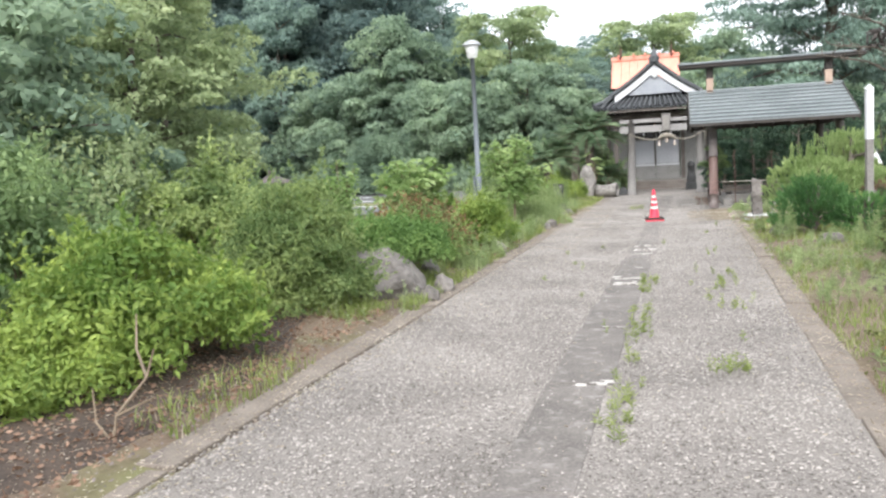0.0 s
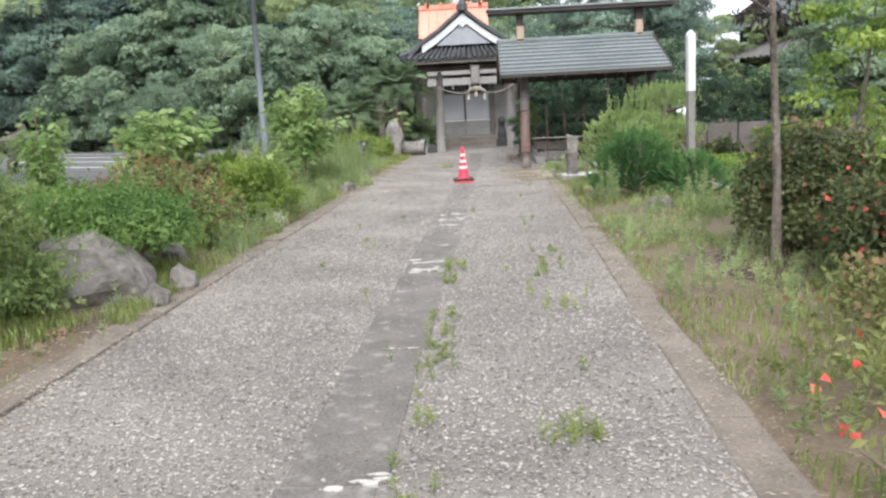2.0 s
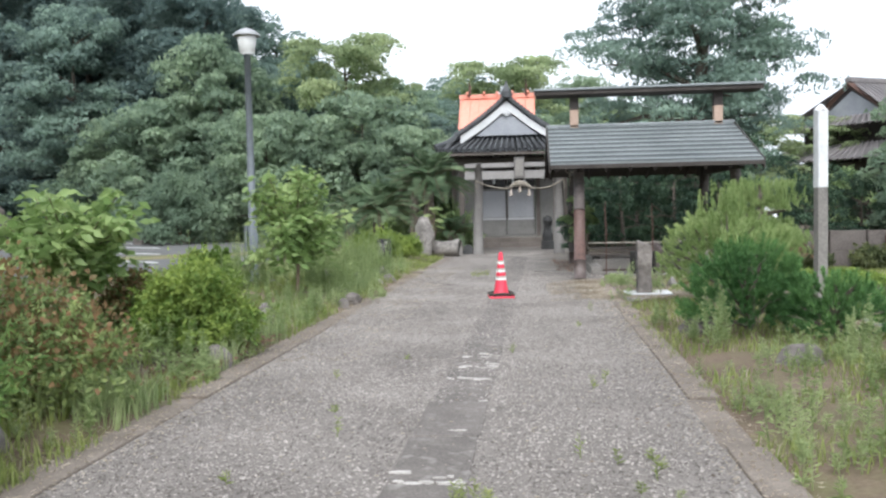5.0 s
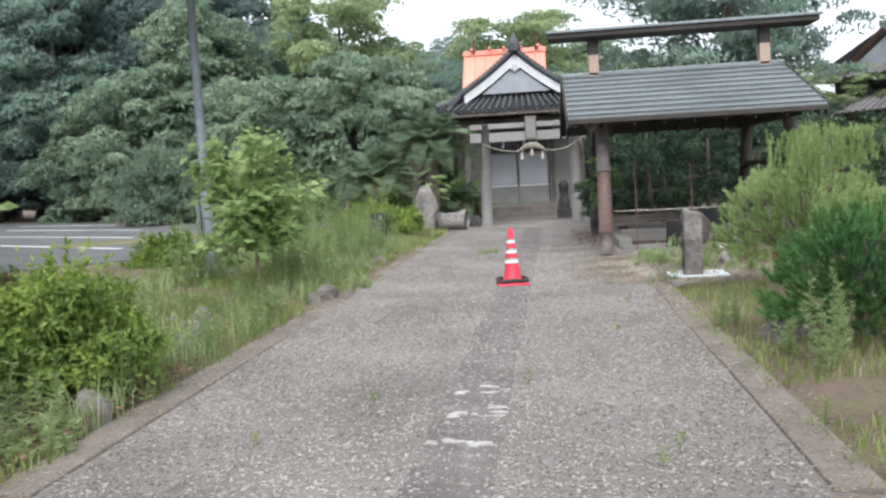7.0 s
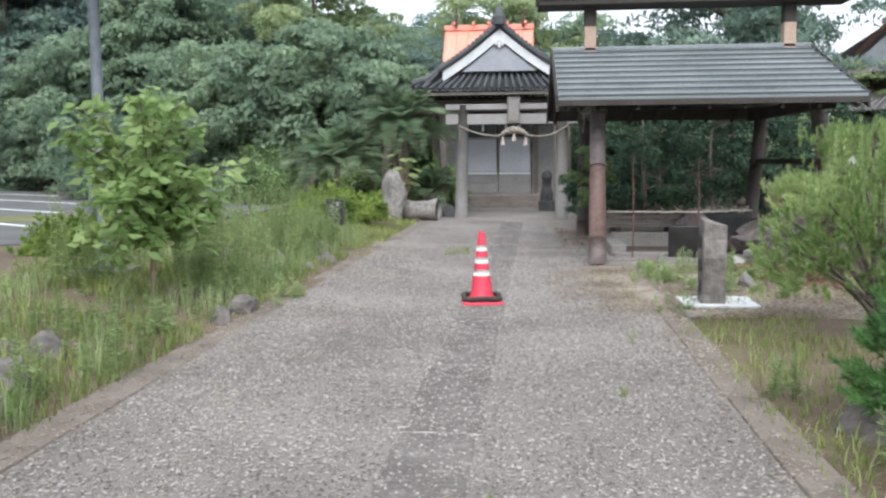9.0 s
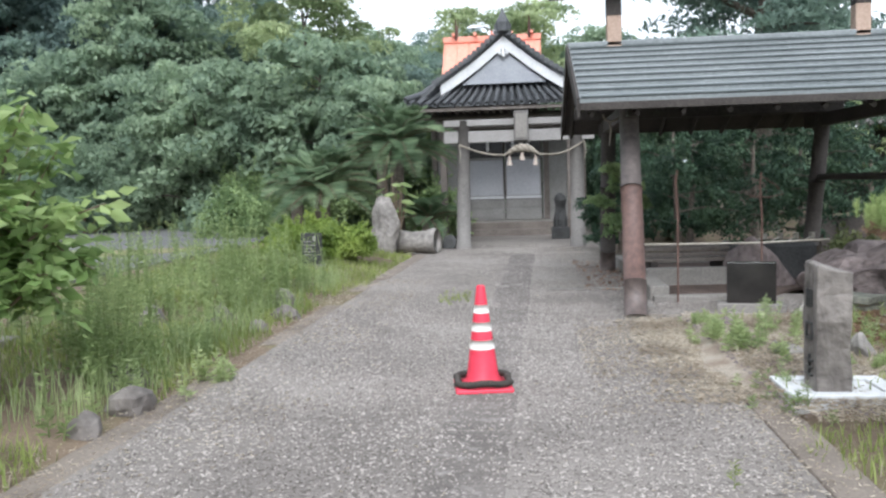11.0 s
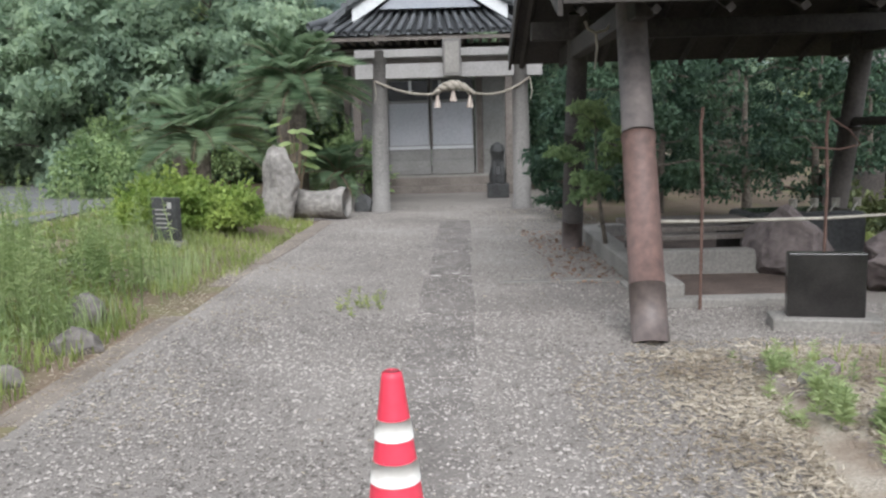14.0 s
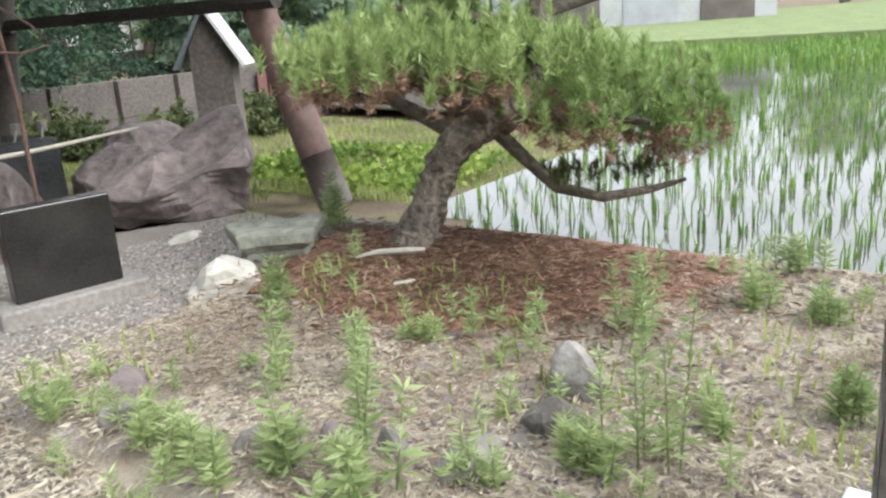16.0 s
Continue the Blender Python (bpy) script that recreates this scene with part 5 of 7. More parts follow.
shrub("azalea_bush", "low yellow-green azalea at the verge", -3.38, -1.2, 0.62, 0.75, 0.68, 0.05, L_BRIGHT, 60, 190, 0.05, 0.1, wide=0.42, gap=0.2)
shrub("round_bush", "tall rounded bush with small green leaves", -3.2, 2.35, 0.8, 0.8, 1.5, 0.05, L_AZALEA, 150, 190, 0.05, 0.04, wide=0.4, gap=0.17, stems=12)
shrub("juniper_bush", "spreading bright green juniper over the boulder", -3.1, 4.25, 1.15, 0.9, 0.8, 0.06, L_JUNI, 90, 300, 0.05, 0.45, wide=0.22)
shrub("azalea_bush", "azalea bush with rust-red tinged leaves", -3.0, 5.95, 0.95, 0.8, 0.92, 0.05, L_AZALEA, 60, 130, 0.05, 0.1, (L_RED, 3000, 0.05, "tinged_foliage", "rust-red young leaves"), 0.42)
shrub("azalea_bush", "low azalea with reddish leaves among grass", -3.4, 8.75, 0.42, 0.4, 0.75, 0.05, L_AZALEA, 40, 110, 0.05, 0.1, (L_RED, 2200, 0.05, "tinged_foliage", "rust-red young leaves"), 0.42)
shrub("azalea_bush", "rounded yellow-green azalea bush beside the kerb", -2.55, 8.3, 0.58, 0.56, 0.86, 0.05, L_BRIGHT, 90, 170, 0.05, 0.1, wide=0.42)
shrub("azalea_bush", "clipped yellow-green azalea mound near the standing stone", -3.1, 21.9, 1.15, 0.75, 0.86, 0.06, L_GOLDEN, 110, 160, 0.02, 0.25, wide=0.5, gap=0.15)
# shrubs further back on the west side
for k, (x, y, rx, h, m) in enumerate(((-5.6, 1.2, 1.4, 2.2, L_GREEN), (-5.2, 4.0, 1.1, 1.8, L_AZALEA), (-6.8, 3.6, 1.6, 2.9, L_WOODY), (-6.0, 6.6, 1.1, 1.4, L_GREEN), (-8.2, 7.5, 1.4, 1.7, L_WOODL), (-8.6, 1.8, 2.0, 4.0, L_WOODY), (-6.2, -1.5, 1.5, 2.6, L_GREEN), (-11, 6.0, 1.6, 2.4, L_WOODL), (-5.4, 15.8, 0.6, 0.6, L_BRIGHT))):
    shrub("garden_shrub", "loose green garden shrub of the verge", x, y, rx, rx * 0.9, h, 0.075, m, 110, 120, 0.05, 0.05, wide=0.45, group="garden shrubs", gap=0.15)


def sapling(label, x, y, h, spread, seed, leaf=0.17, low=0.35):
    """A young broad-leaved tree, its large drooping leaves set along each shoot."""
    r = random.Random(seed)
    root = thing("sapling", label, "sapling", (x, y, 0.05))
    part("trunk", tubed([(0, 0, -0.05), (0.03, 0.02, h * 0.35), (0.0, 0.05, h * 0.6)], [0.03, 0.024, 0.016], 8), M_TWIG, root, "", True)
    P, W = [], []
    for j in range(32):
        a, k = j * 2.4 + seed, r.uniform(0.25, 1.0)
        o = Vector((0.02, 0.03, h * (0.18 + 0.4 * k)))
        e = Vector((math.cos(a) * spread * r.uniform(0.45, 1), math.sin(a) * spread * r.uniform(0.45, 1), h * (low + (0.95 - low) * r.random())))
        if j == 0 and low < 0.5:
            e = Vector((spread * 0.05, 0, h))
        part("shoot", tubed([o, o.lerp(e, 0.5) + Vector((0, 0, 0.08)), e], [0.011, 0.008, 0.004], 5), M_TWIG, root)
        for q in range(84):
            t = r.uniform(0.15, 1.02)
            p = o.lerp(e, t) + Vector((0, 0, 0.08 * 4 * t * (1 - t)))
            P.append(p + Vector((r.gauss(0, 0.05), r.gauss(0, 0.05), r.gauss(0, 0.05))))
            b = r.uniform(0, math.tau)
            W.append((math.cos(b), math.sin(b), r.uniform(-0.9, 0.3)))
    P, W = np.array([tuple(p) for p in P]), np.array(W)
    v, f = leaf_arrays(P, W, leaf * rng.uniform(0.55, 1.15, len(P)), 0.5, 0.1)
    tri_mesh("foliage", v, f, L_SAP, root, "pale green drooping leaves")
    return root


sapling("young tree with large pale green leaves in the weeds", -2.8, 12.6, 2.0, 0.78, 2, 0.155, 0.2)
sapling("young tree with pale green leaves near the parking lot", -3.7, 8.1, 1.62, 0.66, 5, 0.16, 0.55)


sapling("slim young shrub with small pale leaves behind the juniper", -3.75, 5.0, 1.6, 0.3, 9, 0.08, 0.35)

# sago palms beside the hall
def cycad(x, y, h, spread, fronds, seed):
    r = random.Random(seed)
    root = thing("sago_palm", "dark green sago palm with arching fronds", "palm", (x, y, 0.0), 0, "sago palms")
    part("trunk", tubed([(0, 0, -0.05), (0.03, 0, h * 0.5), (0.05, 0.03, h)], [0.2, 0.17, 0.15], 10), M_BARK, root, "shaggy dark trunk")
    for k in range(fronds):
        a, el = k * 2.399, r.uniform(-0.15, 1.25)
        d = Vector((math.cos(a) * math.cos(el), math.sin(a) * math.cos(el), math.sin(el)))
        ln = spread * r.uniform(0.8, 1.1)
        pts = [Vector((0.05, 0.03, h)) + d * ln * t - Vector((0, 0, 0.42 * ln * t * t)) for t in np.linspace(0, 1, 9)]
        fr = part("frond_rib", tubed(pts, [0.014, 0.013, 0.012, 0.01, 0.009, 0.008, 0.007, 0.005, 0.003], 4), M_TWIG, root)
        P, W, S = [], [], []
        side = d.cross(Vector((0, 0, 1))).normalized()
        for i in range(58):
            t = 0.1 + 0.9 * i / 57
            j = min(7, int(t * 8))
            p = pts[j].lerp(pts[j + 1], t * 8 - j)
            fw = (pts[j + 1] - pts[j]).normalized()
            for s in (-1, 1):
                P.append(tuple(p))
                W.append(tuple(side * s + fw * 0.55 + Vector((0, 0, 0.25))))
                S.append(0.26 * ln * math.sin(math.pi * (0.12 + 0.8 * t)) + 0.03)
        v, f = leaf_arrays(np.array(P), np.array(W), np.array(S), 0.062, 0.02)
        tri_mesh("frond_blade", v, f, L_CYCAD, fr)
    return root


for k, (x, y, h, s, n) in enumerate(((-3.85, 24.9, 1.35, 1.45, 46), (-2.5, 26.4, 2.3, 1.5, 50), (-1.75, 26.0, 0.6, 1.0, 30), (-3.4, 29.6, 2.0, 1.5, 34), (-5.7, 29.5, 1.4, 1.3, 28))):
    cycad(x, y, h, s, n, k)
bl_ = thing("broadleaf_plant", "plant with very large pale leaves behind the standing stone", "plant", (-2.2, 24.6, 0.0))
ra = random.Random(17)
for i in range(15):
    a = i * 2.4
    p = Vector((math.cos(a) * 0.27 * ra.uniform(0.4, 1), math.sin(a) * 0.2 - 0.08, 0.85 + 0.05 * i + ra.uniform(-0.08, 0.08)))
    part("stalk", tubed([(0, 0, 0), (p.x * 0.5, p.y * 0.5, p.z * 0.6), tuple(p)], [0.014, 0.010, 0.006], 5), M_TWIG, bl_)
    bm = bmesh.new()
    out = Vector((math.cos(a), math.sin(a) - 0.5, -0.45)).normalized()
    side = out.cross(Vector((0, 0, 1))).normalized()
    up_ = side.cross(out)
    size = ra.uniform(0.2, 0.3)
    mid = [bm.verts.new(p + out * size * t + up_ * size * 0.1 * math.sin(3 * t)) for t in (0.0, 0.3, 0.65, 1.0)]
    for sgn in (-1, 1):
        rim = [bm.verts.new(p + out * size * t + side * sgn * size * w_ - up_ * size * 0.08) for t, w_ in ((-0.08, 0.22), (0.2, 0.42), (0.55, 0.36), (0.85, 0.15))]
        for q in range(3):
            bm.faces.new((mid[q], mid[q + 1], rim[q + 1], rim[q]) if sgn > 0 else (mid[q + 1], mid[q], rim[q], rim[q + 1]))
    part("leaf", bm, L_WEED, bl_, "", True)
for x, y, rx, h in ((-1.9, 28.9, 0.7, 1.5), (-6.6, 27.6, 1.0, 1.4), (-5.2, 31.0, 1.6, 2.6), (-2.8, 31.5, 1.5, 3.0), (-7.5, 31.5, 1.4, 2.2), (3.1, 29.2, 1.0, 2.2), (3.6, 27.0, 0.9, 1.7), (2.9, 31.5, 1.2, 3.0)):
    shrub("hedge_bush", "dark green bush beside the shrine hall", x, y, rx, rx, h, 0.10, L_GREEN if x < 0 else L_DARK, 45, 90, 0.0, 0.05, wide=0.45, group="bushes round the hall")

for x, y, rx, h in ((6.0, 22.5, 0.7, 0.75), (7.6, 22.4, 0.6, 0.55), (9.0, 22.2, 0.6, 0.6)):
    shrub("hedge_bush", "low dark bush growing against the block wall", x, y, rx, rx * 0.7, h, 0.08, L_OLIVE, 36, 90, land(x, y), 0.05, wide=0.45, group="bushes along the wall")

# ---- shrubs of the east verge ----
shrub("flowering_azalea", "dark azalea bush with red blooms", 3.5, 2.95, 0.55, 0.5, 0.85, 0.05, L_OLIVE, 60, 120, 0.05, 0.1, (L_FLOWER, 120, 0.048, "blossom", "red blossoms"), 0.42)
shrub("dense_shrub", "dense dark olive-brown shrub on bare soil", 3.56, 4.35, 0.72, 0.7, 1.12, 0.05, L_OLIVE, 90, 190, 0.05, 0.1, (L_RED, 700, 0.045, "tinged_foliage", "brownish young leaves"), 0.4)
shrub("sparse_azalea", "straggly low azalea with a few red flowers", 2.25, -0.45, 0.5, 0.65, 0.42, 0.045, L_SPARSE, 24, 30, 0.05, 0.2, (L_FLOWER, 12, 0.065, "blossom", "coral-red blossoms"), 0.42, gap=0.3, stems=14)
shrub("sparse_azalea", "straggly low azalea with fading red flowers", 2.6, 0.6, 0.6, 0.6, 0.38, 0.045, L_SPARSE, 26, 30, 0.05, 0.2, (L_FLOWER, 12, 0.065, "blossom", "coral-red blossoms"), 0.42, gap=0.3, stems=14)
shrub("sparse_azalea", "straggly low azalea with reddish tips", 2.9, 1.6, 0.5, 0.5, 0.42, 0.045, L_SPARSE, 18, 36, 0.05, 0.2, (L_RED, 160, 0.05, "tinged_foliage", "reddish young leaves"), 0.42, gap=0.3, stems=10)
shrub("maple_shrub", "low shrub with yellow-green leaves", 4.15, 3.6, 0.5, 0.5, 1.3, 0.08, L_BRIGHT, 24, 60, 0.05, 0.3, wide=0.5)


def young_pine(label, x, y, rx, h, material, tufts, seed, length=0.16, candle=0.0, low=0.12):
    root = thing("young_pine", label, "pine", (x, y, 0.05))
    r = random.Random(seed)
    c = dome_centres(tufts, rx, rx * 0.9, h * 0.92, low * h, 0.3)
    w = unit(c - [0, 0, h * 0.25]) * 0.85 + [0, 0, 0.5]
    ln = length * rng.uniform(0.7, 1.25, tufts)
    v, f = brushes(c - unit(w) * 0.05, 0.1, ln * 0.8, 64, 0.0045, length * 0.45, w)
    tri_mesh("needle_foliage", v, f, material, root)
    part("trunk", tubed([(0, 0, -0.05), (0.04, 0.02, h * 0.4), (0, 0, h * 0.75)], [0.06, 0.04, 0.012], 8), M_BARK, root, "", True)
    for k in range(16):
        e = c[rng.integers(tufts)]
        part("limb", tubed([(0, 0, e[2] * 0.35), tuple(np.array(e) * [0.5, 0.5, 0.8]), tuple(e)], [0.025, 0.016, 0.006], 5), M_BARK, root)
    if candle:
        n = 26
        q = c[np.argsort(c[:, 2])[-n:]] + [0, 0, 0.05]
        v, f = brushes(q, 0.1, candle * rng.uniform(0.5, 1.1, n), 90, 0.004, 0.035)
        tri_mesh("new_shoot", v, f, L_NEEDLE, root, "pale upright new shoots")
    return root


young_pine("young pine with pale upright shoots", 3.12, 11.6, 0.85, 1.45, L_NEEDLE, 620, 3, 0.115, 0.22, 0.28)
young_pine("dense dark green young pine at the kerb", 2.84, 9.45, 0.66, 1.05, L_NEEDLED, 700, 4, 0.13, 0.12)
young_pine("low dark pine beside the memorial post", 3.5, 8.9, 0.5, 0.72, L_NEEDLED, 220, 6, 0.14, 0.0)

# young larch-like tree with a thin bare trunk
slim = tree("thin_tree", "slender tree with a thin straight trunk and sparse needles", 2.98, 3.95, 5.2, 0.8, L_WOODL, 0.04, 0.33, 40, 40, 0.09, 0.6, 0.0, 8, (0.1, 0.1), 0.35, wide=0.3)
slim.children[0].data.materials[0] = M_DARKWOOD
r = random.Random(61)
for z, ax, ay, dz in ((2.05, -1.05, -1.05, 0.28), (2.25, -0.8, -0.45, 0.2), (2.4, -0.9, -1.3, 0.25)):
    o, e = Vector((0.02, 0.0, z)), Vector((ax, ay, z + dz))
    m = o.lerp(e, 0.5) + Vector((0, 0, 0.08))
    br = part("bare_branch", tubed([o, m, e], [0.014, 0.010, 0.004], 6), M_BARK, slim, "thin bare branch")
    for k in range(9):
        t = 0.3 + 0.08 * k
        b = o.lerp(e, t) + Vector((0, 0, 0.08 * 4 * t * (1 - t)))
        d = Vector((r.uniform(-0.16, 0.1), r.uniform(-0.2, 0.16), r.uniform(-0.08, 0.14)))
        part("twig", tubed([b, b + d * 0.6 + Vector((0, 0, -0.015)), b + d + Vector((0, 0, 0.03))], [0.006, 0.005, 0.003], 4), M_BARK, br)
tree("thin_tree", "slender leaning garden tree with fine leaves", 4.1, 5.3, 2.5, 1.0, L_BRIGHT, 0.04, 0.3, 60, 60, 0.08, 0.6, 0.03, 11, (0.25, -0.1), 0.45, wide=0.45)

# ---- trained pine ----
pine = thing("trained_pine", "old trained garden pine with a leaning trunk and flat crown", "pine", (4.0, 15.47, 0.06), -53.3)
tr = [(-0.06, 0.0, -0.06), (-0.03, 0.0, 0.04), (0.03, 0.01, 0.16), (0.09, 0.0, 0.30), (0.13, 0.0, 0.40), (0.22, -0.01, 0.52), (0.36, 0.0, 0.60), (0.52, 0.02, 0.66), (0.61, 0.05, 0.80), (0.64, 0.06, 1.0), (0.66, 0.08, 1.25), (0.62, 0.1, 1.6)]
tr = [Vector(p) for p in tr]
tb = tubed(tr, [0.125, 0.105, 0.09, 0.084, 0.092, 0.088, 0.095, 0.085, 0.062, 0.055, 0.05, 0.03], 18)
bmesh.ops.subdivide_edges(tb, edges=tb.edges[:], cuts=2, use_grid_fill=True)
for v in tb.verts:
    c = min((a.lerp(b, k / 6) for a, b in zip(tr, tr[1:]) for k in range(7)), key=lambda p: (p - v.co).length)
    v.co += (v.co - c).normalized() * (0.022 * noise.noise(v.co * 16) + 0.016 * noise.noise(Vector((v.co.x * 40, v.co.y * 40, v.co.z * 14))))
part("trunk", tb, M_PINEBARK, pine, "rough leaning trunk", True)
for a, b in (((-0.02, 0.02, 0.03), (-0.17, 0.05, -0.03)), ((0.02, -0.03, 0.04), (0.02, -0.17, -0.03)), ((0.03, 0.03, 0.03), (0.15, 0.08, -0.03)), ((-0.03, -0.02, 0.03), (-0.14, -0.09, -0.03))):
    part("root", tubed([a, b], [0.06, 0.026], 8), M_BARK, pine, "", True)
limbs_ = [((0.22, 0, 0.55), (-0.1, 0.04, 0.74), (-0.55, 0.05, 0.78)), ((0.3, 0.02, 0.6), (0.1, 0.3, 0.76), (-0.1, 0.6, 0.8)), ((0.36, 0, 0.6), (0.3, -0.25, 0.7), (0.1, -0.42, 0.78)), ((0.5, 0.02, 0.66), (0.9, 0.0, 0.60), (1.35, 0.02, 0.62)), ((0.5, 0.0, 0.64), (0.8, -0.25, 0.62), (1.05, -0.42, 0.6)), ((0.5, 0.03, 0.66), (0.8, 0.35, 0.7), (1.1, 0.6, 0.72)), ((0.64, 0.06, 1.0), (0.3, 0.1, 1.1), (-0.05, 0.1, 1.16)), ((0.65, 0.07, 1.1), (0.9, 0.1, 1.15), (1.1, 0.1, 1.18))]
for a, b, c in limbs_:
    part("limb", tubed([a, b, c], [0.045, 0.032, 0.012], 8), M_BARK, pine, "", True)
part("low_limb", tubed([(0.4, 0, 0.56), (0.53, -0.03, 0.42), (0.68, -0.08, 0.27), (0.9, -0.1, 0.21), (1.12, -0.1, 0.23), (1.3, -0.1, 0.27)], [0.04, 0.034, 0.03, 0.026, 0.02, 0.01], 9), M_BARK, pine, "bare drooping lower limb", True)
q = np.stack([rng.uniform(-0.7, 1.55, 1150), rng.uniform(-0.62, 0.8, 1150), rng.random(1150)], 1)
q = q[((q[:, 0] - 0.42) / 1.1) ** 2 + ((q[:, 1] - 0.08) / 0.7) ** 2 < rng.uniform(0.8, 1.08, len(q))]
under = np.interp(q[:, 0], (-0.7, 0.0, 0.3, 0.7, 1.2, 1.5), (0.79, 0.75, 0.66, 0.50, 0.41, 0.50))
over = np.interp(q[:, 0], (-0.7, -0.3, 0.3, 0.8, 1.2, 1.5), (0.14, 0.22, 0.42, 0.44, 0.36, 0.26))
k = q[:, 2].copy()
q[:, 2] = under + over * k ** 0.8
v, f = brushes(q, 0.13, 0.12 * rng.uniform(0.5, 1.5, len(q)), 80, 0.0042, 0.06)
tri_mesh("needle_foliage", v, f, L_NEEDLE, pine, "pale green upright needle tufts")
q2 = q[k < 0.5] - [0, 0, 0.03]
v, f = needle_tufts(q2, rng.normal(size=(len(q2), 3)) * [1, 1, 0.35], 0.09, 36, 0.0036, 0.7)
tri_mesh("old_foliage", v, f, L_DRY, pine, "brown old needles under the crown")
top = np.stack([rng.uniform(-0.1, 1.15, 330), rng.normal(size=330) * 0.22 + 0.18, 1.14 + rng.random(330) * 0.45], 1)
v, f = brushes(top, 0.15, 0.13 * rng.uniform(0.5, 1.4, 330), 74, 0.0042, 0.06)
tri_mesh("upper_foliage", v, f, L_NEEDLE, pine)
low = np.stack([rng.uniform(0.62, 1.2, 60), rng.normal(size=60) * 0.07 - 0.1, 0.27 + rng.random(60) * 0.09], 1)
v, f = brushes(low, 0.2, 0.06 * rng.uniform(0.5, 1.4, 60), 50, 0.0026, 0.045)
tri_mesh("needle_foliage", v, f, L_OLIVE, pine, "dull olive needles on the lower limb")
dw = solid("dead_branch", tubed([(-0.17, 0, 0.0), (-0.05, 0.015, 0.012), (0.08, -0.01, 0.016), (0.17, 0.01, 0.008)], [0.008, 0.015, 0.018, 0.012], 7), M_BAMBOO, "bleached dead branch lying on needles", "branch")
dw.matrix_world = pose(3.72, 15.45, 0.095, 0, 0, -50)
dc = solid("wood_chip", boxed(-0.05, 0.05, -0.014, 0.014, 0.0, 0.012, 0.004), M_BAMBOO, "small bleached chip of wood", "wood chip")
dc.matrix_world = pose(3.42, 15.12, 0.088, 0, 0, -35)

fn = np.stack([rng.normal(3.75, 0.36, 16000), rng.normal(15.0, 0.5, 16000), np.full(16000, 0.09)], 1)
fn = fn[(fn[:, 0] < 4.28) & (fn[:, 0] > 2.7) & (fn[:, 1] < 16.1)]
tagged(tri_mesh("fallen_needles", *leaf_arrays(fn, rng.normal(size=(len(fn), 3)) * [1, 1, 0.1], rng.uniform(0.03, 0.08, len(fn)), 0.06), L_DRY), "rust-brown fallen pine needles", "needles", "", "stuff")

# concrete edge of the paddy
edge = thing("paddy_edge", "low concrete edge of the rice paddy", "kerb", (0, 0, 0), 0, "", "structure")
for k in range(14):
    part("edge_block", boxed(4.26, 4.35, 2.2 + k * 1.03, 3.22 + k * 1.03, -0.4, 0.06, 0.01), M_CONC, edge)

# ---- far things east ----
wall = thing("garden_wall", "low weathered concrete block wall", "wall", (0, 0, 0), 0, "", "structure")
for k in range(12):
    part("wall_block", boxed(5.6 + 0.9 * k, 6.49 + 0.9 * k, 23.2 - 0.08 * k, 23.38 - 0.08 * k, -0.5, 0.1, 0.01), M_BLOCK, wall)
    part("wall_block", boxed(5.6 + 0.9 * k, 6.49 + 0.9 * k, 23.2 - 0.08 * k, 23.38 - 0.08 * k, 0.104, 0.60, 0.01), M_BLOCK, wall)
sign = thing("red_board", "red painted board leaning on the wall", "board", (9.6, 22.8, -0.35))
for k in range(6):
    part("board_slat", boxed(k * 0.22, k * 0.22 + 0.18, -0.02, 0.02, 0.0, 0.85, 0.005), M_REDSIGN, sign)

house = thing("farmhouse", "two-storey farmhouse with grey tiled hip-and-gable roof", "house", (22.1, 46.0, 0.0), 28)
house.scale = (1.12, 1.12, 1.12)
part("wall", boxed(-3.6, 6.0, 0, 7, 0, 3.0), M_DARKWOOD, house, "dark timber ground floor")
part("wall", boxed(-2.2, 5.6, 0.6, 6.4, 3.0, 5.0), M_DARKWOOD, house, "dark timber upper floor")
part("window", boxed(-2.6, -0.9, -0.03, 0.02, 0.8, 2.3), M_GLASS, house, "pale sliding window")
part("window", boxed(0.4, 3.0, -0.03, 0.02, 0.4, 2.3), M_GLASS, house, "pale sliding window")
part("window", boxed(-1.0, 1.6, 0.57, 0.62, 3.6, 4.6), M_BLACK, house, "dark upper window")


def roof_plane(pts, mat, parent, label="", rolls=0):
    bm = bmesh.new()
    vs = [bm.verts.new(p) for p in pts]
    bm.faces.new(vs)
    bmesh.ops.solidify(bm, geom=bm.faces[:], thickness=0.12)
    o = part("roof", bm, mat, parent, label)
    a, b, c, d = [Vector(p) for p in pts]
    for i in range(rolls):
        t = (i + 0.5) / rolls
        part("tile_roll", tubed([a.lerp(b, t), d.lerp(c, t)], 0.07, 5), mat, o)


roof_plane([(-4.6, -1.0, 3.1), (6.8, -1.0, 3.1), (6.0, 0.8, 3.9), (-2.9, 0.8, 3.9)], M_HTILE, house, "lower tiled eave roof", 30)
roof_plane([(-4.6, 8.0, 3.1), (-4.6, -1.0, 3.1), (-2.9, 0.8, 3.9), (-2.9, 6.2, 3.9)], M_HTILE, house, "lower tiled eave roof", 22)
roof_plane([(-3.4, -0.2, 4.75), (6.6, -0.2, 4.75), (6.2, 3.5, 6.95), (-2.2, 3.5, 6.95)], M_HTILE, house, "upper tiled roof", 28)
roof_plane([(-3.6, 7.0, 4.75), (-3.6, -0.2, 4.75), (-2.6, 1.2, 5.25), (-2.6, 5.8, 5.25)], M_HTILE, house, "upper tiled eave", 18)
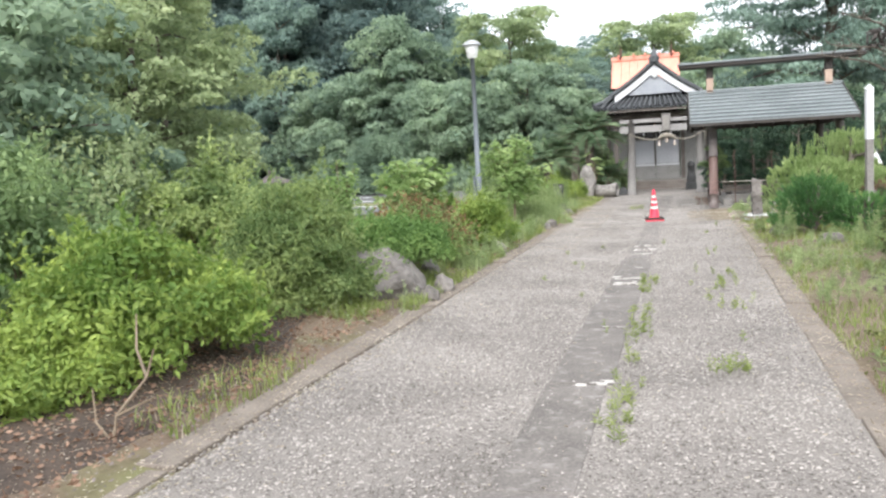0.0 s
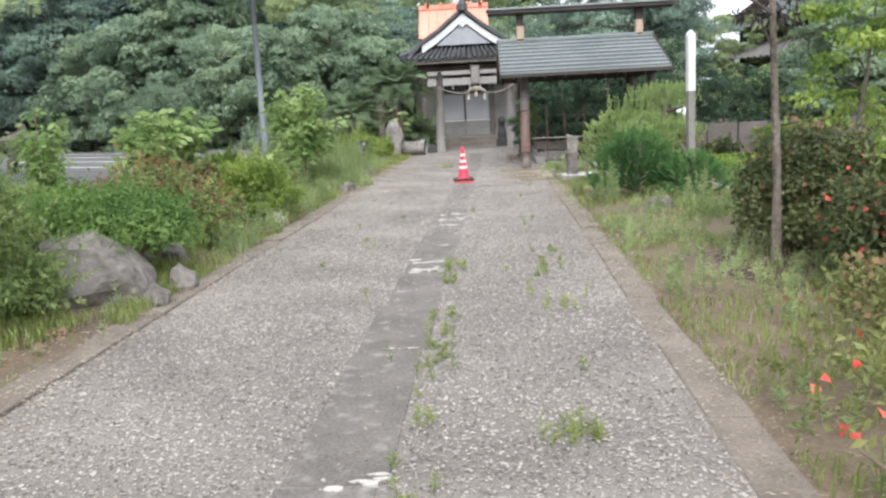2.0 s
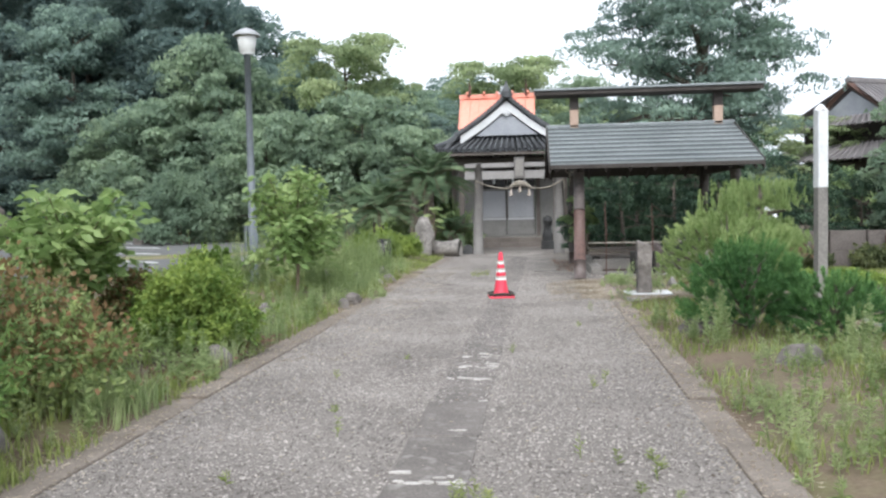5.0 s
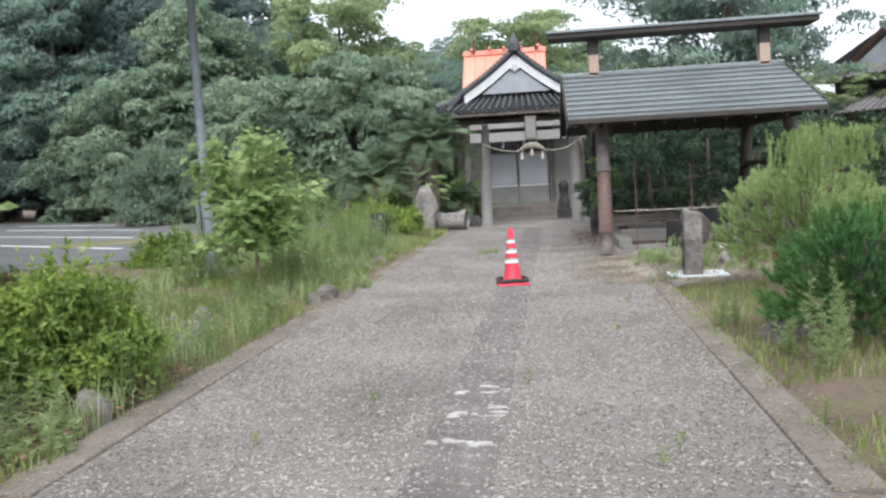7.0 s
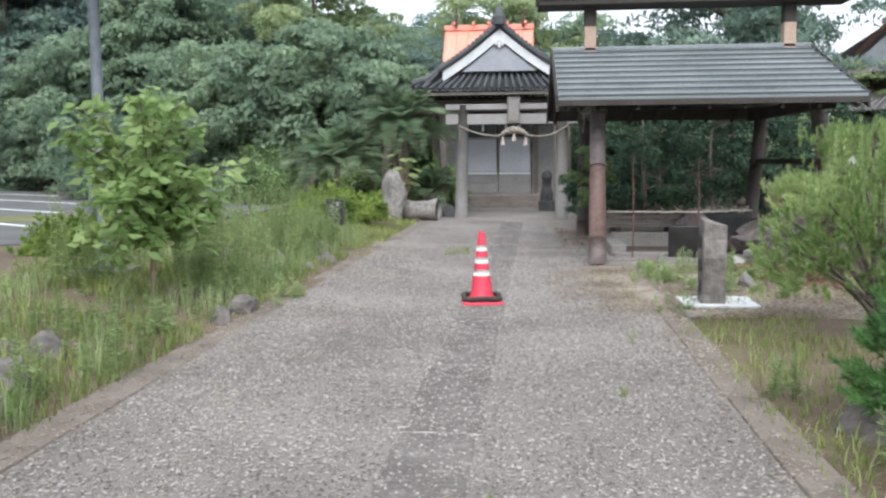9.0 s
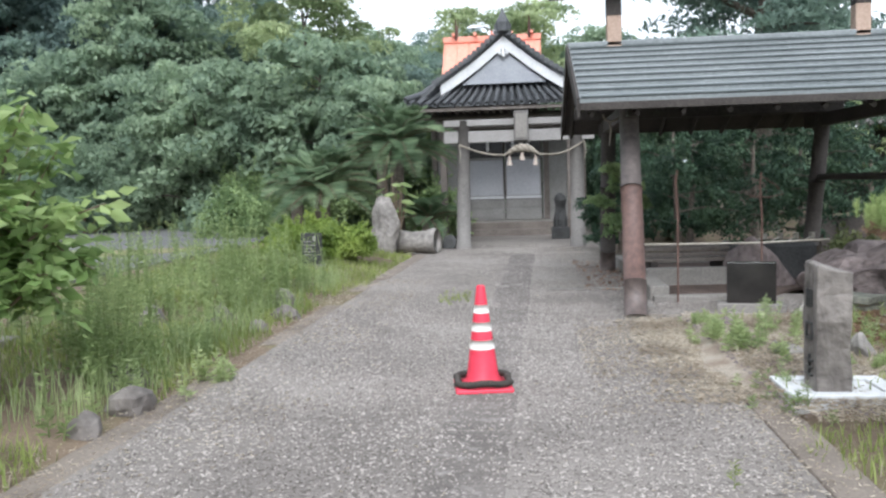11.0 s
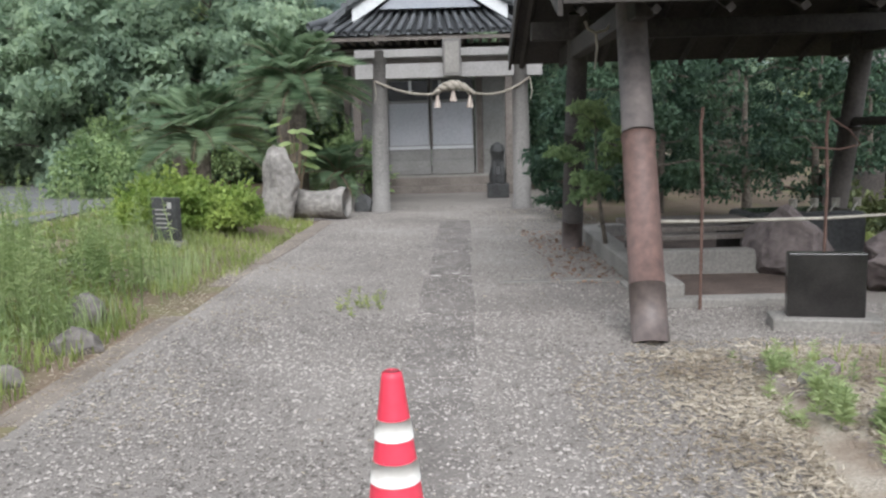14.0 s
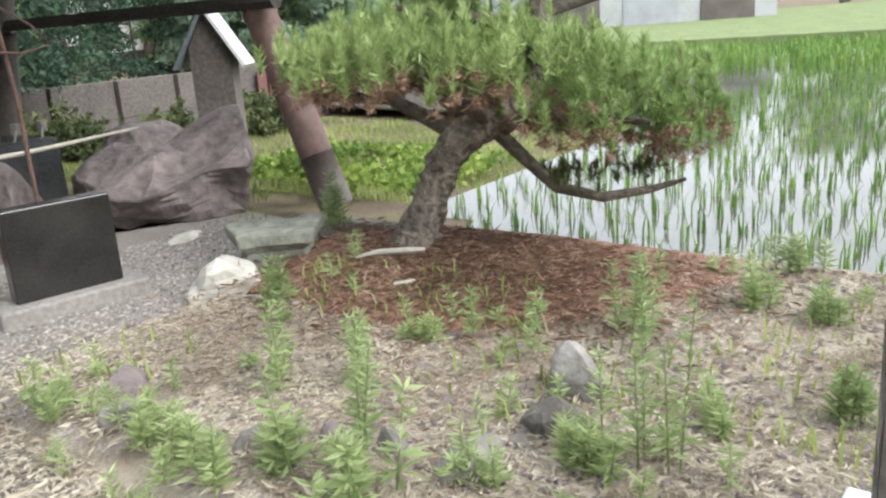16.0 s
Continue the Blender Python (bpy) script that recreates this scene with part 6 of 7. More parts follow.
roof_plane([(-3.4, 7.2, 4.75), (6.6, 7.2, 4.75), (6.2, 3.5, 6.95), (-2.2, 3.5, 6.95)], M_HTILE, house)
raw("gable_wall", [(-2.15, 1.4, 5.2), (-2.15, 5.6, 5.2), (-2.15, 3.5, 6.5), (-2.0, 1.4, 5.2), (-2.0, 5.6, 5.2), (-2.0, 3.5, 6.5)], [(0, 2, 1), (3, 4, 5), (0, 1, 4, 3), (1, 2, 5, 4), (2, 0, 3, 5)], M_PLASTER, house, "grey plaster gable")
for y1 in (1.0, 6.0):
    part("gable_trim", tubed([(-2.25, y1, 5.05), (-2.3, 3.5, 6.85)], 0.14, 4), M_RUST, house, "rust-red gable board")
part("ridge", boxed(-2.4, 6.3, 3.3, 3.7, 6.9, 7.15, 0.04), M_HTILE, house)

shed = thing("farm_shed", "long pale metal farm shed beyond the paddy", "shed", (34, 30, 0.0), -50)
part("wall", boxed(-9, 9, 0, 5, 0, 2.6), M_ALU, shed)
roof_plane([(-9.4, -0.5, 2.5), (9.4, -0.5, 2.5), (9.4, 2.5, 3.6), (-9.4, 2.5, 3.6)], M_HTILE, shed)
for k in range(5):
    part("shed_door", boxed(-8 + 3.4 * k, -5.6 + 3.4 * k, -0.05, 0.0, 0.0, 2.1, 0.01), M_PLASTER if k % 2 else M_BLOCK, shed)
sheet("levee", [(27, 6), (60, -30), (90, 0), (40, 34), (20, 31), (14, 26), (12, 24.5), (22, 22)], 0.05, M_LEVEE, "grassy levee round the paddy", "ground", up=0.4)

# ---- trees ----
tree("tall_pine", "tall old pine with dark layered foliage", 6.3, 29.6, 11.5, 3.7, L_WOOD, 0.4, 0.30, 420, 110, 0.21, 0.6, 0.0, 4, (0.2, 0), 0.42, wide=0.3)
for k, (x, y, h, s) in enumerate(((3.0, 22.6, 2.9, 1.0), (4.4, 22.9, 3.0, 1.2), (5.6, 23.4, 2.8, 1.1), (2.2, 23.6, 1.7, 0.8), (3.6, 24.4, 3.4, 1.3), (7.2, 25.2, 2.6, 1.3), (8.8, 26.5, 2.2, 1.4), (10.8, 27.5, 1.9, 1.4), (6.6, 27.5, 3.4, 1.5))):
    tree("garden_tree", "dark evergreen garden tree behind the pavilion", x, y, h, s, L_DARK, 0.07, 0.1, 70, 120, 0.085, 0.5, 0.0, 20 + k, (0, 0), 0.8, group="evergreens behind the pavilion", wide=0.45)
tree("garden_tree", "small leafy tree against the rear pavilion post", 1.86, 19.55, 1.6, 0.5, L_GREEN, 0.03, 0.4, 40, 90, 0.07, 0.5, 0.0, 71, (-0.12, 0), 0.7, wide=0.4)
for k, (x, y, h, s) in enumerate(((13.5, 30, 2.0, 1.4), (16, 31.5, 2.1, 1.5), (19, 32.5, 2.2, 1.6), (12.2, 33.5, 2.4, 1.4))):
    tree("garden_tree", "rounded evergreen in front of the farmhouse", x, y, h, s, L_GREEN, 0.09, 0.1, 40, 90, 0.14, 0.5, 0.0, 40 + k, (0, 0), 0.8, group="trees at the farmhouse", wide=0.45)

# woods: a few kinds, repeated with turns and sizes of their own
kinds = [
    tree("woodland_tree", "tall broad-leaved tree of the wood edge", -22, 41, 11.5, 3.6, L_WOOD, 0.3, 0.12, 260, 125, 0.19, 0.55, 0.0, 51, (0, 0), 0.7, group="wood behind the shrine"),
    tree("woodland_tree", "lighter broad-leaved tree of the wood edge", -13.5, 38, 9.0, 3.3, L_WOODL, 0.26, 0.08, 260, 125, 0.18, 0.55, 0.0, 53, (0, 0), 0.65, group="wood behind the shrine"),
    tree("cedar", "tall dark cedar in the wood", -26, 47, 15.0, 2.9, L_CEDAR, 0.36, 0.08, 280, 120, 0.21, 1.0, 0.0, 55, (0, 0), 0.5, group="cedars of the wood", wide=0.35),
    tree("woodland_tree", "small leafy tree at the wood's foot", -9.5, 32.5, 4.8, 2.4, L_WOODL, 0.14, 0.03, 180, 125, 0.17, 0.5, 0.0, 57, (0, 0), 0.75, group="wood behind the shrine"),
    tree("woodland_tree", "deep green wood tree with shade put into its leaf colour", -16.5, 45, 11.5, 3.4, L_WOODD, 0.3, 0.15, 260, 125, 0.19, 0.55, 0.0, 59, (0, 0), 0.6, group="wood behind the shrine"),
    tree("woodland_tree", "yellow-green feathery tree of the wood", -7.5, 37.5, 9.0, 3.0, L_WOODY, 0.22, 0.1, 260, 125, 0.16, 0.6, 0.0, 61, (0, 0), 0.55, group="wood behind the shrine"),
]
spots = []
r = random.Random(5)
for k in range(5, 13):  # front row, low
    spots.append((3, -31 + 2.3 * k + r.uniform(-0.5, 0.5), 44 - 1.0 * k + r.uniform(-0.8, 0.8), r.uniform(0.8, 1.25)))
for k in range(12):
    spots.append((k % 2, -34 + 3.1 * k + r.uniform(-0.8, 0.8), 49 - 1.15 * k + r.uniform(-1, 1), r.uniform(0.85, 1.1) * (1.05 if k < 7 else 0.85)))
for k in range(11):
    spots.append((2 if k < 8 and k % 3 != 1 else 0, -38 + 3.4 * k + r.uniform(-1, 1), 55 - 1.0 * k + r.uniform(-1, 1), r.uniform(0.9, 1.15) * (1.05 if k < 8 else 0.8)))
for k in range(9):  # behind the hall and the pavilion
    spots.append(((1, 0, 1)[k % 3], -4 + 3.6 * k + r.uniform(-0.7, 0.7), 44 + 0.5 * k + r.uniform(-1, 2), r.uniform(0.72, 0.95)))
for k in range(4):
    spots.append((3, 0.5 + 2.6 * k, 36.5 + r.uniform(-1, 1.5), r.uniform(0.75, 1.05)))
# the near wood west of the garden
for kind, x, y, s in ((1, -14, 14, 0.7), (0, -20, 12, 0.85), (3, -12.5, 9.5, 0.75), (1, -17.5, 6.5, 0.85), (0, -15, 1.0, 0.9), (3, -10.5, -1.0, 0.9), (2, -24, 20, 0.85), (0, -27, 24, 0.9), (1, -30, 30, 0.95), (2, -31, 36, 0.9), (3, -11, 3.5, 0.8), (1, -12, -6, 0.9), (2, -19, 0, 0.9), (0, -22, 7, 0.9), (1, -9.2, 8.3, 0.66), (1, -11.2, 12.2, 0.7), (1, -10.6, 4.8, 0.72), (3, -8.0, 3.2, 0.8), (1, -9.0, -2.2, 0.75), (3, 12.8, 26, 0.9), (1, 14.8, 27.2, 0.5), (1, 17.5, 28.8, 0.55), (3, 20.5, 30, 1.0), (1, 24, 31, 0.5)):
    spots.append((kind, x, y, s))
full = (11.5, 9.0, 15.0, 4.8, 11.5, 9.0)
turn_of = {0: (0, 4, 0), 1: (1, 5, 1, 4)}


def canopy(x, y):
    """Height of the wood's skyline, falling from west to east."""
    k = y / 43
    x = x / k
    return k * np.interp(x, (-27, -14, -10.5, -8, -5, 3, 12), (16.5, 12.2, 9.8, 8.2, 8.0, 7.6, 7.0))


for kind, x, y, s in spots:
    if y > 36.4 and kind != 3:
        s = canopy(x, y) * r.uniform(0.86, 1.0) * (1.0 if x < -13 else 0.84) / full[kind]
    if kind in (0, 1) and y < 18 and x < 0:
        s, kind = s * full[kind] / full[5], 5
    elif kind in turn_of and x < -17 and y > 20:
        # far west trees take the darker leaf in place of deep shade
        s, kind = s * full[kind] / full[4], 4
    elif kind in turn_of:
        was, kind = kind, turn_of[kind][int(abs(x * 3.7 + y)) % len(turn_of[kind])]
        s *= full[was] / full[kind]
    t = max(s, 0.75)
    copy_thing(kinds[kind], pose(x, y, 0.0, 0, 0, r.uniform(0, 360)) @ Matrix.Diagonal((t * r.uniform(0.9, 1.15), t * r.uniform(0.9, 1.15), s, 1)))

# low copies with the shade-darkened leaf fill the foot of the wood
for k in range(9):
    copy_thing(kinds[4], pose(-38 + 2.9 * k, 49.5 - 1.0 * k, 0.0, 0, 0, 67 * k) @ Matrix.Diagonal((0.85, 0.85, 0.36, 1)))
for k in range(4):
    copy_thing(kinds[4], pose(-33 + 1.2 * k, 25 + 5.5 * k, 0.0, 0, 0, 41 * k) @ Matrix.Diagonal((0.85, 0.85, 0.36, 1)))
# a broad crown above the hall, and trees beyond the paddy
for kind, x, y, sx, sz in ((5, -0.6, 48, 1.25, 1.06), (1, -10.2, 50, 1.2, 1.02), (1, -6.6, 51, 1.3, 0.98), (0, -3.6, 53, 1.1, 0.8), (1, -13.6, 50, 1.2, 1.12), (1, 3.6, 52, 1.2, 0.96), (1, 58, 33, 1.3, 1.0), (5, 63, 25, 1.3, 1.1), (1, 67, 16, 1.4, 1.1)):
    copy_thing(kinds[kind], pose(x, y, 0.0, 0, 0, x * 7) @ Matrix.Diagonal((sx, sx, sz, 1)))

# ---- ground cover ----
def stuff(name, vf, mat, label, cat):
    return tagged(tri_mesh(name, vf[0], vf[1], mat), label, cat, "", "stuff")


# gravel chips
def chips(p, size):
    n = len(p)
    oct_ = np.array([(1, 0, 0), (0, 1, 0), (-1, 0, 0), (0, -1, 0), (0, 0, 0.8), (0, 0, -0.8)], float)
    fc = np.array([(0, 1, 4), (1, 2, 4), (2, 3, 4), (3, 0, 4), (1, 0, 5), (2, 1, 5), (3, 2, 5), (0, 3, 5)])
    s = size.reshape(-1, 1, 1) * rng.uniform(0.45, 1.0, (n, 1, 3))
    a = rng.uniform(0, math.tau, n)
    v = oct_[None] * s + rng.normal(size=(n, 6, 3)) * size.reshape(-1, 1, 1) * 0.18
    v = np.stack([v[:, :, 0] * np.cos(a)[:, None] - v[:, :, 1] * np.sin(a)[:, None], v[:, :, 0] * np.sin(a)[:, None] + v[:, :, 1] * np.cos(a)[:, None], v[:, :, 2] * 0.7], 2)
    v = v + p[:, None]
    return v.reshape(-1, 3), (np.arange(n)[:, None, None] * 6 + fc[None, :4]).reshape(-1, 3)


def on_path(p):
    lim_w = -1.88 + 0.0145 * np.minimum(p[:, 1], 20)
    lim_e = np.where(p[:, 1] < 13.6, 1.60 + 0.0135 * p[:, 1], np.where(p[:, 1] > 15.9, 4.2, 2.3))
    ok = (p[:, 0] > lim_w) & (p[:, 0] < lim_e)
    strip_ = np.abs(p[:, 0] - 0.02 - 0.0145 * p[:, 1]) < rng.normal(0.17, 0.05, len(p))
    keep_strip = np.interp(p[:, 1], (5.5, 7.0, 11.0, 26.0), (0.09, 0.3, 0.55, 0.65))
    return p[ok & (~strip_ | (rng.random(len(p)) < keep_strip))]


g = np.concatenate([on_path(scatter(175000, -2.0, 2.0, -4.5, 12.0, 0.008)), on_path(scatter(85000, -1.8, 4.2, 12.0, 17.2, 0.008)), on_path(scatter(45000, -1.8, 2.4, 17, 26, 0.008))])
stuff("gravel", chips(g, 0.0055 + 0.0105 * rng.random(len(g)) ** 1.5), M_STONE, "loose pale grey gravel chips", "gravel")
# dry leaves and clippings
d = np.concatenate([scatter(2600, -2.0, -0.9, -2, 20, 0.02, 0.5, 3), scatter(6000, 1.4, 2.6, 13.2, 16.2, 0.03), scatter(16000, 2.0, 4.3, 12.3, 14.4, 0.085), scatter(9000, 2.0, 3.0, 14.4, 15.8, 0.085), scatter(700, -2.9, -1.9, -3, 3, 0.07), scatter(1500, 1.0, 2.2, 18.5, 25, 0.02), scatter(900, -1.6, 1.6, -3, 22, 0.02), np.stack([rng.normal(-1.86, 0.16, 6000), rng.uniform(-3, 22, 6000), np.full(6000, 0.03)], 1), np.stack([rng.normal(1.76, 0.14, 4000), rng.uniform(-2, 13.6, 4000), np.full(4000, 0.03)], 1), scatter(900, -1.7, 1.6, -3, 15, 0.02), scatter(2200, 0.9, 2.6, 12.6, 16, 0.025), scatter(4500, 0.9, 2.4, 13.3, 15.6, 0.02, 0.45, 41), scatter(4000, -1.95, -0.9, 8, 20, 0.02, 0.5, 42), scatter(1500, 2.3, 4.2, 2.3, 5.2, 0.095), scatter(1800, -3.4, -2.15, -3.0, 2.6, 0.09)])
d[:, 2] = np.maximum(d[:, 2], np.array([land(a, b) + 0.025 for a, b in d[:, :2]]))
w = rng.normal(size=(len(d), 3)) * [1, 1, 0.12]
d2 = np.concatenate([np.stack([rng.normal(1.75, 0.22, 3800), rng.uniform(12.9, 16.0, 3800), np.full(3800, 0.03)], 1), scatter(1500, 1.9, 2.9, 12.4, 14.2, 0.09)])
d2[:, 2] = np.where(d2[:, 0] > 1.95, 0.085, 0.025)
stuff("straw_clippings", leaf_arrays(d2, rng.normal(size=(len(d2), 3)) * [1, 1, 0.15], rng.uniform(0.025, 0.065, len(d2)), 0.22), L_STRAW, "coarse pale clippings along the garden edge", "litter")
stuff("dry_litter", leaf_arrays(d, w, rng.uniform(0.012, 0.04, len(d)), 0.2), L_STRAW, "pale dry leaves and clippings", "litter")


lf = np.concatenate([scatter(3600, -3.6, -2.12, -4.0, 2.4, 0.1), scatter(900, -2.6, -2.0, 6.8, 9.2, 0.09), scatter(1200, 1.2, 2.6, 18.2, 22.0, 0.02)])
lf[:, 2] = np.maximum(lf[:, 2], np.array([land(a, b) + 0.03 for a, b in lf[:, :2]]))
stuff("leaf_litter", leaf_arrays(lf, rng.normal(size=(len(lf), 3)) * [1, 1, 0.25], rng.uniform(0.02, 0.055, len(lf)), 0.5), L_DRY, "brown fallen leaves below the bushes", "litter")


def lift(p):
    p[:, 2] = np.array([max(land(a, b), 0.075 if 2.0 < a < 4.3 and 12.6 < b < 15.7 else -9) for a, b in p[:, :2]])
    return p


def clumps_of(spots_, per, spread):
    p = np.repeat(np.array(spots_, float), per, 0)
    return np.column_stack([p + rng.normal(size=p.shape) * spread, np.zeros(len(p))])


# tall weeds of the west verge
w1 = lift(np.concatenate([scatter(260, -4.6, -2.0, 9.6, 19.3, 0, 0.5, 1), scatter(150, -4.0, -2.2, 12.8, 18.6, 0, 0.45, 2), clumps_of(((-2.9, 14.2), (-3.3, 15.6), (-2.6, 16.6), (-3.1, 17.6), (-2.5, 13.4), (-3.6, 13.0), (-2.7, 18.3)), 34, 0.22), scatter(120, -2.8, -2.05, 5.5, 11, 0, 0.4, 4), scatter(60, -6.5, -4.3, 17, 22, 0, 0.4, 9)]))
stuff("tall_weeds", stalks(w1, rng.uniform(0.25, 0.85, len(w1)) * np.where(w1[:, 1] > 12.5, 1.1, 0.6), 46, 0.075, 0.2), L_WEED, "tall narrow-leaved green weeds", "weeds")
w2 = lift(np.concatenate([scatter(240, 1.9, 4.2, -2, 9, 0, 0.45, 11), scatter(60, 2.9, 3.6, 5.9, 8.2, 0, 0.4, 15)]))
stuff("verge_weeds", stalks(w2, rng.uniform(0.08, 0.28, len(w2)), 26, 0.07, 0.2), L_WEED, "young green weeds on bare soil", "weeds")
def clump_places(spots_, per, spread):
    p = np.repeat(np.array(spots_, float), per, 0)
    p[:, :2] += rng.normal(size=(len(p), 2)) * spread
    return lift(np.column_stack([p[:, :2], np.zeros(len(p))]))


for x, y, h, count in ((2.29, 8.45, 0.66, 7), (2.4, 8.6, 0.5, 5), (3.5, 8.2, 0.55, 7), (3.2, 7.7, 0.4, 6), (2.2, 9.0, 0.3, 4), (2.1, 10.2, 0.3, 5), (2.46, 14.89, 0.34, 3), (2.23, 14.31, 0.40, 3), (2.58, 14.64, 0.30, 3), (2.51, 13.66, 0.50, 5), (3.35, 14.08, 0.30, 5), (4.02, 16.12, 0.36, 6), (1.97, 15.39, 0.10, 4), (2.02, 14.89, 0.16, 4), (1.97, 14.6, 0.20, 4), (3.02, 14.26, 0.36, 1), (3.0, 14.5, 0.30, 1), (2.97, 14.68, 0.12, 3), (2.5, 13.82, 0.14, 5), (3.0, 13.33, 0.18, 4), (3.01, 15.48, 0.22, 4), (2.29, 13.99, 0.12, 3), (2.43, 13.8, 0.16, 4), (1.98, 14.75, 0.15, 4), (2.12, 14.5, 0.18, 4), (2.85, 13.62, 0.12, 3), (3.8, 13.75, 0.2, 5), (4.2, 13.75, 0.2, 5), (3.7, 13.5, 0.16, 4)):
    p = clump_places([(0, 0)], count, 0.035 if h < 0.25 else 0.05)
    p[:, 2] = 0.0
    v, f = stalks(p, h * rng.uniform(0.6, 1.0, count), 80, 0.06, 0.17, 0.004, 0.1)
    wd = thing("weed_plant", "feathery pale green weed on dry ground" if h > 0.25 else "low tuft of pale green weed", "weed", (x, y, max(land(x, y), 0.07 if y > 12.4 else -1)), 0, "weeds of the east verge")
    cut = 6 * count
    for k in range(0, cut, 6):
        tri_mesh("stalk", v[k:k + 6], f[k:k + 6] - k, L_WEED, wd)
    tri_mesh("leaves", v[cut:], f[cut:] - cut, L_FEATHER, wd)
w5 = clump_places([(-2.05, 7.35), (-2.15, 7.1), (-2.3, 11.6), (-2.05, 13.0), (-2.2, 14.3), (-1.75, 13.6), (2.0, 14.2)], 8, 0.1)
stuff("weed_clump", stalks(w5, rng.uniform(0.1, 0.32, len(w5)), 50, 0.075, 0.24, 0.005), L_FEATHER, "low pale green weed clumps by the kerb", "weeds")
w6 = lift(np.concatenate([scatter(420, 1.95, 3.3, -1.5, 8.5, 0, 0.5, 51), scatter(70, -2.5, -2.0, 1, 9, 0, 0.5, 52), scatter(70, 1.95, 4.2, 12.9, 15.6, 0, 0.5, 53), scatter(60, 1.8, 2.3, 12.2, 16.0, 0, 0.5, 54)]))
stuff("low_weeds", stalks(w6, rng.uniform(0.07, 0.27, len(w6)) * np.where(w6[:, 1] > 12, 0.6, 1.0), 40, 0.055, 0.17, 0.004, 0.1), L_FEATHER, "low feathery yellow-green weeds on the verge", "weeds")
# weeds growing through the path joints
w4 = np.concatenate([np.stack([rng.normal(0.33, 0.05, 60), rng.choice([-0.9, -0.4, 0.6, 1.4, 1.9, 2.3, 3.9, 4.3], 60) + rng.normal(size=60) * 0.18, np.zeros(60)], 1), np.stack([rng.normal(1.1, 0.15, 24), rng.choice([4.2, 5.0, 2.8], 24) + rng.normal(size=24) * 0.25, np.zeros(24)], 1), scatter(16, -1.2, 1.5, 0, 12), np.stack([rng.normal(-0.35, 0.12, 14), rng.normal(17.5, 0.15, 14), np.zeros(14)], 1), np.stack([rng.normal(1.02, 0.08, 12), rng.normal(0.35, 0.1, 12), np.zeros(12)], 1)])
stuff("path_weeds", stalks(w4, rng.uniform(0.05, 0.15, len(w4)), 26, 0.05, 0.14, 0.003, -0.2), L_GRASS, "small weeds in the path joints", "weeds")
# grass
gr = lift(np.concatenate([scatter(52000, -5.0, -1.95, 4.5, 24, 0, 0.44, 21), scatter(9000, -3.0, -1.98, 1.9, 5.5, 0, 0.42, 22), scatter(1500, -2.5, -2.1, -4, 1.9, 0, 0.6, 22), scatter(20000, 1.85, 4.3, -3, 12.4, 0, 0.4, 23), scatter(1500, 1.95, 4.2, 12.9, 16.0, 0, 0.6, 24), scatter(26000, 4.2, 10.5, 16.6, 22.8, 0, 0.3, 25), scatter(5000, -2.9, -1.75, 19, 25, 0, 0.35, 26)]))
k = rng.random(len(gr)) < np.where(gr[:, 0] > 0, 0.9, 0.8)
stuff("grass", blades(gr[k], rng.uniform(0.04, 0.16, k.sum()) * np.where(gr[k][:, 0] < 0, 1.05, 0.72), 0.005, 0.75), L_GRASS, "thin green verge grass", "grass")
stuff("dry_grass", blades(gr[~k], rng.uniform(0.03, 0.10, (~k).sum()), 0.004, 1.1), L_STRAW, "dry straw-coloured grass", "grass")
tg = lift(np.concatenate([scatter(9000, -4.2, -2.05, 9.5, 20.5, 0, 0.66, 61), scatter(2500, -2.6, -2.0, 5, 9.5, 0, 0.5, 62)]))
stuff("tall_grass", blades(tg, rng.uniform(0.14, 0.36, len(tg)), 0.004, 0.6), L_FEATHER, "tall pale green grass among the weeds", "grass")
# clover-like green patch behind the boulder
cl = lift(scatter(9000, 4.85, 7.6, 17.0, 19.6, 0, 0.35, 33)) + [0, 0, 1] * rng.uniform(0.0, 0.14, (1, 1))
cl[:, 2] += rng.uniform(0, 0.13, len(cl))
stuff("green_patch", leaf_arrays(cl, rng.normal(size=(len(cl), 3)) + [0, 0, 0.6], 0.07, 0.7), L_BRIGHT, "bright green low leafy patch", "plants")
# rice in rows
rx, ry = np.meshgrid(np.arange(4.65, 17, 0.30), np.arange(0.5, 16.4, 0.22))
rp = np.stack([rx.ravel() + rng.normal(size=rx.size) * 0.02, ry.ravel() + rng.normal(size=rx.size) * 0.02, np.full(rx.size, -0.19)], 1)
rp = np.repeat(rp, 8, 0) + rng.normal(size=(len(rp) * 8, 3)) * [0.018, 0.018, 0]
stuff("rice_seedlings", blades(rp, rng.uniform(0.10, 0.24, len(rp)), 0.006, 0.4), L_RICE, "young green rice seedlings in rows", "rice")
rp = scatter(22000, 16, 34, -2, 26, -0.19)
stuff("far_rice", blades(rp, rng.uniform(0.2, 0.3, len(rp)), 0.02, 0.4), L_RICE, "young rice further off", "rice")

# weathered crumbs on the dry ground
cr = np.concatenate([scatter(5000, 1.9, 4.3, 12.4, 15.6, 0.08), scatter(1500, -3.2, -2.0, -3, 3, 0.06)])
stuff("soil_crumbs", chips(cr, rng.uniform(0.006, 0.022, len(cr))), M_ROCKB, "small brown stones and soil crumbs", "gravel")

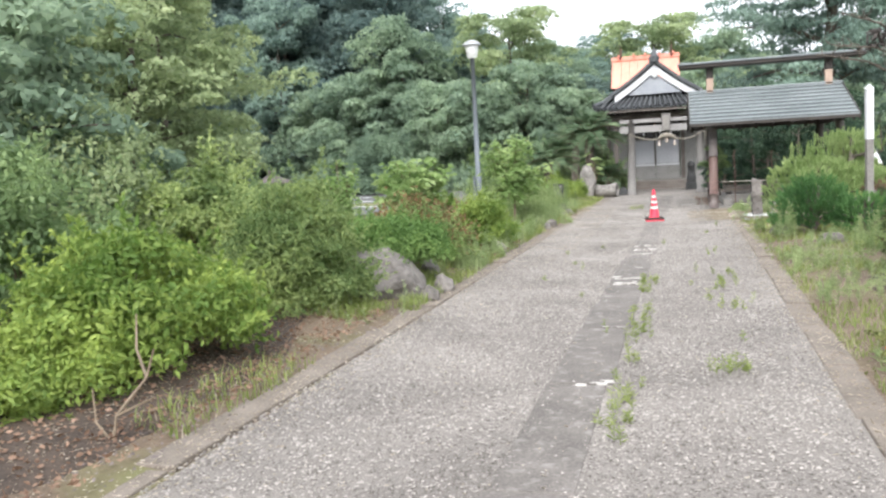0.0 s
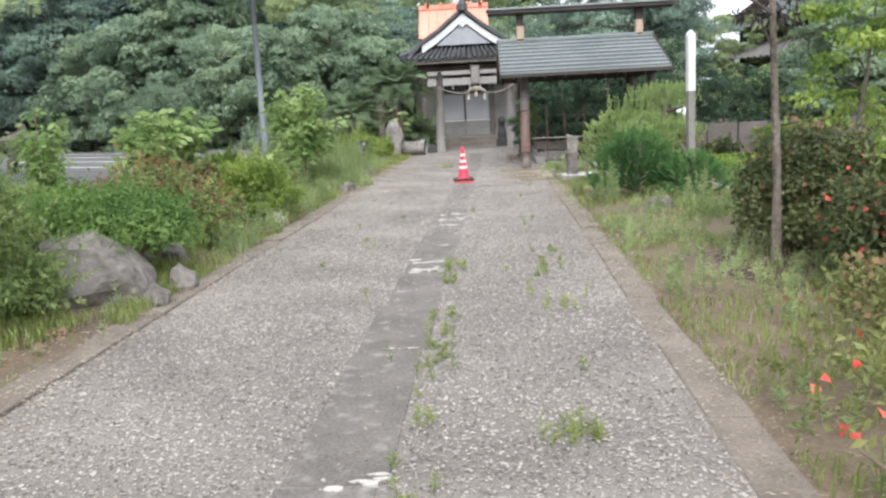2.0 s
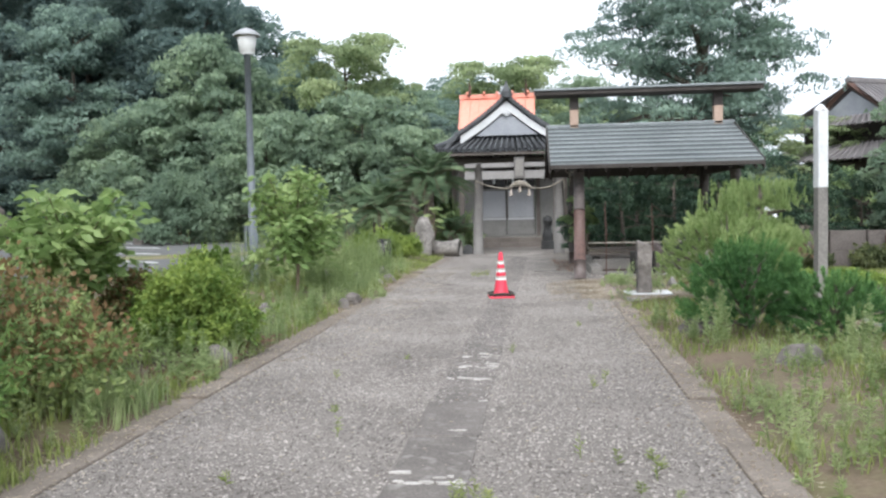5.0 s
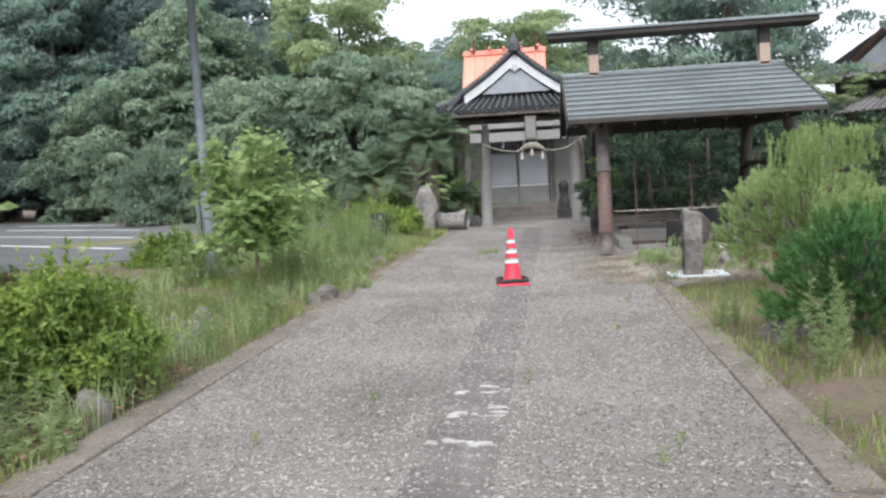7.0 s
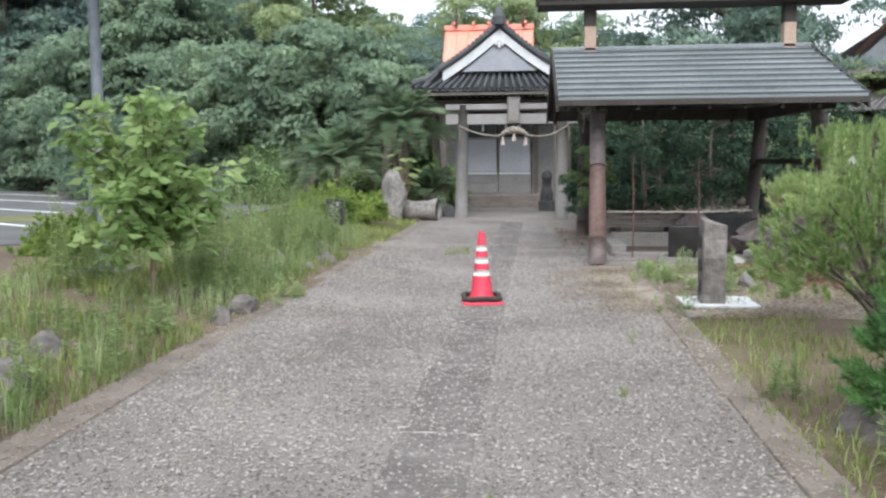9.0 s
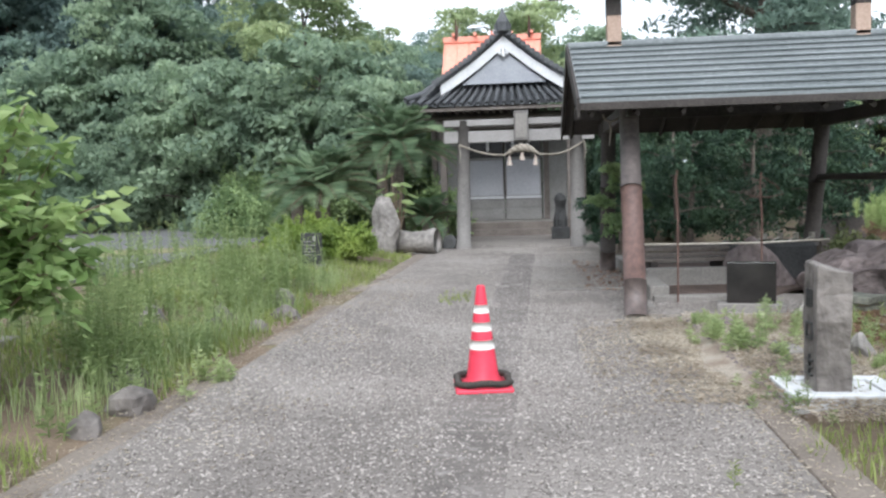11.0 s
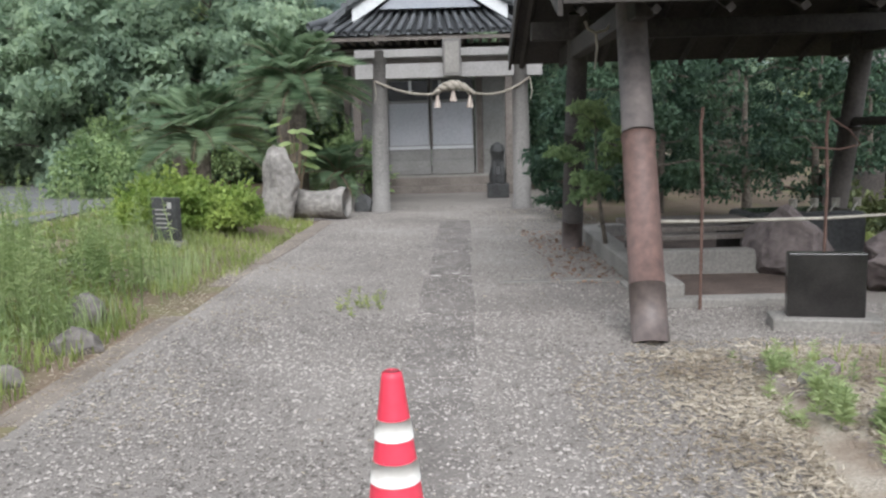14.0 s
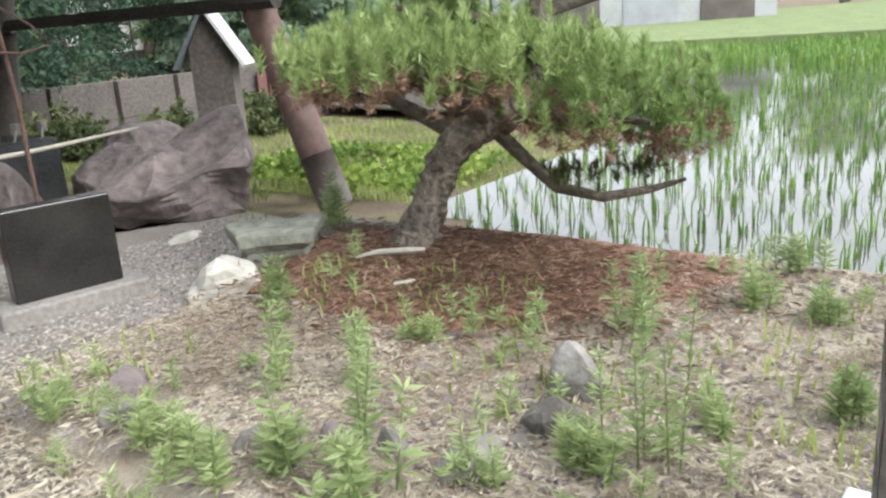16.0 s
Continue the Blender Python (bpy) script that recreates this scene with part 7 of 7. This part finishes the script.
# ---- beside the parking lot: a snow-viewing lantern ----
lan = thing("stone_lantern", "grey stone snow-viewing lantern with a wide roof and curved legs", "stone lantern", (-12.45, 20.1, 0.2), 20)
for k in range(4):
    a = math.pi / 4 + k * math.pi / 2
    u = Vector((math.cos(a), math.sin(a), 0))
    part("leg", tubed([u * 0.2 + Vector((0, 0, 0.52)), u * 0.38 + Vector((0, 0, 0.5)), u * 0.5 + Vector((0, 0, 0.36)), u * 0.52 + Vector((0, 0, 0.12)), u * 0.56 + Vector((0, 0, -0.03))], [0.1, 0.1, 0.09, 0.08, 0.09], 8), M_BLOCK, lan, "curved stone leg", True)
part("platform", tubed([(0, 0, 0.46), (0, 0, 0.5), (0, 0, 0.58), (0, 0, 0.62)], [0.34, 0.46, 0.46, 0.36], 6), M_BLOCK, lan)
fb = part("fire_box", tubed([(0, 0, 0.62), (0, 0, 0.66), (0, 0, 0.94)], [0.27, 0.29, 0.27], 6), M_BLOCK, lan)
for k in range(3):
    a = math.pi / 6 + k * math.tau / 3
    bm = boxed(-0.012, 0.012, -0.09, 0.09, 0.72, 0.88, 0.006)
    bmesh.ops.transform(bm, matrix=Matrix.Rotation(a, 4, "Z") @ Matrix.Translation((0.252, 0, 0)), verts=bm.verts)
    part("opening", bm, M_DARK, fb, "dark window opening")
part("roof", tubed([(0, 0, 0.93), (0, 0, 0.96), (0, 0, 1.02), (0, 0, 1.14), (0, 0, 1.24)], [0.62, 0.75, 0.7, 0.34, 0.12], 6), M_BLOCK, lan, "wide six-sided stone roof")
part("finial", tubed([(0, 0, 1.22), (0, 0, 1.3), (0, 0, 1.38), (0, 0, 1.48)], [0.1, 0.13, 0.1, 0.02], 10), M_BLOCK, lan, "", True)
# a grass strip across the lot and a round bush at its far side
sheet("grass_strip", [(-9.9, 20.3), (-6.0, 23.0), (-5.8, 24.2), (-8.4, 23.6), (-11.4, 21.9)], 0.244, M_GRASSBED, "thin yellowish grass strip in the parking lot", "ground", up=0.03)
shrub("round_bush", "large rounded dark green bush beside the parking lot", -12.6, 31.2, 1.9, 1.8, 3.1, 0.1, L_WOODL, 120, 150, 0.2, 0.03, wide=0.5, gap=0.15)
rock("grey stone at the foot of the wood", -14.2, 31.5, 0.55, 0.4, 0.6, 66, M_ROCK, 0.2, 20, 3)
